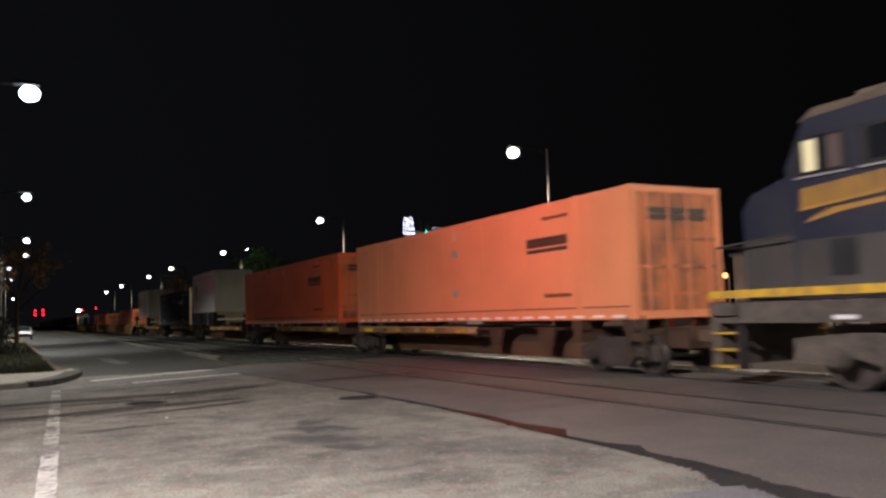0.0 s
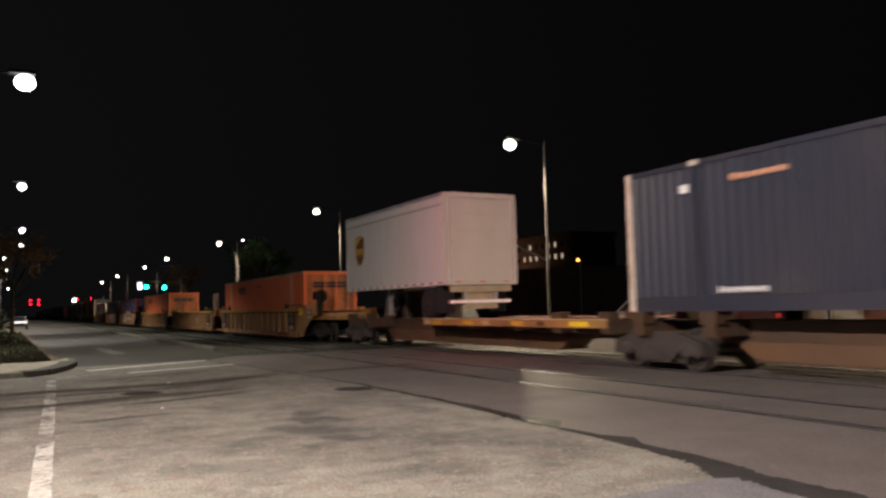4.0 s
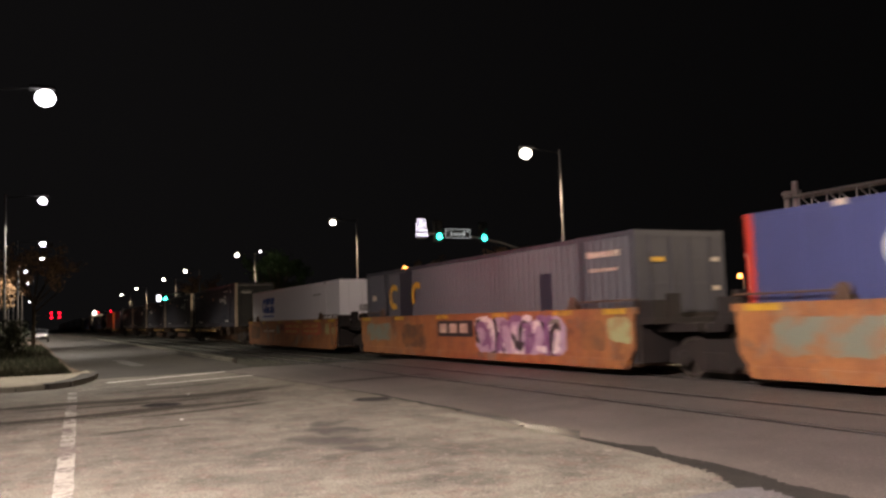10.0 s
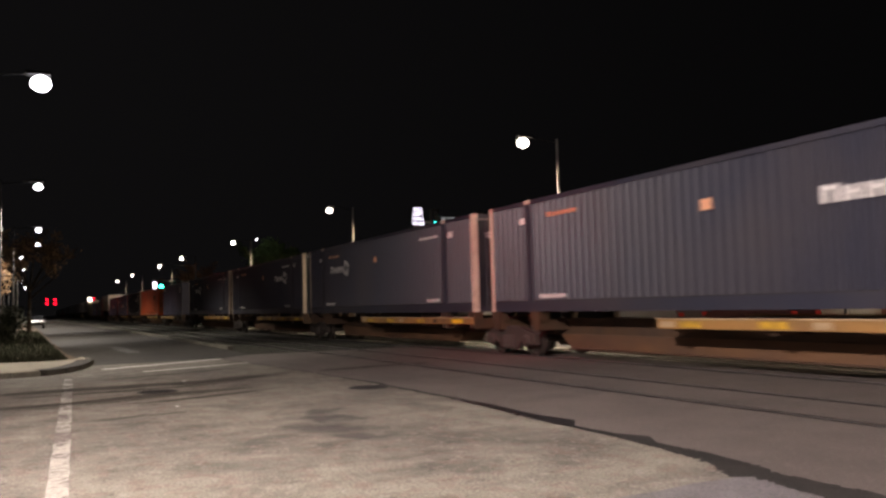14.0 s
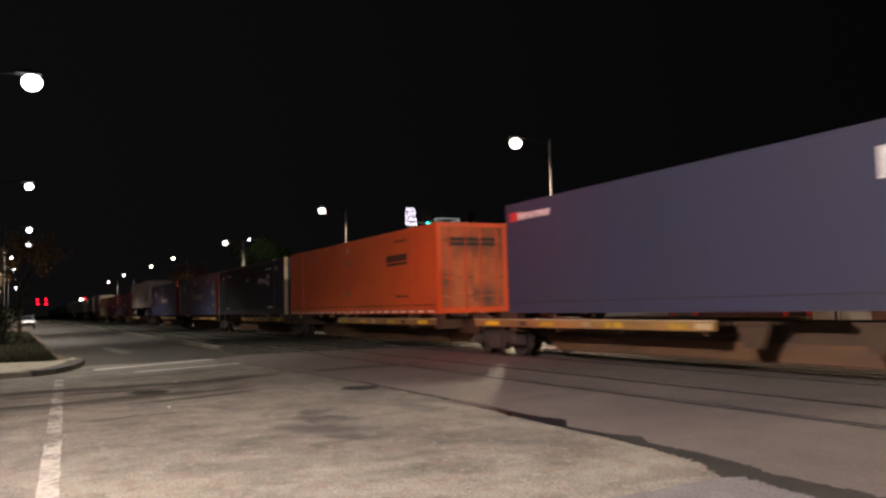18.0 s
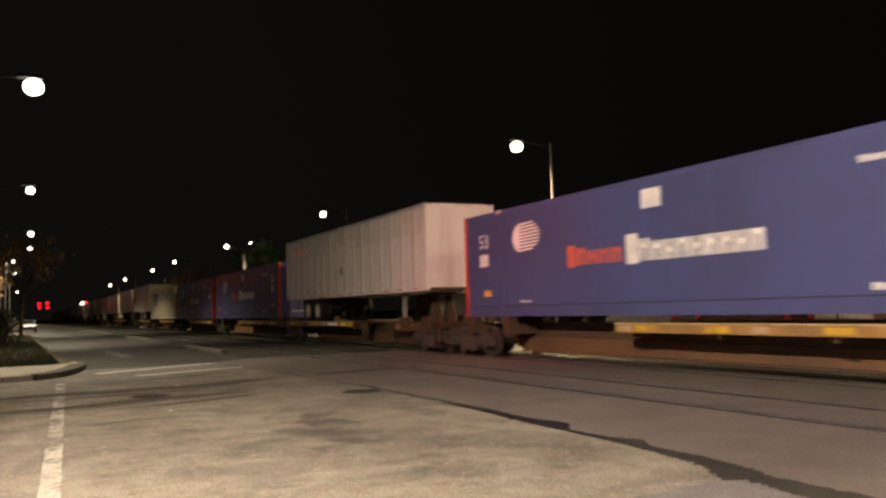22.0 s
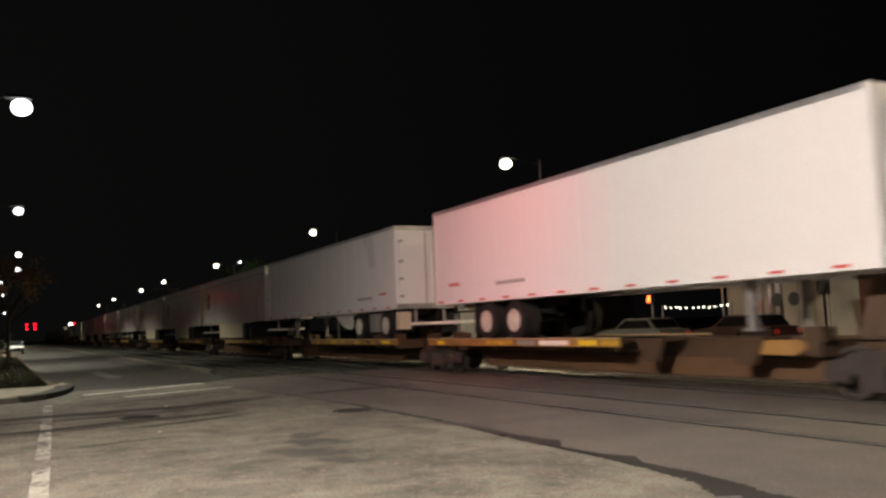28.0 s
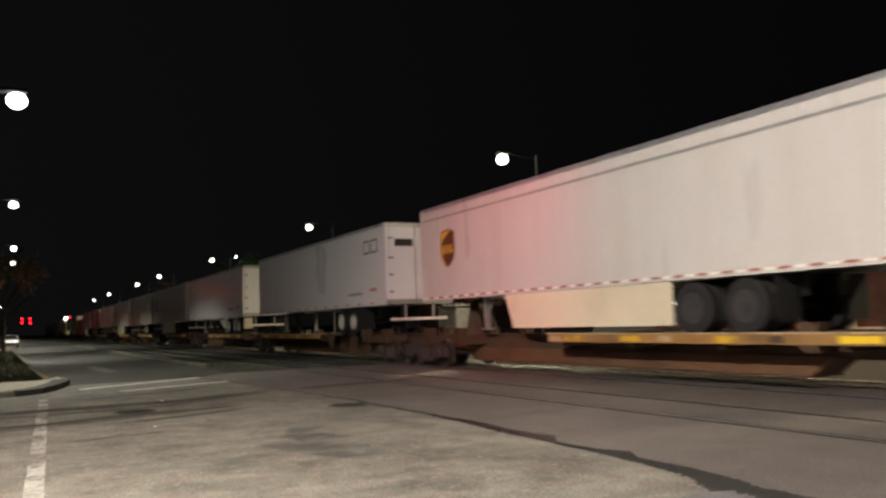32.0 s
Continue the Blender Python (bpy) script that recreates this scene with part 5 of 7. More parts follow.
def orange_box(wall, label, ribs=False, turned=False):
    t = container(16.15, wall, wall, ribs, label, cast=wall)
    a, up = (-4.5, 0.455) if turned else (4.0, 0.0)
    plate(t, "logo_panel", a, a + 1.75, 1.83 + up, 2.06 + up, MARK_BLACK, "dark lettered band")
    word(t, a + 0.05, a + 1.7, 1.87 + up, 2.03 + up, MARK_BROWN, 8, 3, lift=0.007)
    plate(t, "logo_bar", a, a + 1.75, 1.69 + up, 1.78 + up, MARK_BLACK)
    b = -0.45 if turned else 4.75
    word(t, b, b + 1.05, 2.42 if turned else 2.48, 2.5 if turned else 2.58, MARK_BROWN, 9, 4)
    word(t, b, b + 1.1, 0.56, 0.66, MARK_BROWN, 9, 5)
    plate(t, "decal", -0.15, 0.2, 1.92, 2.12, GALV)
    plate(t, "decal", -0.15, 0.2, 0.74, 0.92, GALV)
    if turned:
        plate(t, "rail_cover", -7.9, 7.9, CH - 0.09, CH - 0.01, EDGE_TAN, "scuffed pale top rail")
        for x, w in ((-6.75, 0.6), (5.9, 0.5)):
            plate(t, "pale_panel", x, x + w, 0.17, 2.78, PALE_PANEL, "pale patched panel")
    else:
        plate(t, "decal", -0.1, 0.2, 2.4, 2.68, PALE_PANEL)
    bm = bmesh.new()
    for k in range(22):
        bx(bm, -7.8 + k * 0.72, -7.8 + k * 0.72 + 0.42, FACE - 0.004, FACE, 0.04, 0.10)
    tagged(part("reflective_strip", bm, REFLECTIVE, t), "row of white reflective dashes", kind="stuff")
    front_bars(t, 8.02, -0.9, 0.9, (2.15, 2.3), MARK_BLACK, 0.12)
    return t


def navy_box(label, ax=2.8):
    t = container(16.15, NAVY, PALE_POST, True, label, cast=PALE_POST)
    word(t, ax, ax + 1.65, 1.72, 2.02, MARK_WHITE, 4, 1, "white lettering bars")
    bm = bmesh.new()
    for k in range(8):
        a0, a1 = 0.785 * k + 0.1, 0.785 * (k + 1) - 0.05
        r0, r1 = (0.16, 0.30) if k % 2 else (0.14, 0.36)
        prism(bm, [(ax + 2.0 + r * math.cos(a), 1.87 + r * math.sin(a)) for r, a in ((r0, a0), (r1, a0), (r1, a1), (r0, a1))], "y", FACE - 0.006, FACE)
    part("emblem", bm, MARK_WHITE, t, "white ring emblem")
    word(t, 4.3, 5.7, 2.4, 2.5, MARK_WHITE, 9, 2)
    plate(t, "decal", 6.4, 6.75, 2.32, 2.5, MARK_WHITE)
    plate(t, "decal", 0.1, 0.4, 1.92, 2.14, PALE_PANEL)
    word(t, 4.8, 5.75, 0.34, 0.46, MARK_WHITE, 7, 6)
    word(t, -5.6, -4.45, 0.34, 0.46, MARK_WHITE, 7, 7)
    word(t, -5.2, -3.9, 2.38, 2.5, PALE_PANEL, 6, 8)
    plate(t, "decal", -6.5, -6.25, 2.3, 2.46, MARK_WHITE)
    front_bars(t, 8.05, -0.9, -0.2, (2.2, 2.3), MARK_WHITE)
    front_bars(t, 8.05, 0.3, 1.0, (1.9, 2.05, 2.2, 1.4), MARK_WHITE)
    front_bars(t, 8.05, -1.2, 1.2, (2.72,), GALV, 0.04)
    return t


def blue_box(label, scrawled=False, rear_marks=True, red=None):
    t = container(16.15, BLUE, RED_POST, False, label, cast=PALE_POST)
    bm = bmesh.new()
    for k in range(9):
        z = 1.69 + k * 0.085
        hw = math.sqrt(max(0.02, 0.40 ** 2 - (z + 0.02 - 2.05) ** 2))
        prism(bm, [(-4.8 - hw * 1.45, z), (-4.8 + hw * 1.75, z + 0.03), (-4.8 + hw * 1.75, z + 0.075), (-4.8 - hw * 1.45, z + 0.05)], "y", FACE - 0.004, FACE)
    prism(bm, [(-4.95 + 0.44 * math.cos(a), 2.05 + 0.40 * math.sin(a)) for a in [1.75 + 0.3 * k for k in range(10)]], "y", FACE - 0.0045, FACE)
    tagged(part("emblem", bm, MARK_WHITE, t), "white striped globe emblem", kind="stuff")
    plate(t, "initial_block", -2.95, -2.62, 1.14, 1.66, red or LETTER_RED, "red block")
    word(t, -2.58, -0.9, 1.18, 1.58, red or LETTER_RED, 4, 6, "red lettering bars")
    plate(t, "initial_block", -0.80, -0.42, 1.10, 1.74, MARK_WHITE, "white block")
    word(t, -0.38, 2.98, 1.14, 1.62, MARK_WHITE, 9, 3, "white lettering bars")
    plate(t, "decal", -0.25, 0.34, 2.24, 2.64, MARK_WHITE)
    word(t, 4.8, 5.75, 2.34, 2.46, MARK_WHITE, 6, 3)
    for sx in (6.65, -7.2) if rear_marks else (6.65,):
        text_mesh("53", 0.56, MARK_WHITE, "size_number", t, pose(sx + 0.25, FACE - 0.001, 2.08, 90, 0, 0))
        plate(t, "decal", sx + 0.02, sx + 0.48, 1.40, 1.74, MARK_WHITE)
    plate(t, "decal", -7.0, -6.6, 0.55, 0.72, MARK_GOLD)
    plate(t, "decal", 6.7, 7.2, 0.6, 0.75, MARK_GOLD)
    word(t, 4.9, 5.35, 0.36, 0.48, MARK_WHITE, 4, 5)
    word(t, -5.1, -4.6, 0.36, 0.42, MARK_WHITE, 4, 5)
    if scrawled:
        bm = bmesh.new()
        for k in range(9):
            z, x = 0.30 + 0.17 * k, -6.62 + 0.05 * math.sin(2.3 * k)
            bx(bm, x - 0.17, x + 0.15 + 0.06 * math.sin(1.7 * k), FACE - 0.009, FACE, z, z + 0.165)
        for x, z, r in ((-6.95, 2.05, 0.30), (-6.7, 2.3, 0.26), (-6.95, 1.75, 0.2), (-6.55, 2.0, 0.2)):
            disc(bm, (x, FACE, z), "y", ((-0.010 - 0.002 * r, r), (0, r)), 10)
        part("scrawl", bm, MARK_WHITE, t, "white sprayed scrawl")
        plate(t, "decal", -1.85, -1.15, 2.22, 2.48, RED_POST, "dark red label")
    text_mesh("53", 0.5, MARK_WHITE, "size_number", t, pose(8.052, 0.55, 2.1, 90, 0, 90))
    front_bars(t, 8.05, 0.3, 0.8, (1.45, 1.55, 1.65), MARK_WHITE, 0.09)
    front_bars(t, 8.05, 0.3, 1.0, (1.2, 1.3), MARK_WHITE)
    return t


def logo_blocks(t, x, z, s, m):
    """A bold three-part railway emblem as plain shapes."""
    bm = bmesh.new()
    ring = [(x + s * 0.55 * math.cos(a), z + s * 0.5 + s * 0.5 * math.sin(a)) for a in [0.6283 * k for k in range(11)]]
    inner = [(x + s * 0.30 * math.cos(a), z + s * 0.5 + s * 0.26 * math.sin(a)) for a in [0.6283 * k for k in range(11)]]
    for i in range(10):
        prism(bm, [ring[i], ring[i + 1], inner[i + 1], inner[i]], "y", FACE - 0.005, FACE)
    for pts in ([(0.42, 1.0), (1.5, 1.0), (1.3, 0.56), (0.62, 0.56)], [(0.62, 0.44), (1.3, 0.44), (1.5, 0.0), (0.42, 0.0)],
                [(1.58, 1.0), (2.65, 1.0), (2.4, 0.56), (1.62, 0.56)], [(1.62, 0.44), (2.4, 0.44), (2.65, 0.0), (1.58, 0.0)]):
        prism(bm, [(x + s * a, z + s * b) for a, b in pts], "y", FACE - 0.006 - 0.0002 * pts[0][0], FACE)
    return part("emblem", bm, m, t, "bold emblem shapes")


def white_box(label, wall, emblem):
    t = container(16.15, wall, wall, False, label, cast=GALV)
    logo_blocks(t, -5.2, 1.64, 0.85, emblem)
    word(t, -5.5, -3.05, 1.42, 1.54, emblem, 12, 2)
    word(t, 4.3, 5.45, 2.3, 2.4, GALV, 6, 3)
    plate(t, "decal", 6.85, 7.15, 0.62, 0.8, GALV)
    front_bars(t, 8.05, -0.4, 0.5, (1.0, 1.5), GALV, 0.3)
    return t


def grey_box(label):
    t = container(16.15, GREYBLUE, GREYBLUE, True, label, cast=GREYBLUE)
    bm = bmesh.new()
    plate(t, "dark_panel", -4.85, -3.75, 0.3, 2.75, NAVY, "dark blue panel")
    plate(t, "dark_panel", 4.3, 4.85, 1.2, 2.15, NAVY)
    for cx, n in ((-5.35, 11), (-3.35, 8)):
        ring = [(cx + 0.46 * math.cos(a), 1.9 + 0.46 * math.sin(a)) for a in [0.8 + 0.45 * k for k in range(n)]]
        inner = [(cx + 0.25 * math.cos(a), 1.9 + 0.26 * math.sin(a)) for a in [0.8 + 0.45 * k for k in range(n)]]
        for i in range(n - 1):
            prism(bm, [ring[i], ring[i + 1], inner[i + 1], inner[i]], "y", FACE - 0.005, FACE)
    part("emblem", bm, MARK_GOLD, t, "yellow curved emblem shapes")
    word(t, 6.35, 7.6, 2.38, 2.54, PALE_POST, 7, 3)
    word(t, 6.45, 7.5, 2.05, 2.14, PALE_POST, 5, 4)
    plate(t, "decal", -7.5, -7.1, 1.82, 2.02, PALE_POST)
    front_bars(t, 8.05, -0.75, -0.15, (0.95, 1.02, 1.12), MARK_GOLD, 0.05)
    front_bars(t, 8.05, -0.9, -0.5, (2.2,), MARK_GOLD, 0.1)
    front_bars(t, 8.05, 0.85, 1.1, (1.55, 2.2), PALE_POST, 0.1)
    return t


def short_box(label):
    t = container(12.19, DEEP_BLUE, DEEP_BLUE, False, label, inner=False)
    plate(t, "decal", -5.9, -5.5, 2.42, 2.66, MARK_RED)
    word(t, -5.5, -4.0, 2.44, 2.64, MARK_WHITE, 6, 3)
    word(t, 4.7, 5.5, 2.0, 2.5, MARK_WHITE, 2, 6)
    front_bars(t, 6.05, 0.2, 0.9, (1.5, 1.65, 1.8, 1.95, 2.1), MARK_WHITE)
    return t


# ---------------------------------------------------------------- the train: road trailers
def trailer(length, wall, label, shield=False, rear=1, ribs=False, skirt=False, tape="white", box=2.88, spread=1.27, nose=None, set_back=3.9, rims=None, boxes=False):
    """A road trailer. z = 0 is the deck under its wheels, rear = 1 has its doors at +x."""
    t = thing("semi_trailer", label, "trailer", "trailers on the freight train")
    h, w, z0 = length / 2, 1.295, 1.05
    z1 = z0 + box
    make("body", lambda b: (bx(b, -h + 0.03, h - 0.03, -w + 0.02, w - 0.02, z0 + 0.10, z1 - 0.07), prism(b, [(-w + 0.03, z1 - 0.07), (w - 0.03, z1 - 0.07), (w - 0.25, z1 + 0.0), (-w + 0.25, z1 + 0.0)], "x", -h + 0.03, h - 0.03)), wall, t)
    for s in (-1, 1):
        sp = make("side_panel", lambda b: bx(b, -h + 0.05, h - 0.05, s * (w - 0.012) - 0.008, s * (w - 0.012) + 0.008, z0 + 0.14, z1 - 0.10), wall, t)
        step, hw, dp = (0.95, 0.07, 0.035) if ribs else (1.22, 0.012, 0.004)
        seam = None
        for x in [-h + step * k for k in range(1, int(length / step))]:
            if s < 0 and seam is None:
                seam = make("panel_rib" if ribs else "panel_seam", lambda b: bx(b, -hw, hw, -w - dp, -w + 0.002, z0 + 0.16, z1 - 0.11), RIB_TAN if ribs else wall, sp, at=(x, 0, 0))
            elif s < 0:
                again(seam, sp, (x, 0, 0))
        if ribs:
            make("upper_band", lambda b: bx(b, -h + 0.05, h - 0.05, s * (w + 0.004) - 0.006, s * (w + 0.004) + 0.006, z1 - 1.0, z1 - 0.11), GREYED_WHITE, t, "greyed upper band")
        make("top_rail", lambda b: bx(b, -h, h, s * (w - 0.02) - 0.025, s * (w - 0.02) + 0.025, z1 - 0.11, z1), ALUMINIUM, t, "metal top rail")
        make("bottom_rail", lambda b: bx(b, -h, h, s * (w - 0.02) - 0.03, s * (w - 0.02) + 0.03, z0, z0 + 0.15), wall, t)
    post = make("corner_post", lambda b: bx(b, -0.06, 0.06, -0.06, 0.06, z0, z1 - 0.02), wall, t, at=(h - 0.06, -w + 0.05, 0))
    for x, y in ((-h + 0.06, -w + 0.05), (h - 0.06, w - 0.05), (-h + 0.06, w - 0.05)):
        again(post, t, (x, y, 0))
    e = rear * h
    if length < 10:
        # short trailer: one rolling door in a pale frame, and a low beige step below it
        door = make("rear_door", lambda b: [bx(b, -0.015, 0.02, -1.10, 1.10, z0 + 0.18 + k * (box - 0.36) / 5, z0 + 0.175 + (k + 1) * (box - 0.36) / 5) for k in range(5)], DOOR_GREY, t, "greenish-grey rolling door", at=(e, 0, 0))
        box_part("door_header", (e - 0.04, e + 0.03, -w, w, z1 - 0.17, z1 - 0.02), DOOR_GREY, t)
        box_part("door_sill", (e - 0.05, e + 0.04, -w, w, z0, z0 + 0.17), DOOR_GREY, t)
        for y in (-w + 0.05, w - 0.05):
            box_part("door_post", (e, e + 0.035, y - 0.06, y + 0.06, z0 + 0.17, z1 - 0.17), DOOR_GREY, t)
        box_part("step_panel", (e - 0.12, e - 0.04, -1.1, 1.1, z0 - 0.22, z0 - 0.01), DULL_BEIGE, t, "dull beige panel under the door")
        box_part("hanging_panel", (e - 0.16, e - 0.13, -0.55, 0.65, 0.30, z0 - 0.22), DULL_BEIGE, t, "hanging pale panel")
        make("marker_lamp", lambda b: [bx(b, -0.01, 0.015, -0.09 + y, 0.09 + y, -0.02, 0.02) for y in (-0.85, 0.0, 0.85)], MARK_RED, t, "small red marker lamps", at=(e + 0.04, 0, z0 + 0.09))
    else:
        door = make("rear_door", lambda b: bx(b, -0.02, 0.02, -0.575, 0.575, z0 + 0.18, z1 - 0.16), wall, t, at=(e, -0.585, 0))
        d2 = again(door, t, (e, 0.585, 0))
        hinge = make("hinge", lambda b: [bx(b, -0.045, 0.045, -0.08, 0.08, z, z + 0.07) for z in (z0 + 0.4, z0 + 1.0, z0 + 1.6, z0 + 2.3)], GALV, door, at=(0, -0.52, 0))
        again(hinge, d2, (0, 0.52, 0))
        lk = make("lock_rod", lambda b: rod(b, (rear * 0.045, 0, z0 + 0.1), (rear * 0.045, 0, z1 - 0.1), 0.018, seg=6), GALV, door, at=(0, 0.42, 0))
        again(lk, d2, (0, -0.42, 0))
        box_part("door_header", (e - 0.04, e + 0.04, -w, w, z1 - 0.16, z1 - 0.02), ALUMINIUM, t)
        box_part("door_sill", (e - 0.05, e + 0.05, -w, w, z0, z0 + 0.17), ALUMINIUM, t)
    bump_bar = box_part("bumper", (e - rear * 0.12 - 0.05, e - rear * 0.12 + 0.05, -1.1, 1.1, 0.48, 0.58), REFLECTIVE, t, "striped rear bumper")
    for y in (-0.55, 0.55):
        box_part("bumper_bracket", (e - 0.15, e - 0.05, y - 0.05, y + 0.05, 0.58, z0), GALV, bump_bar)
    make("nose_panel", lambda b: bx(b, -e - 0.02, -e + 0.02, -w + 0.1, w - 0.1, z0 + 0.1, z1 - 0.1), wall, t)
    if nose:
        make("cooling_unit", lambda b: (bx(b, -e + (0 if rear < 0 else -0.45), -e + (0.45 if rear < 0 else 0), -0.85, 0.85, z0 + 0.75, z1 - 0.25), bx(b, -e + (0.4 if rear < 0 else -0.47), -e + (0.47 if rear < 0 else -0.4), -0.6, 0.6, z0 + 1.3, z1 - 0.6)), GALV, t, "grey cooling unit")
    # running gear
    bog = rear * (h - (set_back if length > 10 else 1.3))
    xs = (bog - spread / 2, bog + spread / 2) if length > 10 else (bog,)
    make("bogie", lambda b: (bx(b, min(xs) - 0.7, max(xs) + 0.7, -0.55, -0.4, 0.65, z0), bx(b, min(xs) - 0.7, max(xs) + 0.7, 0.4, 0.55, 0.65, z0), [rod(b, (x, -0.9, 0.5), (x, 0.9, 0.5), 0.07, seg=8) for x in xs], [bx(b, x - 0.3, x + 0.3, -0.5, 0.5, 0.85, z0) for x in xs]), BLACK_SHELL, t)
    wheel = None
    for x in xs:
        for s in (-1, 1):
            if wheel is None:
                wheel = make("wheel", lambda b: [disc(b, (0, o, 0), "y", ((-0.12, 0.29), (-0.125, 0.44), (-0.10, 0.5), (0.10, 0.5), (0.125, 0.44), (0.12, 0.29)), 24) for o in (0.0, 0.29)], RUBBER, t, "dual black tyres", at=(x, -1.14, 0.5))
                make("rim", lambda b: disc(b, (0, 0, 0), "y", ((-0.10, 0.30), (-0.135, 0.30), (-0.13, 0.26), (-0.122, 0.20), (-0.122, 0.13), (-0.16, 0.11), (-0.16, 0.02)), 20), rims or (RIM_WHITE if length > 10 else DARK_STEEL), wheel, "steel wheel rim")
            else:
                w2 = again(wheel, t, (x, s * 1.14, 0.5), 0 if s < 0 else 180)
                again(wheel.children[0], w2, (0, 0, 0))
    if boxes:
        box_part("tool_box", (bog - 0.32, bog + 0.22, -1.2, -0.75, 0.28, 0.95), GALV, t, "pale tool box")
        make("spare_fender", lambda b: prism(b, [(bog - 3.9, 0.95), (bog - 2.2, 0.95), (bog - 2.2, 0.45), (bog - 2.5, 0.40), (bog - 3.0, 0.48), (bog - 3.5, 0.70)], "y", -1.2, -1.12), WHITE, t, "pale curved fender")
        box_part("tool_box", (bog + 2.05, bog + 2.3, -1.2, -0.75, 0.35, 0.95), CREAM, t, "pale tool box")
    flap = make("mud_flap", lambda b: bx(b, -0.01, 0.01, -0.3, 0.3, 0.2, z0 - 0.02), RUBBER, t, at=(max(xs, key=abs) + rear * 0.66, -0.95, 0))
    again(flap, t, (max(xs, key=abs) + rear * 0.66, 0.95, 0))
    lg = -rear * (h - 3.0)
    leg = make("landing_leg", lambda b: (bx(b, -0.07, 0.07, -0.07, 0.07, 0.16, z0), bx(b, -0.13, 0.13, -0.13, 0.13, 0.12, 0.17), rod(b, (0, 0, 0.5), (0.45, 0, z0), 0.03, seg=6)), GALV, t, "grey landing leg", at=(lg, -0.75, 0))
    again(leg, t, (lg, 0.75, 0))
    if ribs:
        make("faded_lettering", lambda b: [bx(b, -7.2 + 0.21 * k, -7.05 + 0.21 * k, -w - 0.042, -w - 0.008, z1 - 0.86 + 0.05 * (k % 3), z1 - 0.52 - 0.05 * (k % 2)) for k in range(13)], MARK_PINK, t, "faded pink lettering as bars")
        make("decal", lambda b: disc(b, (0.0, -w - 0.012, z0 + 1.05), "y", ((0, 0.2), (-0.003, 0.2)), 16), SPRAY_GREY, t, "round grey decal")
    if skirt:
        a, b_ = -3.2, 2.95
        # cream instead of white: the orange light on the skirt is in its colour
        make("side_skirt", lambda b: prism(b, [(a, z0 - 0.01), (a + 0.35, 0.17), (b_, 0.17), (b_, z0 - 0.01)] if rear > 0 else [(a, z0 - 0.01), (a, 0.17), (b_ - 0.9, 0.17), (b_, z0 - 0.01)], "y", -w + 0.02, -w + 0.045), CREAM, t, "aerodynamic side skirt, warm light put into its cream colour")
    # reflective tape along the bottom rail
    bm, bm2 = bmesh.new(), bmesh.new()
    k = 0
    while -h + 0.2 + k * 0.62 < h - 0.4:
        x = -h + 0.2 + k * 0.62
        bx(bm if tape == "white" else bm2, x, x + 0.30, -w - 0.019, -w - 0.011, z0 + 0.05, z0 + 0.10)
        if tape == "white":
            bx(bm2, x + 0.30, x + 0.58, -w - 0.019, -w - 0.011, z0 + 0.05, z0 + 0.10)
        k += 1 if tape == "white" else 2
    if tape == "white":
        tagged(part("reflective_tape", bm, REFLECTIVE, t), "white dashes of reflective tape", kind="stuff")
    else:
        bm.free()
    tagged(part("reflective_tape", bm2, MARK_RED if tape != "white" else TAPE_RED, t), "red dashes of reflective tape", kind="stuff")
    if shield:
        sx, sz, sc = -rear * (h - (1.75 if length > 15 else 1.42)), z0 + 1.0, 1.0
        out = [(-0.42, 1.0), (-0.2, 1.08), (0, 1.1), (0.2, 1.08), (0.42, 1.0), (0.44, 0.45), (0.36, 0.2), (0.2, 0.05), (0, -0.05), (-0.2, 0.05), (-0.36, 0.2), (-0.44, 0.45)]
        y = -w - 0.006
        out = [(p * 1.0, q) for p, q in out]
        em = make("emblem", lambda b: prism(b, [(sx + sc * p, sz + sc * q) for p, q in out], "y", y - 0.004, y), MARK_BROWN, t, "brown and gold shield emblem")
        make("shield_cap", lambda b: prism(b, [(sx + sc * p, sz + sc * q) for p, q in ((-0.40, 0.66), (-0.39, 0.98), (-0.15, 1.05), (0.25, 1.05), (0.05, 0.97), (-0.2, 0.84))], "y", y - 0.007, y - 0.003), MARK_GOLD, em, "gold cap of the shield")
        make("shield_edge", lambda b: prism(b, [(sx + sc * p, sz + sc * q) for p, q in ((-0.41, 0.66), (-0.36, 0.62), (-0.36, 0.44), (-0.30, 0.24), (-0.12, 0.06), (-0.2, 0.08), (-0.34, 0.22), (-0.41, 0.45))], "y", y - 0.007, y - 0.003), MARK_GOLD, em, "gold edge of the shield")
        for p in (-0.2, 0.02, 0.24):
            box_part("shield_bar", (sx + sc * (p - 0.07), sx + sc * (p + 0.06), y - 0.007, y - 0.003, sz + sc * 0.36, sz + sc * 0.62), MARK_GOLD, em, "gold lettering bar")
        make("roof_stripe", lambda b: bx(b, -h + 0.1, h - 0.1, -w - 0.006, -w - 0.002, z1 - 0.41, z1 - 0.35), GALV, t)
    elif not ribs:
        make("lettering", lambda b: [bx(b, rear * (h - 3.6) + 0.16 * k, rear * (h - 3.6) + 0.16 * k + 0.11, -w - 0.007, -w - 0.003, z0 + 0.42, z0 + 0.52) for k in range(9)], GALV, t)
        make("lettering", lambda b: [bx(b, rear * (h - 1.2) - 0.3 + 0.13 * k, rear * (h - 1.2) - 0.21 + 0.13 * k, -w - 0.007, -w - 0.003, z0 + 0.52, z0 + 0.62) for k in range(5)], MARK_RED, t)
    return t


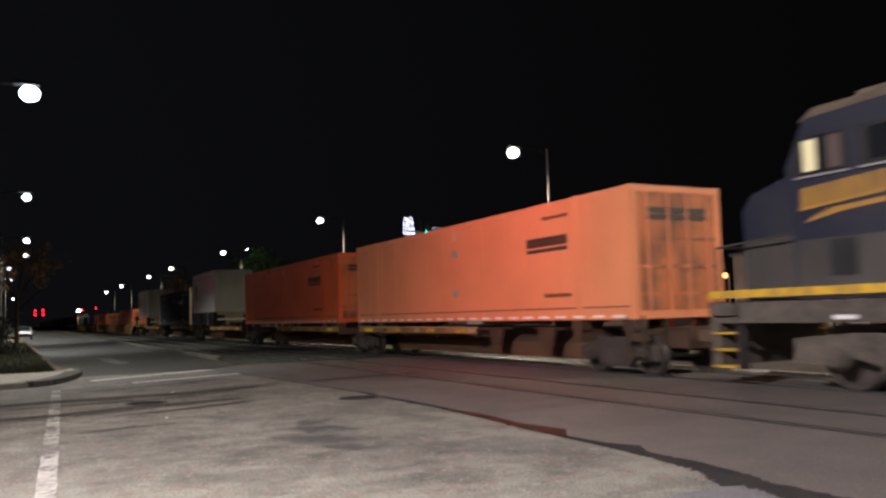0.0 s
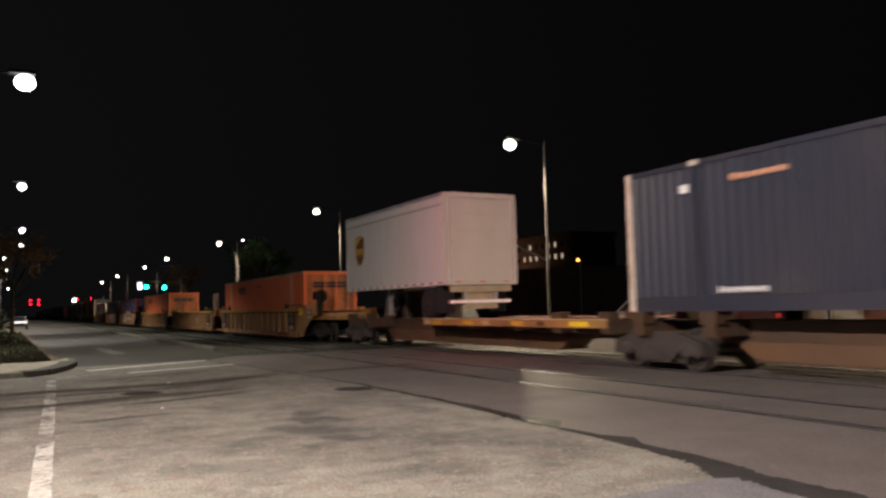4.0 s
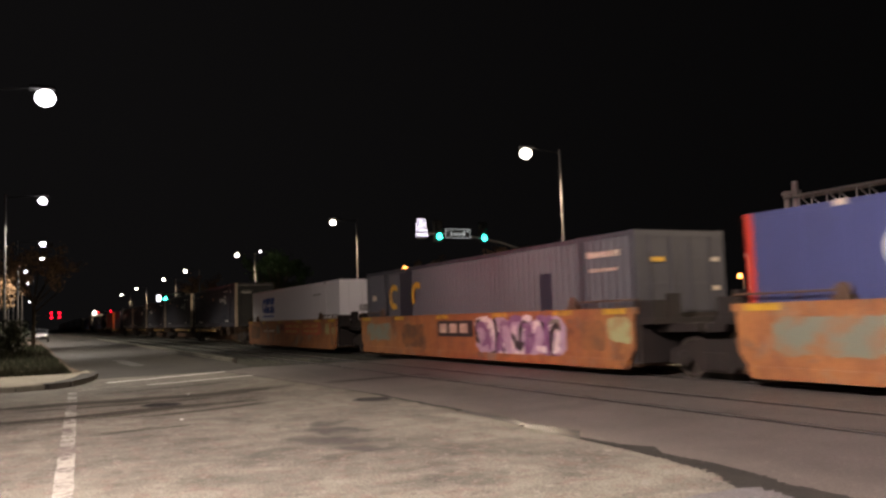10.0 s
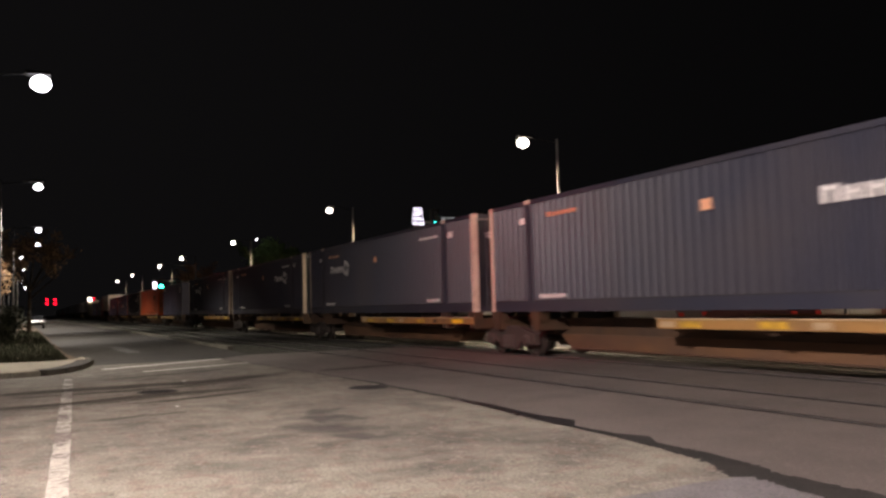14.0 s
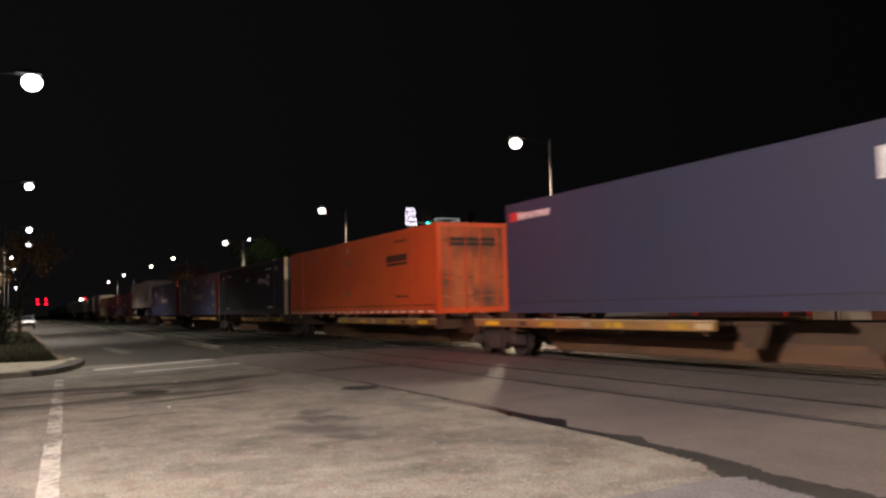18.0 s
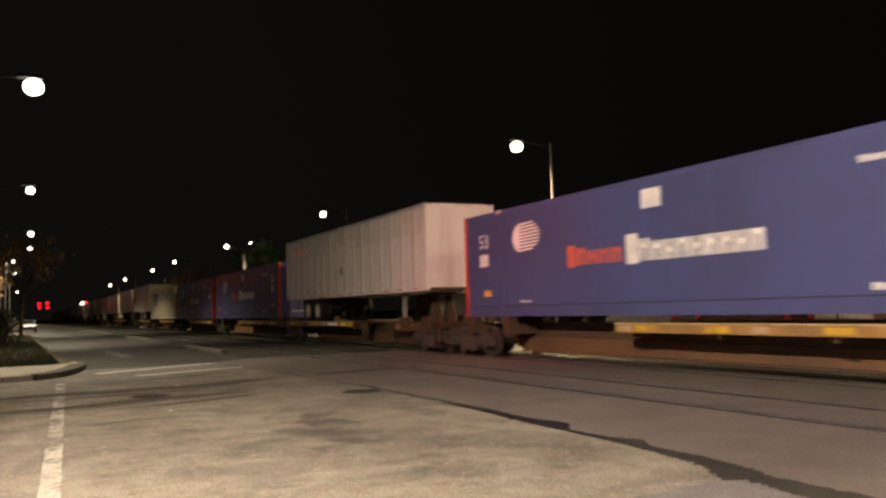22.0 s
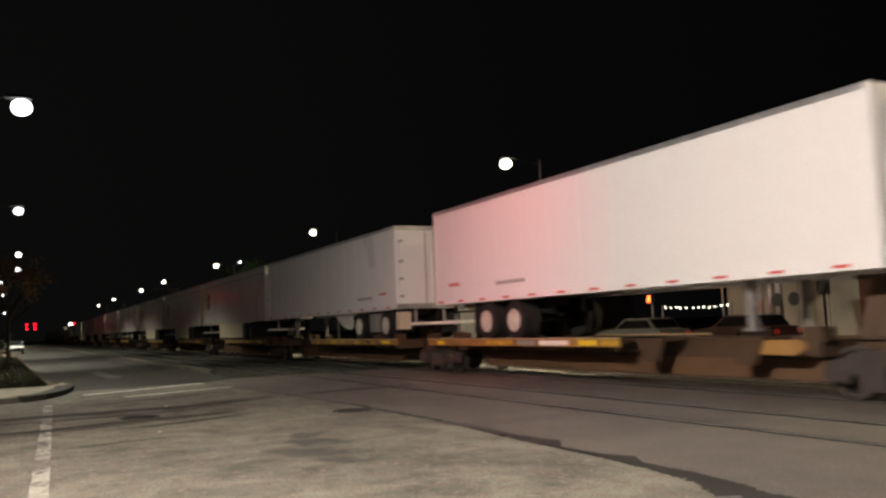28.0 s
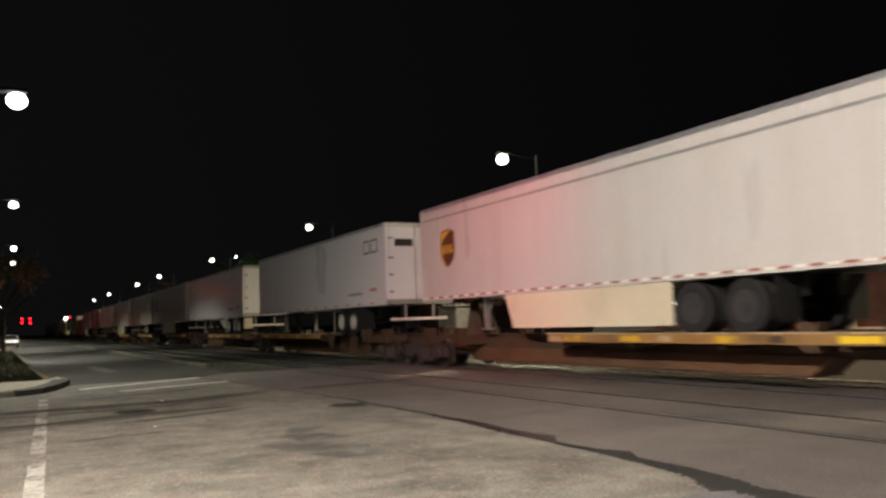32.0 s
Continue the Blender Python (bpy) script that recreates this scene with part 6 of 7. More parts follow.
# ---------------------------------------------------------------- the train: locomotive
def locomotive():
    """Wide-cab diesel coupled nose first to the cars behind it; x = 0 is the coupler at its nose end."""
    t = thing("locomotive", "dark blue and grey diesel locomotive with yellow trim, cab lit inside", "locomotive")
    make("frame", lambda b: (bx(b, 0.5, 21.6, -1.5, 1.5, 1.12, 1.48), bx(b, 0.45, 0.62, -1.45, 1.45, 0.35, 1.5), bx(b, 21.5, 21.7, -1.45, 1.45, 0.35, 1.5), bx(b, -0.1, 0.6, -0.14, 0.14, 0.75, 1.02), bx(b, 21.6, 22.2, -0.14, 0.14, 0.75, 1.02)), LOCO_DUST, t)
    for s in (-1, 1):
        make("sill_stripe", lambda b: bx(b, 0.5, 21.6, s * 1.565 - 0.01, s * 1.565 + 0.01, 1.56, 1.70), YELLOW, t, "yellow sill stripe")
    make("nose", lambda b: prism(b, [(1.05, 1.5), (1.05, 3.15), (1.25, 3.4), (2.55, 3.75), (2.6, 1.5)], "y", -1.15, 1.15), LOCO_BLUE, t)
    make("cab", lambda b: prism(b, [(2.45, 1.5), (2.35, 3.7), (2.75, 4.42), (5.3, 4.5), (5.3, 1.5)], "y", -1.54, 1.54), LOCO_BLUE, t)
    make("cab_roof", lambda b: (prism(b, [(-1.5, 4.4), (1.5, 4.4), (1.15, 4.68), (-1.15, 4.68)], "x", 2.62, 5.3), bx(b, 3.2, 4.6, -0.8, 0.8, 4.66, 4.85)), LOCO_DUSTY_ROOF, t, "dusty tan cab roof")
    box_part("lower_panel", (2.5, 5.3, -1.555, -1.535, 1.66, 2.45), LOCO_GREY, t, "grey lower panel")
    box_part("nose_panel", (1.04, 2.5, -1.165, -1.145, 1.66, 2.6), LOCO_GREY, t, "grey lower nose panel")
    make("cab_door", lambda b: bx(b, 3.1, 3.57, -1.57, -1.55, 1.85, 2.42), BLACK_SHELL, t, "dark louvred panel")
    for x0, x1, m, lb in ((2.70, 2.96, LIT_CAB, "lit yellowish cab window"), (3.16, 3.40, DIM_CAB, "dim brownish cab window"), (3.85, 4.3, GLASS_DARK, "dark cab window")):
        w = box_part("cab_window", (x0, x1, -1.552, -1.544, 3.55, 4.06), m, t, lb)
        make("window_frame", lambda b: (bx(b, x0 - 0.05, x1 + 0.05, -1.565, -1.54, 3.5, 3.55), bx(b, x0 - 0.05, x1 + 0.05, -1.565, -1.54, 4.06, 4.11), bx(b, x0 - 0.14, x0, -1.565, -1.54, 3.5, 4.11), bx(b, x1, x1 + 0.12, -1.565, -1.54, 3.5, 4.11)), BLACK_SHELL, w)
        make("drip_rail", lambda b: bx(b, x0 - 0.16, x1 + 0.14, -1.6, -1.55, 3.45, 3.48), GALV, w)
    for y in (-0.75, 0.75):
        make("windshield", lambda b: prism(b, [(2.40, 3.78), (2.70, 4.30), (2.68, 4.31), (2.38, 3.79)], "y", y - 0.5, y + 0.5), GLASS_DARK, t)
    make("emblem", lambda b: ([prism(b, [(2.62 + 0.19 * k, 3.00 + 0.012 * k), (2.76 + 0.19 * k, 3.01 + 0.012 * k), (2.79 + 0.19 * k, 3.30 + 0.012 * k), (2.65 + 0.19 * k, 3.29 + 0.012 * k)], "y", -1.566, -1.55) for k in range(9)], prism(b, [(2.6, 2.93), (4.3, 3.06), (4.32, 3.12), (2.6, 2.99)], "y", -1.562, -1.55), prism(b, [(2.66, 2.72), (3.1, 2.80), (3.3, 2.84), (4.3, 2.92), (4.3, 2.99), (3.2, 2.92), (2.85, 2.82)], "y", -1.562, -1.55)), LOCO_GOLD, t, "slanted gold emblem shapes")
    make("hood", lambda b: (prism(b, [(-0.95, 1.5), (-0.95, 4.0), (-0.7, 4.35), (0.7, 4.35), (0.95, 4.0), (0.95, 1.5)], "x", 5.3, 15.2), prism(b, [(-1.4, 3.2), (-1.45, 4.2), (-1.1, 4.5), (1.1, 4.5), (1.45, 4.2), (1.4, 3.2), (0.95, 2.9), (0.95, 1.5), (-0.95, 1.5), (-0.95, 2.9)], "x", 15.2, 20.9)), LOCO_BLUE, t)
    d = None
    for k in range(9):
        x = 5.9 + k
        if d is None:
            d = make("hood_door", lambda b: bx(b, -0.42, 0.42, -0.02, 0.0, 1.7, 3.8), LOCO_BLUE, t, at=(x, -0.952, 0))
        else:
            again(d, t, (x, -0.952, 0))
    make("radiator_grille", lambda b: [bx(b, 15.5 + 0.3 * k, 15.7 + 0.3 * k, -1.5, -1.43, 3.35, 4.1) for k in range(17)], DARK_TRIM, t)
    make("handrail", lambda b: (rod(b, (5.3, -1.45, 2.55), (20.9, -1.45, 2.55), 0.02, seg=6), [rod(b, (x, -1.45, 1.5), (x, -1.45, 2.55), 0.018, seg=6) for x in (5.4, 8, 10.5, 13, 15.5, 18, 20.8)]), GALV, t)
    make("nose_rail", lambda b: (rod(b, (0.6, -1.4, 1.5), (0.6, -1.4, 2.5), 0.02, seg=6), rod(b, (0.6, -1.4, 2.5), (2.4, -1.45, 2.6), 0.02, seg=6), rod(b, (0.6, -1.4, 2.5), (0.6, -0.4, 2.5), 0.02, seg=6)), LOCO_GREY, t)
    for x in (0.75, 21.0):
        for s in (-1, 1):
            make("steps", lambda b: ([bx(b, x - 0.28, x + 0.32, s * 1.38 - 0.12, s * 1.38 + 0.12, z, z + 0.035) for z in (0.32, 0.62, 0.92, 1.22)],), YELLOW, t, "yellow-edged steps")
            make("step_side", lambda b: (bx(b, x - 0.31, x - 0.28, s * 1.38 - 0.12, s * 1.38 + 0.12, 0.3, 1.5),), LOCO_DUST, t)
            box_part("step_side", (x + 0.32, x + 0.35, s * 1.38 - 0.12, s * 1.38 + 0.12, 0.3, 1.5), LOCO_GREY, t)
    box_part("step_light", (3.05, 3.45, -1.53, -1.505, 1.17, 1.24), MARK_WHITE, t, "small white sill lamp")
    make("fuel_tank", lambda b: prism(b, [(-1.4, 0.45), (-1.45, 1.1), (1.45, 1.1), (1.4, 0.45), (1.1, 0.2), (-1.1, 0.2)], "x", 8.4, 13.6), LOCO_GREY, t)
    for cx in (4.7, 17.3):
        k = make("truck", lambda b: (bx(b, -2.1, 2.1, -1.0, 1.0, 0.7, 1.05),), LOCO_DUST, t, "dusty grey six-wheel truck", at=(cx, 0, 0))
        pts = [(-2.7, 0.45), (-2.65, 0.85), (-1.6, 0.95), (1.6, 0.95), (2.65, 0.85), (2.7, 0.45), (2.2, 0.42), (1.6, 0.55), (1.0, 0.42), (0.4, 0.42), (-0.4, 0.42), (-1.0, 0.42), (-1.6, 0.55), (-2.2, 0.42)]
        sf = make("side_frame", lambda b: (prism(b, pts, "y", -0.09, 0.09), [disc(b, (dx, 0, 0.53), "y", ((-0.18, 0.14), (-0.09, 0.2), (0.05, 0.2)), 12) for dx in (-1.85, 0, 1.85)], [rod(b, (dx, -0.15, 0.35), (dx, -0.15, 0.75), 0.09, seg=8) for dx in (-0.95, 0.95)]), LOCO_DUST, k, at=(0, -1.12, 0))
        again(sf, k, (0, 1.12, 0), 180)
        w = None
        for dx in (-1.85, 0, 1.85):
            for s in (-1, 1):
                if w is None:
                    w = make("wheel", lambda b: disc(b, (0, 0, 0), "y", ((-0.07, 0.1), (-0.02, 0.42), (-0.07, 0.45), (-0.07, 0.53), (0.05, 0.53), (0.06, 0.555), (0.075, 0.2)), 24), WHEEL_STEEL, k, at=(dx, s * 0.76, 0.53))
                else:
                    again(w, k, (dx, s * 0.76, 0.53), 0 if s < 0 else 180)
    return t


# ---------------------------------------------------------------- the consist
# load, front end and rear end along the track at the start of the clip
CONSIST = [
    [("faded", -13.40, -29.55), ("orange_ribbed", -31.70, -47.85), ("pup", -56.50, -64.90), ("navy", -66.30, -82.45), ("pup", -90.90, -99.30)],
    [("well_orange", -104.90, -121.05), ("well_empty", -124.1, -140.25), ("well_orange", -143.55, -159.70)],
    [("well_blue", -167.10, -183.25), ("well_grey", -186.35, -202.50), ("well_white", -205.85, -222.00)],
    [("navy", -227.10, -243.25), ("navy", -245.30, -261.45), ("navy_turned", -262.45, -278.60), ("navy", -279.70, -295.85), ("navy_turned", -296.75, -312.90)],
    [("short", -317.00, -329.19), ("orange_ribbed", -333.40, -349.55), ("navy", -350.60, -366.75), ("blue_tagged", -367.42, -383.57), ("blue", -384.50, -400.65)],
    [("ribbed_trailer", -403.30, -419.45), ("blue_bare", -421.00, -437.15), ("blue", -438.15, -454.30), ("cream", -455.20, -471.35), ("shield48", -472.90, -487.60)],
    [("cooled", -490.80, -505.50), ("plain", -508.45, -524.40), ("shield53", -525.20, -541.20), ("shield53", -542.15, -558.15), ("shield53", -559.20, -575.15)],
    [("placarded", -578.00, -594.50), ("plain", -598.00, -614.00), ("shield53", -615.2, -631.2), ("dull", -632.3, -648.3), ("shield53", -649.4, -665.4)],
    [("plain", -668.2, -684.2), ("dull", -685.4, -701.4), ("shield53", -702.5, -718.5), ("orange_ribbed", -719.6, -735.75), ("dull", -736.8, -752.8)],
    [("dull", -755.6, -771.6), ("cream", -772.6, -788.75), ("plain", -789.9, -805.9), ("dull", -807.0, -823.0), ("orange_ribbed", -824.1, -840.25)],
    [("plain", -843.0, -859.0), ("dull", -860.1, -876.1), ("dull", -877.2, -893.2), ("plain", -894.4, -910.4), ("dull", -911.5, -927.5)],
]
SAG = (0.02, 0, 0, 0.035, 0.06, 0.06, 0.03)     # by cut of cars
SHIELD = "white road trailer with a gold and brown shield on its side"
BUILD = {
    "faded": lambda: orange_box(FADED, "faded orange shipping container with a dark lettered band"),
    "orange_ribbed": lambda: orange_box(ORANGE, "bright orange shipping container with a dark lettered band", True),
    "well_orange": lambda: orange_box(PALE_ORANGE, "orange shipping container sunk in a tan well car", False, True),
    "navy": lambda: navy_box("dark blue corrugated container with pale corner posts and white emblem"),
    "navy_turned": lambda: navy_box("dark blue corrugated container with its white emblem near the rear", -5.0),
    "blue": lambda: blue_box("bright blue container with red corner posts and a white globe"),
    "blue_tagged": lambda: blue_box("bright blue container with red posts and a white scrawl", True, False),
    "blue_bare": lambda: blue_box("bright blue container with red posts and a bare rear end", False, False),
    "well_blue": lambda: blue_box("bright blue container with red corner posts in a rusty well car", False, False, DULL_RED),
    "well_grey": lambda: grey_box("grey-blue corrugated container with yellow curved emblem shapes"),
    "well_white": lambda: white_box("white container with a large blue emblem in a rusty well car", BRIGHT_WHITE, MARK_BLUE),
    "cream": lambda: white_box("cream container with a small dark blue emblem", CREAM, DEEP_BLUE),
    "short": lambda: short_box("short dark blue container with a small red label"),
    "pup": lambda: trailer(8.4, WHITE, "short white road trailer with a gold and brown shield", True, 1),
    "ribbed_trailer": lambda: trailer(16.15, RIBBED_WHITE, "streaked white ribbed road trailer with red tape dashes", False, -1, True, False, "red", spread=1.4, set_back=4.05),
    "shield48": lambda: trailer(14.7, WHITE, SHIELD, True, 1),
    "shield53": lambda: trailer(16.0, WHITE, "long white road trailer with a shield and side skirts", True, 1, False, True, rims=DARK_TRIM),
    "cooled": lambda: trailer(14.7, BRIGHT_WHITE, "white refrigerated road trailer with a grey cooling unit", False, -1, tape="red", nose=True, spread=1.4, set_back=3.65),
    "plain": lambda: trailer(15.95, BRIGHT_WHITE, "plain white road trailer with red tape dashes", False, 1, False, False, "red", spread=2.5, set_back=2.35, boxes=True),
    "placarded": lambda: placards(trailer(16.5, BRIGHT_WHITE, "white road trailer with dark outlined notice plates", False, 1, False, False, "red"), 8.25),
    "dull": lambda: trailer(16.0, DULL_WHITE, "dull grey-white road trailer riding on a rail car", False, 1, False, False, "red"),
}
TRAILERS = ("placarded", "pup", "ribbed_trailer", "shield48", "shield53", "cooled", "plain", "dull")
MOVERS = []     # (thing, x at the start, height)
SEEN = {}


def one_of(key, build):
    if key in SEEN:
        return copy_thing(SEEN[key], Matrix())
    SEEN[key] = build()
    return SEEN[key]


MOVERS.append((locomotive(), -11.55, RAIL))
flat = [l for cut in CONSIST for l in cut]
for cut in CONSIST:
    for k, (kind, front, rear) in enumerate(cut):
        mid = (front + rear) / 2
        i = flat.index((kind, front, rear))
        prev_rear = flat[i - 1][2] if i else -12.0
        next_front = flat[i + 1][1] if i + 1 < len(flat) else rear - 1.2
        fore, back = (prev_rear + front) / 2, (rear + next_front) / 2
        if i + 1 < len(flat) and flat[i + 1][0] == "pup":
            back = rear - 0.55
        if kind == "pup":
            # the short trailer stands at the rear of its unit
            load_x, mid, fore, back = mid, mid + 3.9, prev_rear - 0.6, rear - 0.6
        else:
            load_x = mid
        if kind.startswith("well"):
            tan = cut[0][0] == "well_orange"
            fore, back = mid + (11.6 if k == 0 else 9.75), mid - 9.75
            car = one_of(("well", kind, k == 0), lambda: well_car(WELL_TAN if tan else WELL_RUST, -9.75, fore - mid, k == 0, kind == "well_empty",
                         "tan weathered well car with ribbed sides and yellow reflectors" if tan else "rust-red well car with ribbed sides covered in spray paint"))
            if kind == "well_empty":
                for i in range(5):
                    sprayed(car, 0.93 + 0.29 * i, 1.12 + 0.29 * i, 0.80 + 0.05 * (i % 2), 1.10, FAINT_RED, 21 + i, "faint red sprayed stroke", y=-1.615)
                sprayed(car, 0.9, 2.35, 1.0, 1.11, FAINT_RED, 27, "faint red sprayed stroke", y=-1.617)
                sprayed(car, 3.19, 3.9, 0.62, 0.98, EDGE_TAN, 23, "pale faded patch", y=-1.615)
            if not tan:
                if kind == "well_blue":
                    sprayed(car, -2.6, 0.8, 0.34, 1.32, SPRAY_PALE, 2, "pale grey sprayed field")
                    for x, z in ((-1.6, 1.02), (-0.4, 1.02), (-1.75, 0.74), (-0.5, 0.72)):
                        box_part("spray_paint", (x, x + 0.6, -1.53, -1.524, z, z + 0.09), DARK_TRIM, car, "black sprayed bar")
                    sprayed(car, 1.0, 2.05, 0.40, 1.25, STAIN_BROWN, 4, "dark rust stain")
                    sprayed(car, -7.4, -4.6, 0.55, 1.25, SPRAY_TEAL, 6, "dull grey-green sprayed field")
                    sprayed(car, -4.1, -2.9, 0.40, 1.3, STAIN_BROWN, 9, "dark rust stain")
                    sprayed(car, 4.9, 5.9, 0.42, 1.28, STAIN_BROWN, 7, "dark rust stain")
                    sprayed(car, 6.1, 7.4, 0.55, 1.28, SPRAY_PALE, 8, "pale grey sprayed field")
                    for a, b in ((2.1, 3.1), (3.24, 4.8)):
                        side_plate(car, a, b, 0.76, 0.97, PALE_POST, "pale stencilled plate")
                elif kind == "well_grey":
                    sprayed(car, 1.2, 5.7, 0.30, 1.33, SPRAY_LILAC, 3, "pale lilac sprayed field")
                    tags(car, (SPRAY_VIOLET, MARK_WHITE, DARK_TRIM, SPRAY_VIOLET), 8, 1.3, 5.5, 0.34, 1.30, n=7, y=-1.528)
                    tags(car, (MARK_WHITE,), 14, 1.2, 5.6, 0.34, 1.30, n=4, y=-1.534)
                    sprayed(car, 4.8, 5.5, 0.95, 1.28, SPRAY_TEAL, 5, "pale grey-green sprayed field", 0.012)
                    sprayed(car, -7.6, -5.2, 0.6, 1.25, SPRAY_TEAL, 11, "dull grey-green sprayed field")
                    sprayed(car, -4.2, -2.4, 0.4, 1.2, STAIN_BROWN, 12, "dark rust stain")
                    sprayed(car, 6.3, 7.2, 0.5, 1.25, SPRAY_BROWN, 13, "brown stain")
                    sprayed(car, 7.3, 8.1, 0.7, 1.28, SPRAY_GREEN, 15, "pale green sprayed field")
                    side_plate(car, -1.3, 1.0, 0.80, 1.28, DARK_TRIM, "dark plate")
                    word_bars(car, -1.15, 0.9, 0.86, 1.22, 3)
                else:
                    sprayed(car, -0.1, 2.6, 0.76, 1.34, SPRAY_RED, 2, "faded red sprayed field")
                    sprayed(car, 3.0, 6.1, 0.74, 1.34, SPRAY_RED, 5, "faded red sprayed field")
                    for i in range(14):
                        for z in (0.83, 1.08):
                            x = 0.15 + 0.4 * i + 0.07 * wobble(i, z * 9, 3.1)
                            if not 2.4 < x < 3.1 and wobble(i, z * 5, 2.7) > -0.55:
                                sprayed(car, x, x + 0.27, z, z + 0.17, SPRAY_YELLOW, i, "dull yellow sprayed block", 0.006)
                    sprayed(car, -1.0, -0.2, 0.95, 1.28, STAIN_RED, 17, "dark red stain", 0.004)
                    sprayed(car, 6.7, 7.2, 0.75, 1.26, SPRAY_GREEN, 7, "pale green sprayed field")
                    sprayed(car, 7.6, 8.1, 0.8, 1.1, SPRAY_GREEN, 8, "pale green sprayed field")
                    sprayed(car, -1.75, -1.05, 0.75, 1.25, SPRAY_TEAL, 9, "dull grey-green sprayed field")
                    sprayed(car, -7.6, -5.4, 0.45, 1.2, STAIN_BROWN, 10, "dark rust stain")
                    for a, b in ((-4.5, -3.4), (-3.3, -1.9)):
                        sp = side_plate(car, a, b, 0.83, 1.03, SPRAY_BROWN, "brown plate with pale lettering bars")
                        make("lettering", lambda q: [bx(q, x, x + 0.10, -1.551, -1.545, 0.88, 0.98) for x in [a + 0.06 + 0.14 * k for k in range(int((b - a - 0.1) / 0.14))]], PALE_POST, sp)
            MOVERS.append((car, mid, RAIL))
            if kind != "well_empty":
                MOVERS.append((one_of(kind, BUILD[kind]), load_x, RAIL + (0.19 if kind == "well_blue" else 0.27)))
        else:
            hitch = 0
            if kind in TRAILERS:
                flip = kind in ("ribbed_trailer", "cooled")
                hitch = (6.6 if flip else -6.6) if kind != "pup" else -6.3
            drop = SAG[min(CONSIST.index(cut), 6)]
            key = ("spine", round(back - mid, 1), round(fore - mid, 1), hitch, k == 0, drop, kind == "blue_bare")
            car = one_of(key, lambda: spine_car(round(back - mid, 2), round(fore - mid, 2), hitch, k == 0, drop, kind == "blue_bare"))
            MOVERS.append((car, mid, RAIL))
            MOVERS.append((one_of(kind, BUILD[kind]), load_x, RAIL + (1.035 if kind in TRAILERS else 1.225) - drop))


# ---------------------------------------------------------------- behind the tracks
def signal_head(parent, at, facing, lit, which, shell=True):
    """A three-lens traffic signal; facing 'x' looks along +x, 'y' along -y."""
    x, y, z = at
    h = make("signal_head", lambda b: (bx(b, x - 0.12, x + 0.12, y - 0.18, y + 0.18, z - 0.55, z + 0.55), bx(b, x - 0.14, x - 0.12, y - 0.32, y + 0.32, z - 0.68, z + 0.68)) if facing == "x" else (bx(b, x - 0.18, x + 0.18, y - 0.12, y + 0.12, z - 0.55, z + 0.55), bx(b, x - 0.3, x + 0.3, y + 0.10, y + 0.12, z - 0.66, z + 0.66)), BLACK_SHELL, parent, "black signal housing")
    glare = 0.27 if lit == LIT_GREEN_FAR else 0.21
    for k, dz in enumerate((0.36, 0.0, -0.36)):
        on = k == which
        make("signal_lens", lambda b: disc(b, (x + 0.12, y, z + dz) if facing == "x" else (x, y - 0.12, z + dz), facing if facing == "x" else "y", ((0.0, 0.15 if not on else glare), (0.03 if facing == "x" else -0.03, 0.14 if not on else glare - 0.01)), 18), lit if on else BLACK_SHELL, h, "glowing signal lens" if on else "")
        make("visor", lambda b: prism(b, [(dy * 1.0, z + dz + dzz) for dy, dzz in ((y - 0.17, 0.0), (y - 0.13, 0.13), (y, 0.18), (y + 0.13, 0.13), (y + 0.17, 0.0), (y + 0.16, 0.0), (y + 0.12, 0.12), (y, 0.165), (y - 0.12, 0.12), (y - 0.16, 0.0))], "x", x + 0.12, x + 0.32) if facing == "x" else bx(b, x - 0.17, x + 0.17, y - 0.3, y - 0.12, z + dz + 0.15, z + dz + 0.17), BLACK_SHELL, h)
    return h


# mast arm with signals, the lit turn-ban sign and the street-name plate
m = thing("traffic_signal_mast", "dark mast arm carrying two green traffic signals over the street", "traffic signal")
make("mast_pole", lambda b: rod(b, (-45, 31.4, 0), (-45, 31.4, 5.2), 0.14, 0.11, 10), BLACK_SHELL, m)
pts = [(31.4, 4.3), (30.67, 4.6), (29.2, 5.2), (27.6, 5.75), (26.3, 6.1), (24.5, 6.4), (22.5, 6.55), (20.5, 6.6)]
make("mast_arm", lambda b: [rod(b, (-45, a[0], a[1]), (-45, c[0], c[1]), 0.09 - 0.006 * i, 0.084 - 0.006 * i, 8) for i, (a, c) in enumerate(zip(pts, pts[1:]))], GALV, m)
signal_head(m, (-44.85, 21.97, 6.75), "x", LIT_GREEN, 2)
signal_head(m, (-44.85, 25.15, 6.70), "x", LIT_GREEN, 2)
plate_ob = make("name_plate", lambda b: bx(b, -44.86, -44.82, 22.42, 24.18, 6.30, 6.86), BLACK_SHELL, m, "dark street-name plate with white edge")
make("plate_edge", lambda b: (bx(b, -44.83, -44.81, 22.42, 24.18, 6.84, 6.865), bx(b, -44.83, -44.81, 22.42, 24.18, 6.295, 6.32), bx(b, -44.83, -44.81, 22.42, 22.445, 6.32, 6.84), bx(b, -44.83, -44.81, 24.155, 24.18, 6.32, 6.84)), LIT_PLATE, plate_ob)
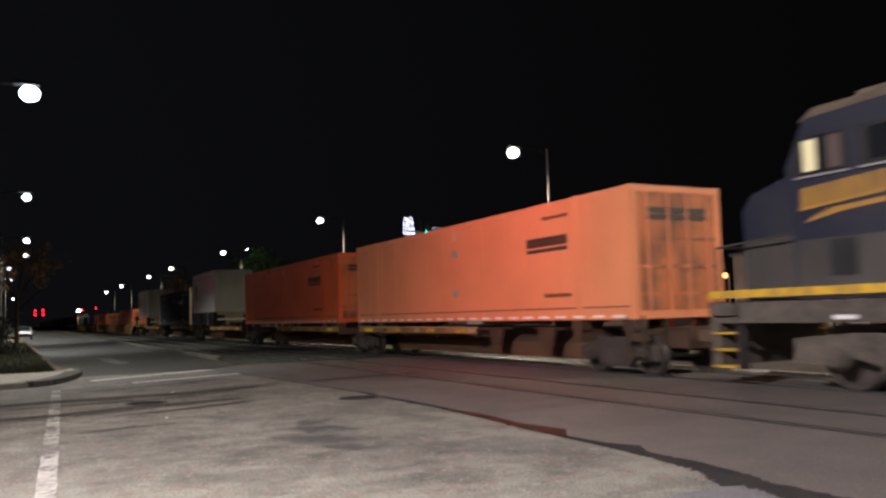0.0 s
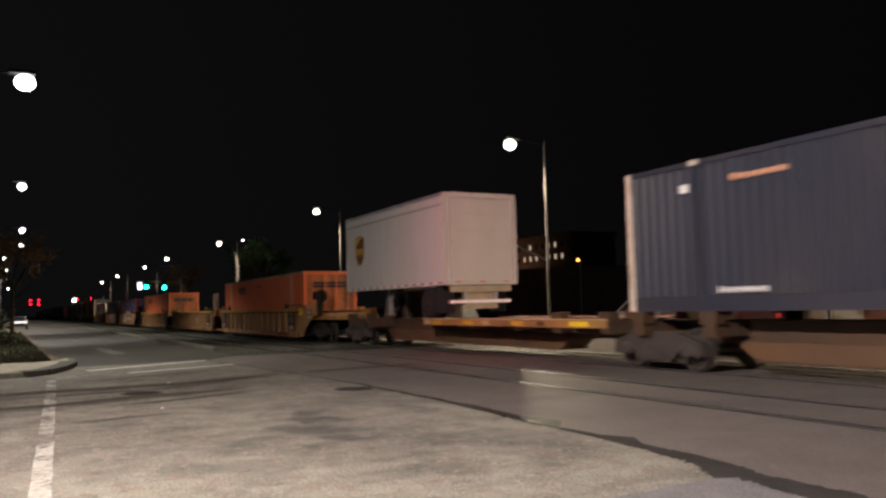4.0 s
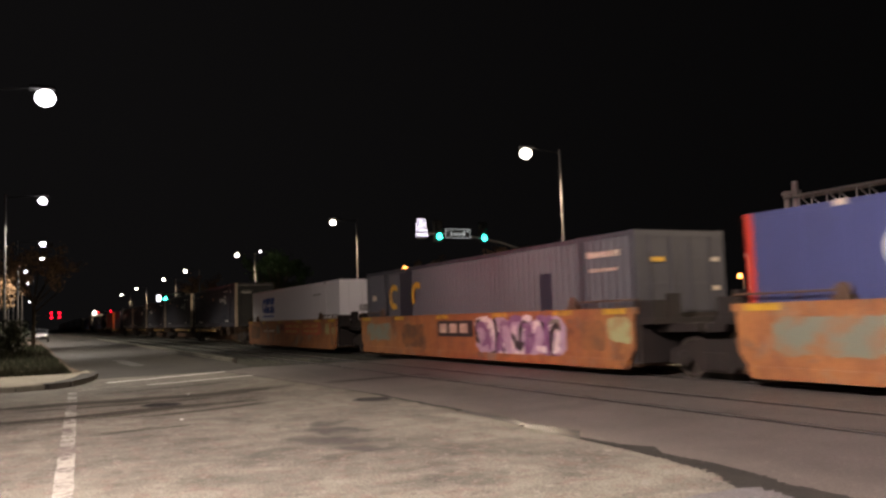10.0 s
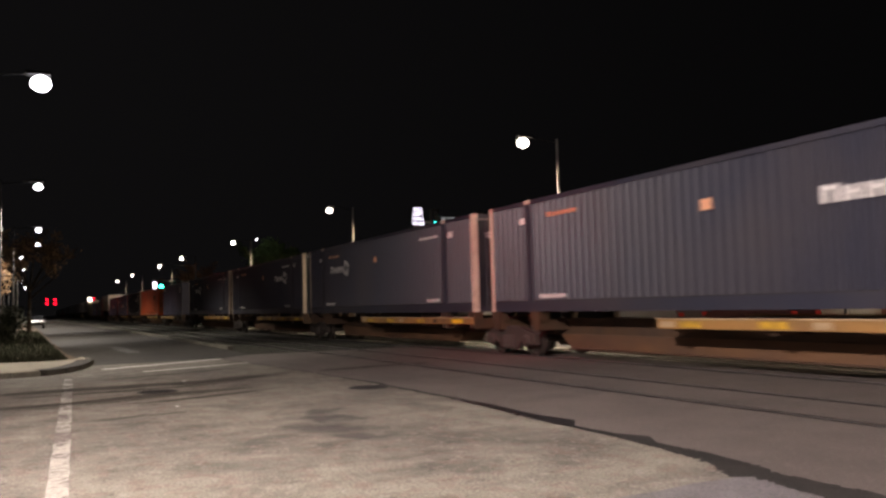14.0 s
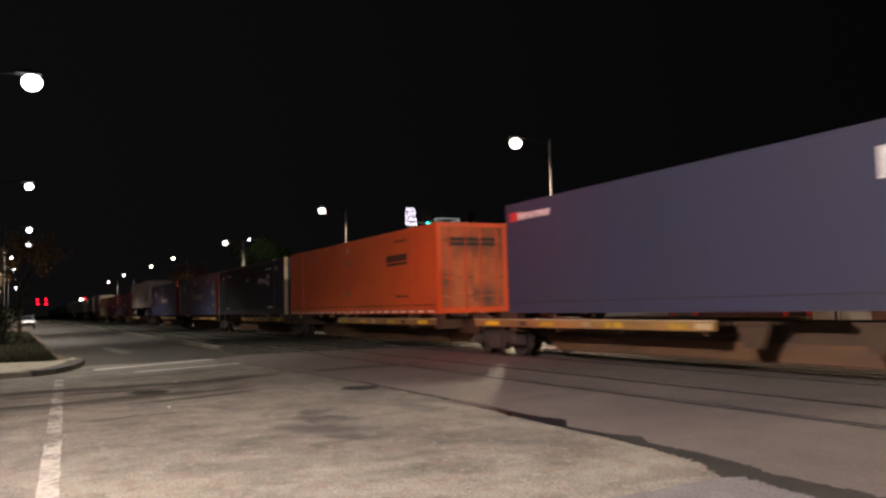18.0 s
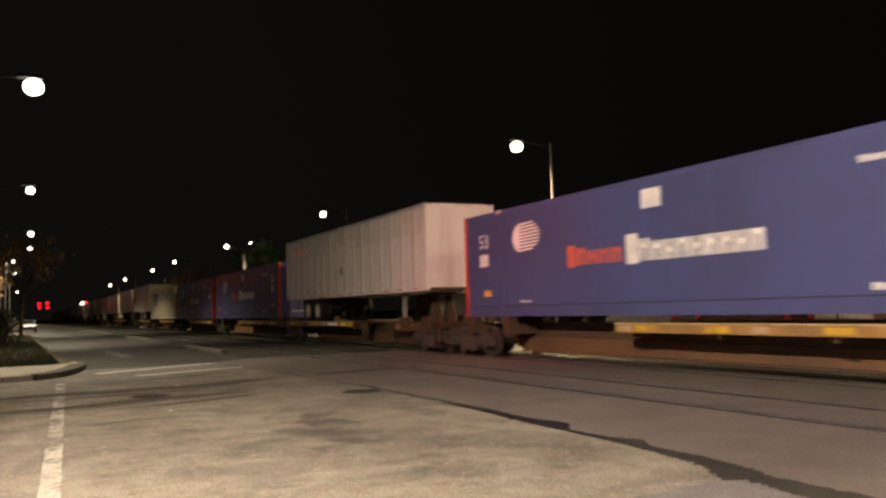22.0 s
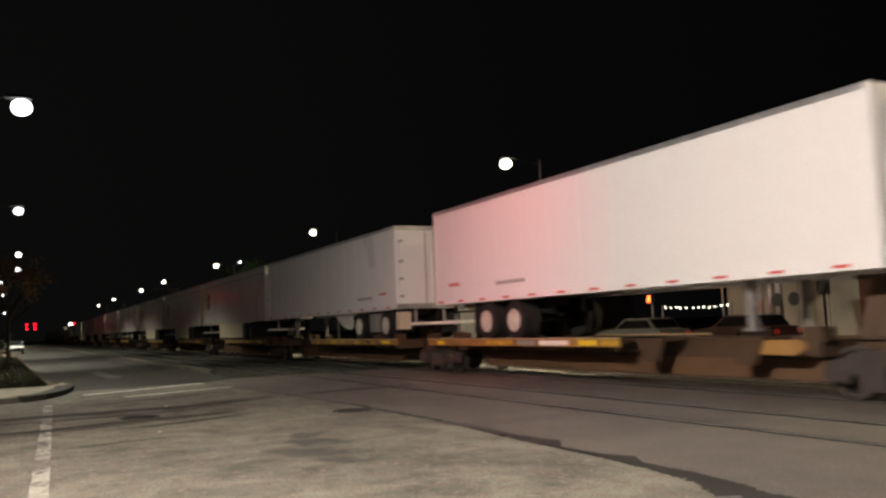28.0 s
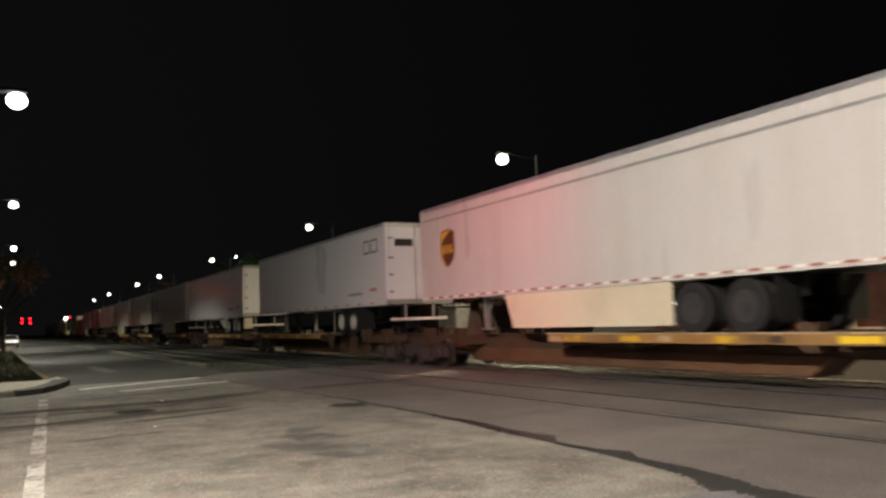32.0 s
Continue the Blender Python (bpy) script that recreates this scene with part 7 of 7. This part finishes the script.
make("plate_lettering", lambda b: ([bx(b, -44.82, -44.80, y, y + 0.04, 6.43, 6.43 + h) for y, h in ((22.80, 0.30), (22.97, 0.2), (23.11, 0.2), (23.25, 0.2), (23.39, 0.2), (23.53, 0.2), (23.65, 0.3), (23.76, 0.3))], bx(b, -44.82, -44.80, 22.54, 22.62, 6.70, 6.76), bx(b, -44.82, -44.80, 23.95, 24.08, 6.70, 6.76)), LIT_PLATE, plate_ob, "white lettering as plain bars")


sg = thing("turn_ban_sign", "lit white message sign with block capitals on a mast arm", "sign")
box_part("sign_case", (-44.95, -44.83, 20.5, 21.08, 6.22, 7.5), BLACK_SHELL, sg)
for k, wd in enumerate(("NO", "LEFT", "TURN", "TRAIN")):
    text_mesh(wd, 0.36 if k < 2 else 0.29, LIT_SIGN, "lettering", sg, pose(-44.82, 20.79, 7.32 - 0.29 * k, 90, 0, 90))
box_part("bracket", (-45.05, -44.9, 20.7, 20.88, 6.5, 6.7), GALV, sg)

# signals of the next street and the red ones far down the road
m = thing("traffic_signal_mast", "far mast arm with two green traffic signals", "traffic signal")
make("mast_pole", lambda b: rod(b, (-115, 19.3, 0), (-115, 19.3, 7.9), 0.13, 0.1, 8), GALV, m)
make("mast_arm", lambda b: (rod(b, (-115, 19.3, 5.6), (-115, 13.6, 5.75), 0.08, 0.05, 8), rod(b, (-115, 19.3, 7.7), (-115, 16.2, 7.85), 0.05, 0.04, 8)), GALV, m)
signal_head(m, (-114.85, 14.75, 5.33), "x", LIT_GREEN_FAR, 2)
signal_head(m, (-114.85, 17.05, 5.22), "x", LIT_GREEN_FAR, 2)
sg = thing("turn_ban_sign", "far lit white message sign on a mast arm", "sign")
box_part("sign_case", (-114.95, -114.85, 13.6, 14.25, 4.6, 5.6), BLACK_SHELL, sg)
box_part("sign_face", (-114.85, -114.83, 13.66, 14.19, 4.66, 5.54), LIT_SIGN, sg, "glowing white sign face")


def blob(bm, x, y, z, r):
    bmesh.ops.create_uvsphere(bm, u_segments=12, v_segments=8, radius=r, matrix=Matrix.Translation((x, y, z)))


def flasher(label, at, lenses, pole_y):
    t = thing("crossing_signal", label, "crossing signal", "crossing signals down the line")
    x, y, z = at
    make("post", lambda b: rod(b, (x - 0.1, pole_y, 0), (x - 0.1, pole_y, z + 0.9), 0.09, 0.07, 8), GALV, t)
    make("crossbar", lambda b: rod(b, (x - 0.1, pole_y, z), (x - 0.1, y, z), 0.04, seg=6), GALV, t)
    for dy, dz in lenses:
        hd = make("backing_disc", lambda b: disc(b, (x - 0.04, y + dy, z + dz), "x", ((0, 0.30), (0.02, 0.30)), 16), BLACK_SHELL, t, "black round backing")
        make("lens", lambda b: disc(b, (x, y + dy, z + dz), "x", ((0, 0.19), (0.04, 0.18)), 16), LIT_RED, hd, "glowing red lens")
    return t


flasher("red crossing lights glowing over the street far away", (-180, 2.12, 4.17), ((-0.72, 0.42), (-0.72, -0.42), (0.72, 0.42), (0.72, -0.42)), -1.6)
flasher("red crossing lights glowing behind the tracks", (-250, 15.5, 5.9), ((-1.7, -0.08), (1.8, 0.16)), 20.5)
lw = thing("track_lamp", "small white lamp glowing on a post by the tracks", "lamp")
make("post", lambda b: rod(b, (-250.3, 12.6, 0), (-250.3, 12.6, 5.6), 0.06, seg=6), GALV, lw)
make("lens", lambda b: blob(b, -250, 12.9, 5.55, 0.5), LAMP_WHITE, lw, "glaring white lamp", True)

# crossing gantry with its truss arm, crossbuck and flashers
g = thing("crossing_gantry", "tall grey cantilever gantry with truss arm, crossbuck and warning lights", "crossing gantry")
for x, top in ((-25.45, 6.54), (-25.0, 6.92)):
    make("mast", lambda b: rod(b, (x, 30, 0), (x, 30, top), 0.16, 0.15, 12), GALV, g)
make("mast_cap", lambda b: bx(b, -25.65, -24.8, 29.85, 30.15, 6.35, 6.5), GALV, g)
for y in (29.6, 30.4):
    for z in (4.82, 6.2):
        make("chord", lambda b: rod(b, (-25.3, y, z), (-11, y, z), 0.055, seg=8), GALV, g)
    br = make("brace", lambda b: rod(b, (0, 0, 0), (0, 0, 1.38), 0.03, seg=6), GALV, g, at=(-24.5, y, 4.82))
    dg = make("diagonal", lambda b: rod(b, (0, 0, 1.38), (1.4, 0, 0), 0.03, seg=6), GALV, g, at=(-24.5, y, 4.82))
    for k in range(1, 10):
        again(br, g, (-24.5 + 1.4 * k, y, 4.82))
        if k < 9:
            again(dg, g, (-24.5 + 1.4 * k, y, 4.82))
cr = make("cross_brace", lambda b: rod(b, (0, 29.6, 0), (0, 30.4, 0), 0.025, seg=6), GALV, g, at=(-24.5, 0, 4.82))
for k in range(1, 20):
    again(cr, g, (-24.5 + 1.4 * (k // 2), 0, 6.2 if k % 2 else 4.82))
make("crossbuck", lambda b: (prism(b, [(29.55, 3.55), (29.7, 3.45), (30.45, 4.55), (30.3, 4.65)], "x", -24.78, -24.75), prism(b, [(29.55, 4.55), (29.7, 4.65), (30.45, 3.65), (30.3, 3.55)], "x", -24.75, -24.72)), MARK_WHITE, g, "white crossbuck boards")
for x, z in ((-24.72, 2.05), (-23.84, 2.05)):
    make("flasher_disc", lambda b: (disc(b, (x, 29.5, z), "y", ((0, 0.30), (0.03, 0.30), (0.05, 0.12), (0.2, 0.12)), 20)), BLACK_SHELL, g, "black flasher disc")
make("flasher_lens", lambda b: disc(b, (-26.05, 29.6, 1.97), "y", ((-0.03, 0.10), (0.0, 0.11)), 14), LIT_RED, g, "glowing red lens")
make("side_post", lambda b: rod(b, (-25.97, 30, 0), (-25.97, 30, 4.85), 0.05, 0.04, 8), GALV, g)
sgn = thing("traffic_signal", "black traffic signal head on a dark post, unlit", "traffic signal")
make("post", lambda b: rod(b, (-22.95, 30.3, 0), (-22.95, 30.3, 2.4), 0.06, seg=8), BLACK_SHELL, sgn)
signal_head(sgn, (-22.95, 30.2, 2.83), "y", LIT_GREEN, 9)

ph = thing("pedestrian_signal", "small pedestrian signal with a glowing red-orange hand", "pedestrian signal")
make("post", lambda b: rod(b, (-37.72, 34.1, 0), (-37.72, 34.1, 2.9), 0.06, seg=8), GALV, ph)
box_part("case", (-38.0, -37.44, 33.85, 34.05, 2.30, 2.90), BLACK_SHELL, ph)
make("hand_symbol", lambda b: (bx(b, -37.82, -37.60, 33.83, 33.86, 2.40, 2.62), [bx(b, -37.82 + 0.06 * k, -37.78 + 0.06 * k, 33.83, 33.86, 2.6, 2.80) for k in range(4)], bx(b, -37.9, -37.8, 33.83, 33.86, 2.48, 2.6)), LIT_AMBER, ph, "glowing hand symbol")


def yard_lamp(x, y, z, r, label):
    t = thing("yard_lamp", label, "lamp", "orange yard lamps")
    make("post", lambda b: rod(b, (x, y + 0.3, 0), (x, y + 0.3, z + 0.1), 0.07, 0.05, 8), GALV, t)
    make("globe", lambda b: blob(b, x, y, z, r), LIT_ORANGE, t, "glowing orange globe", True)
    return t


yard_lamp(-79.6, 60, 6.6, 0.15, "orange sodium lamp glowing on a post")
yard_lamp(-36.1, 38, 3.3, 0.14, "orange sodium lamp glowing on a short post")
yard_lamp(-137.1, 60, 10.3, 0.55, "large orange sodium lamp glowing on a tall post")
ss = thing("string_lights", "sagging string of small white bulbs", "string lights")
make("wire", lambda b: [rod(b, (-38.8 + 0.45 * k, 36, 2.17 - 0.12 * math.sin(k / 13 * 3.14)), (-38.35 + 0.45 * k, 36, 2.17 - 0.12 * math.sin((k + 1) / 13 * 3.14)), 0.012, seg=4) for k in range(12)], BLACK_SHELL, ss)
bulb = None
rnd = random.Random(3)
for k in range(12):
    p = (-38.7 + 0.45 * k + 0.2 * rnd.random(), 36, 2.12 - 0.12 * math.sin(k / 13 * 3.14) - 0.06 * rnd.random())
    if bulb is None:
        bulb = make("bulb", lambda b: blob(b, 0, 0, 0, 0.045), LAMP_WHITE, ss, "glowing bulb", True, at=p)
    else:
        again(bulb, ss, p)
for x in (-38.9, -33.3):
    make("string_post", lambda b: rod(b, (x, 36, 0), (x, 36, 2.2), 0.04, seg=6), GALV, ss)

# buildings
hb = thing("store_building", "low pale block building with a brown brick end", "building")
make("wall", lambda b: bx(b, -37.3, -28.1, 40, 40.4, 0, 4.62), PLASTER, hb)
make("wall", lambda b: bx(b, -37.3, -36.9, 40.4, 62, 0, 4.62), PLASTER, hb)
make("brick_wall", lambda b: bx(b, -28.1, 6.0, 39.95, 40.4, 0, 4.75), BRICK_RED, hb, "brown brick wall")
make("roof", lambda b: bx(b, -37.4, 6.1, 39.9, 62, 4.62, 4.8), DARK_WALL, hb)
make("wall", lambda b: bx(b, 5.6, 6.0, 40.4, 62, 0, 4.62), BRICK_RED, hb)
make("wall", lambda b: bx(b, -37.3, 6.0, 61.6, 62, 0, 4.62), PLASTER, hb)
make("coping", lambda b: bx(b, -37.45, -28.1, 39.85, 40.45, 4.58, 4.72), GALV, hb)
j = None
for x in range(-36, -28, 2):
    if j is None:
        j = make("panel_joint", lambda b: bx(b, -0.015, 0.015, 39.985, 40.0, 0, 4.6), DARK_WALL, hb, at=(x, 0, 0))
    else:
        again(j, hb, (x, 0, 0))

ap = thing("apartment_building", "distant dark apartment block with scattered lit windows", "building")
make("wall", lambda b: bx(b, -236, -162, 120, 134, 0, 18.5), DARK_WALL, ap)
make("roof", lambda b: (bx(b, -236.5, -161.5, 119.5, 134.5, 18.5, 19.1), bx(b, -205, -196, 124, 130, 19.1, 21.0)), DARK_WALL, ap)
rnd = random.Random(11)
wd_, wl = None, None
for k in range(26):
    for n, z in enumerate((5.5, 9.0, 12.6, 15.6)):
        x = -234 + k * 2.85
        lit = rnd.random() < 0.38
        if lit:
            if wl is None:
                wl = make("window", lambda b: bx(b, -0.42, 0.42, -0.06, 0.0, 0, 1.3), LIT_WINDOW, ap, "lit window", at=(x, 119.98, z))
            else:
                again(wl, ap, (x, 119.98, z))
        elif wd_ is None:
            wd_ = make("window", lambda b: (bx(b, -0.42, 0.42, -0.04, 0.0, 0, 1.3)), GLASS_DARK, ap, "dark window", at=(x, 119.98, z))
        else:
            again(wd_, ap, (x, 119.98, z))
bk = thing("shop_building", "dark low building behind the trees with a lit strip", "building")
make("wall", lambda b: bx(b, -150, -95, 70, 82, 0, 6.5), DARK_WALL, bk)
make("roof", lambda b: bx(b, -150.3, -94.7, 69.7, 82.3, 6.5, 6.9), DARK_WALL, bk)
for k in range(4):
    make("lit_window", lambda b: bx(b, -132 + 2.2 * k, -131 + 2.2 * k, 69.92, 69.98, 4.0, 4.4), LIT_WINDOW, bk, "lit window")


def tree(x, y, height, spread, leaf, seed, label, bare=0.0, count=900, size=0.16, start=0.3):
    """Tapered trunk with forking limbs, and many small leaf faces round the twigs."""
    rnd = random.Random(seed)
    t = thing("tree", label, "tree", "trees behind the railway")
    t.location = (x, y, 0)
    tips = []
    bm = bmesh.new()
    rod(bm, (0, 0, 0), (0.05 * height * 0.3, 0, height * 0.45), 0.022 * height, 0.014 * height, 8)
    base = Vector((0.05 * height * 0.3, 0, height * 0.45))
    for i in range(9):
        a = 6.283 * i / 9 + rnd.random()
        start_p = Vector((0, 0, height * (start + 0.2 * rnd.random()))) if i < 6 else base
        end = start_p + Vector((math.cos(a) * spread * (0.3 + 0.3 * rnd.random()), math.sin(a) * spread * (0.3 + 0.3 * rnd.random()), height * (0.2 + 0.22 * rnd.random())))
        rod(bm, start_p, end, 0.009 * height, 0.005 * height, 6)
        for _ in range(4):
            tip = end + Vector((rnd.uniform(-1, 1) * spread * 0.3, rnd.uniform(-1, 1) * spread * 0.3, height * rnd.uniform(0.02, 0.24)))
            rod(bm, end, tip, 0.004 * height, 0.0015 * height, 4)
            tips.append((end, tip))
    part("trunk", bm, BARK, t)
    bm = bmesh.new()
    for _ in range(count):
        a, b = rnd.choice(tips)
        c = a.lerp(b, rnd.random() ** 0.6) + Vector([rnd.gauss(0, 0.055 * spread) for _ in range(3)])
        u, v = Vector([rnd.uniform(-1, 1) for _ in range(3)]).normalized(), Vector([rnd.uniform(-1, 1) for _ in range(3)]).normalized()
        s = size * (0.6 + 0.8 * rnd.random())
        bm.faces.new([bm.verts.new(c + s * q) for q in (-u, v * 0.6, u, -v * 0.6)])
    part("crown", bm, leaf, t)
    return t


tree(-48.8, 29.0, 6.3, 2.2, LEAF_BROWN, 1, "small autumn tree with thin brown leaves", count=1300, size=0.10)
tree(-51.0, 30.5, 3.8, 2.2, LEAF_BROWN, 6, "low autumn tree with thin brown leaves", count=900, size=0.10)
tree(-92.0, 43.0, 8.3, 3.6, LEAF_BROWN, 2, "autumn tree with thin brown leaves", count=1400, size=0.14)
tree(-84.0, 43.0, 6.0, 3.4, LEAF_BROWN, 7, "autumn tree with thin brown leaves", count=1000, size=0.14)
tree(-108.0, 28.6, 10.8, 5.5, LEAF_GREEN, 3, "dense green tree lit by a street lamp", count=3200, size=0.22)
tree(-118.0, 31.0, 9.0, 5.0, LEAF_GREEN, 8, "dense green tree in the dark", count=2200, size=0.22)
tree(-160.0, 27.0, 10.5, 5.5, LEAF_BROWN, 4, "half-bare autumn tree beside the far street", count=1500, size=0.2)
tree(-72.0, -0.7, 7.6, 4.4, LEAF_BROWN, 5, "half-bare street tree beside the verge", count=1700, size=0.12)
tree(-62.0, -3.4, 5.2, 3.2, LEAF_BROWN, 9, "half-bare street tree beside the verge", count=1100, size=0.12)
tree(-96.0, -3.6, 8.5, 4.5, LEAF_BROWN, 10, "half-bare street tree beside the verge", count=1500, size=0.16)


def shrub(x, y, h, w, seed):
    rnd = random.Random(seed)
    t = thing("shrub", "dark low shrub on the verge", "shrub", "shrubs on the verge")
    t.location = (x, y, 0.1)
    for _ in range(6):
        make("stem", lambda b: rod(b, (0, 0, 0), (rnd.uniform(-w, w) * 0.6, rnd.uniform(-w, w) * 0.6, h * rnd.uniform(0.5, 0.9)), 0.02, 0.008, 5), BARK, t)
    bm = bmesh.new()
    for _ in range(600):
        c = Vector((rnd.gauss(0, 0.42 * w), rnd.gauss(0, 0.42 * w), h * rnd.random() ** 0.8))
        u, v = Vector([rnd.uniform(-1, 1) for _ in range(3)]).normalized(), Vector([rnd.uniform(-1, 1) for _ in range(3)]).normalized()
        bm.faces.new([bm.verts.new(c + 0.11 * q) for q in (-u, v * 0.6, u, -v * 0.6)])
    part("leaves", bm, LEAF_DARK, t)


for k in range(2, 10):
    shrub(-34 - 3.6 * k, -1.0 - 0.12 * k - 0.8 * (k % 3), 0.8 + 0.35 * (k % 4), 0.9, 20 + k)


def grass(bm):
    rnd = random.Random(8)
    for _ in range(9000):
        x = -26.5 - 49 * rnd.random() ** 1.5
        y = 0.75 + (x + 26.5) * 0.018 - 3.2 * rnd.random()
        a, h = rnd.random() * 6.28, 0.06 + 0.12 * rnd.random()
        d = Vector((math.cos(a), math.sin(a), 0)) * 0.02
        p = Vector((x, y, 0.10))
        bm.faces.new([bm.verts.new(p - d), bm.verts.new(p + d), bm.verts.new(p + Vector((d.y * 2, d.x * 2, h)))])


tagged(make("grass", grass, LEAF_DARK), "thin dark grass on the verge", "grass", kind="stuff")


def car(x, y, paint, label, turn=0):
    """A parked car; its nose points along +x."""
    t = thing("parked_car", label, "car")
    t.matrix_world = pose(x, y, 0, 0, 0, turn)
    make("body", lambda b: prism(b, [(-2.2, 0.35), (-2.25, 0.75), (-2.1, 0.95), (-1.0, 1.0), (1.0, 0.98), (2.0, 0.86), (2.2, 0.68), (2.2, 0.35)], "y", -0.88, 0.88), paint, t)
    make("cabin", lambda b: prism(b, [(-1.75, 0.95), (-1.35, 1.42), (0.25, 1.45), (1.0, 0.97)], "y", -0.74, 0.74), paint, t)
    for s in (-1, 1):
        make("side_window", lambda b: prism(b, [(-1.5, 1.0), (-1.25, 1.36), (0.2, 1.38), (0.8, 1.0)], "y", s * 0.745 - 0.006, s * 0.745 + 0.006), GLASS_DARK, t, "dark window")
    make("windscreen", lambda b: prism(b, [(0.28, 1.42), (0.98, 1.0), (1.0, 1.0), (0.3, 1.43)], "y", -0.66, 0.66), GLASS_DARK, t, "dark windscreen")
    make("rear_window", lambda b: prism(b, [(-1.72, 1.0), (-1.38, 1.38), (-1.40, 1.40), (-1.75, 1.0)], "y", -0.66, 0.66), GLASS_DARK, t, "dark rear window")
    w = make("wheel", lambda b: disc(b, (0, 0, 0), "y", ((-0.1, 0.2), (-0.1, 0.32), (0.1, 0.32), (0.1, 0.2)), 18), RUBBER, t, "black tyre", at=(1.4, -0.8, 0.32))
    make("hub", lambda b: disc(b, (0, 0, 0), "y", ((-0.104, 0.2), (-0.09, 0.05)), 14), ALUMINIUM, w)
    for px, py in ((-1.35, -0.8), (1.4, 0.8), (-1.35, 0.8)):
        q = again(w, t, (px, py, 0.32), 0 if py < 0 else 180)
        again(w.children[0], q, (0, 0, 0))
    for s in (-1, 1):
        make("headlight", lambda b: bx(b, 2.12, 2.21, s * 0.62 - 0.16, s * 0.62 + 0.16, 0.62, 0.76), REFLECTIVE, t, "clear headlight")
        make("tail_light", lambda b: bx(b, -2.27, -2.2, s * 0.66 - 0.14, s * 0.66 + 0.14, 0.68, 0.84), MARK_RED, t, "red tail light")
    make("bumper", lambda b: bx(b, 2.18, 2.28, -0.8, 0.8, 0.38, 0.56), DARK_TRIM, t)
    return t


car(-104, -0.35, CAR_GREY, "silver car parked beside the dim street")
car(-28.7, 25.2, CAR_GREY, "silver-grey car parked behind the railway", 180)
car(-24.0, 26.5, CAR_DARK, "dark red car parked behind the railway", 180)
cab = thing("signal_cabinet", "grey metal equipment cabinet by the tracks", "cabinet")
make("case", lambda b: bx(b, -42.0, -39.8, 21.9, 22.9, 0, 2.25), GALV, cab)
make("case_door", lambda b: bx(b, -41.8, -40.0, 21.88, 21.9, 0.2, 2.1), GALV, cab)
make("case_roof", lambda b: bx(b, -42.1, -39.7, 21.8, 23.0, 2.25, 2.32), GALV, cab)
bl = thing("small_lamp", "slim white flood lamp on a leaning bracket", "lamp")
make("post", lambda b: rod(b, (-99.5, 23.4, 0), (-99.5, 23.4, 10.0), 0.07, 0.05, 8), GALV, bl)
make("lens", lambda b: bmesh.ops.create_uvsphere(b, u_segments=10, v_segments=6, radius=0.12, matrix=Matrix.Translation((-99.6, 24.1, 10.15)) @ Matrix.Rotation(0.7, 4, "X") @ Matrix.Diagonal((0.7, 1.6, 0.6, 1))), LAMP_COOL, bl, "glowing slim lens", True)


# ---------------------------------------------------------------- motion of the train
def motions():
    for ob, x, z in MOVERS:
        walk(ob, [(t, pose(x + V * t, YC, z)) for t in (0.0, 8.0, 16.0, 24.0, 32.0)])
        for gear in ob.children:
            if gear.name.startswith("truck"):
                for wheel in gear.children:
                    if wheel.name.startswith("wheel"):
                        roll(wheel, x + gear.location.x + wheel.location.x)


def roll(wheel, start):
    """Turn a wheel on its axle as it runs over the crossing."""
    radius = wheel.location.z
    seat = Matrix.Translation(wheel.location) @ Matrix.Rotation(wheel.rotation_euler[2], 4, "Z")
    first, last = max(0.0, (-30 - start) / V), min(32.0, (3 - start) / V)
    if last - first < 0.1:
        return
    n = int((last - first) * V / (radius * 1.35)) + 2
    turn = -1 if abs(wheel.rotation_euler[2]) > 1 else 1
    rows = [(first + (last - first) * k / n, turn * (last - first) * k / n * V / radius) for k in range(n + 1)]
    rows = ([(0.0, 0.0)] if first > 0.01 else []) + rows + ([(32.0, rows[-1][1])] if last < 31.99 else [])
    walk(wheel, [(t, seat @ Matrix.Rotation(a, 4, "Y")) for t, a in rows])


motions()
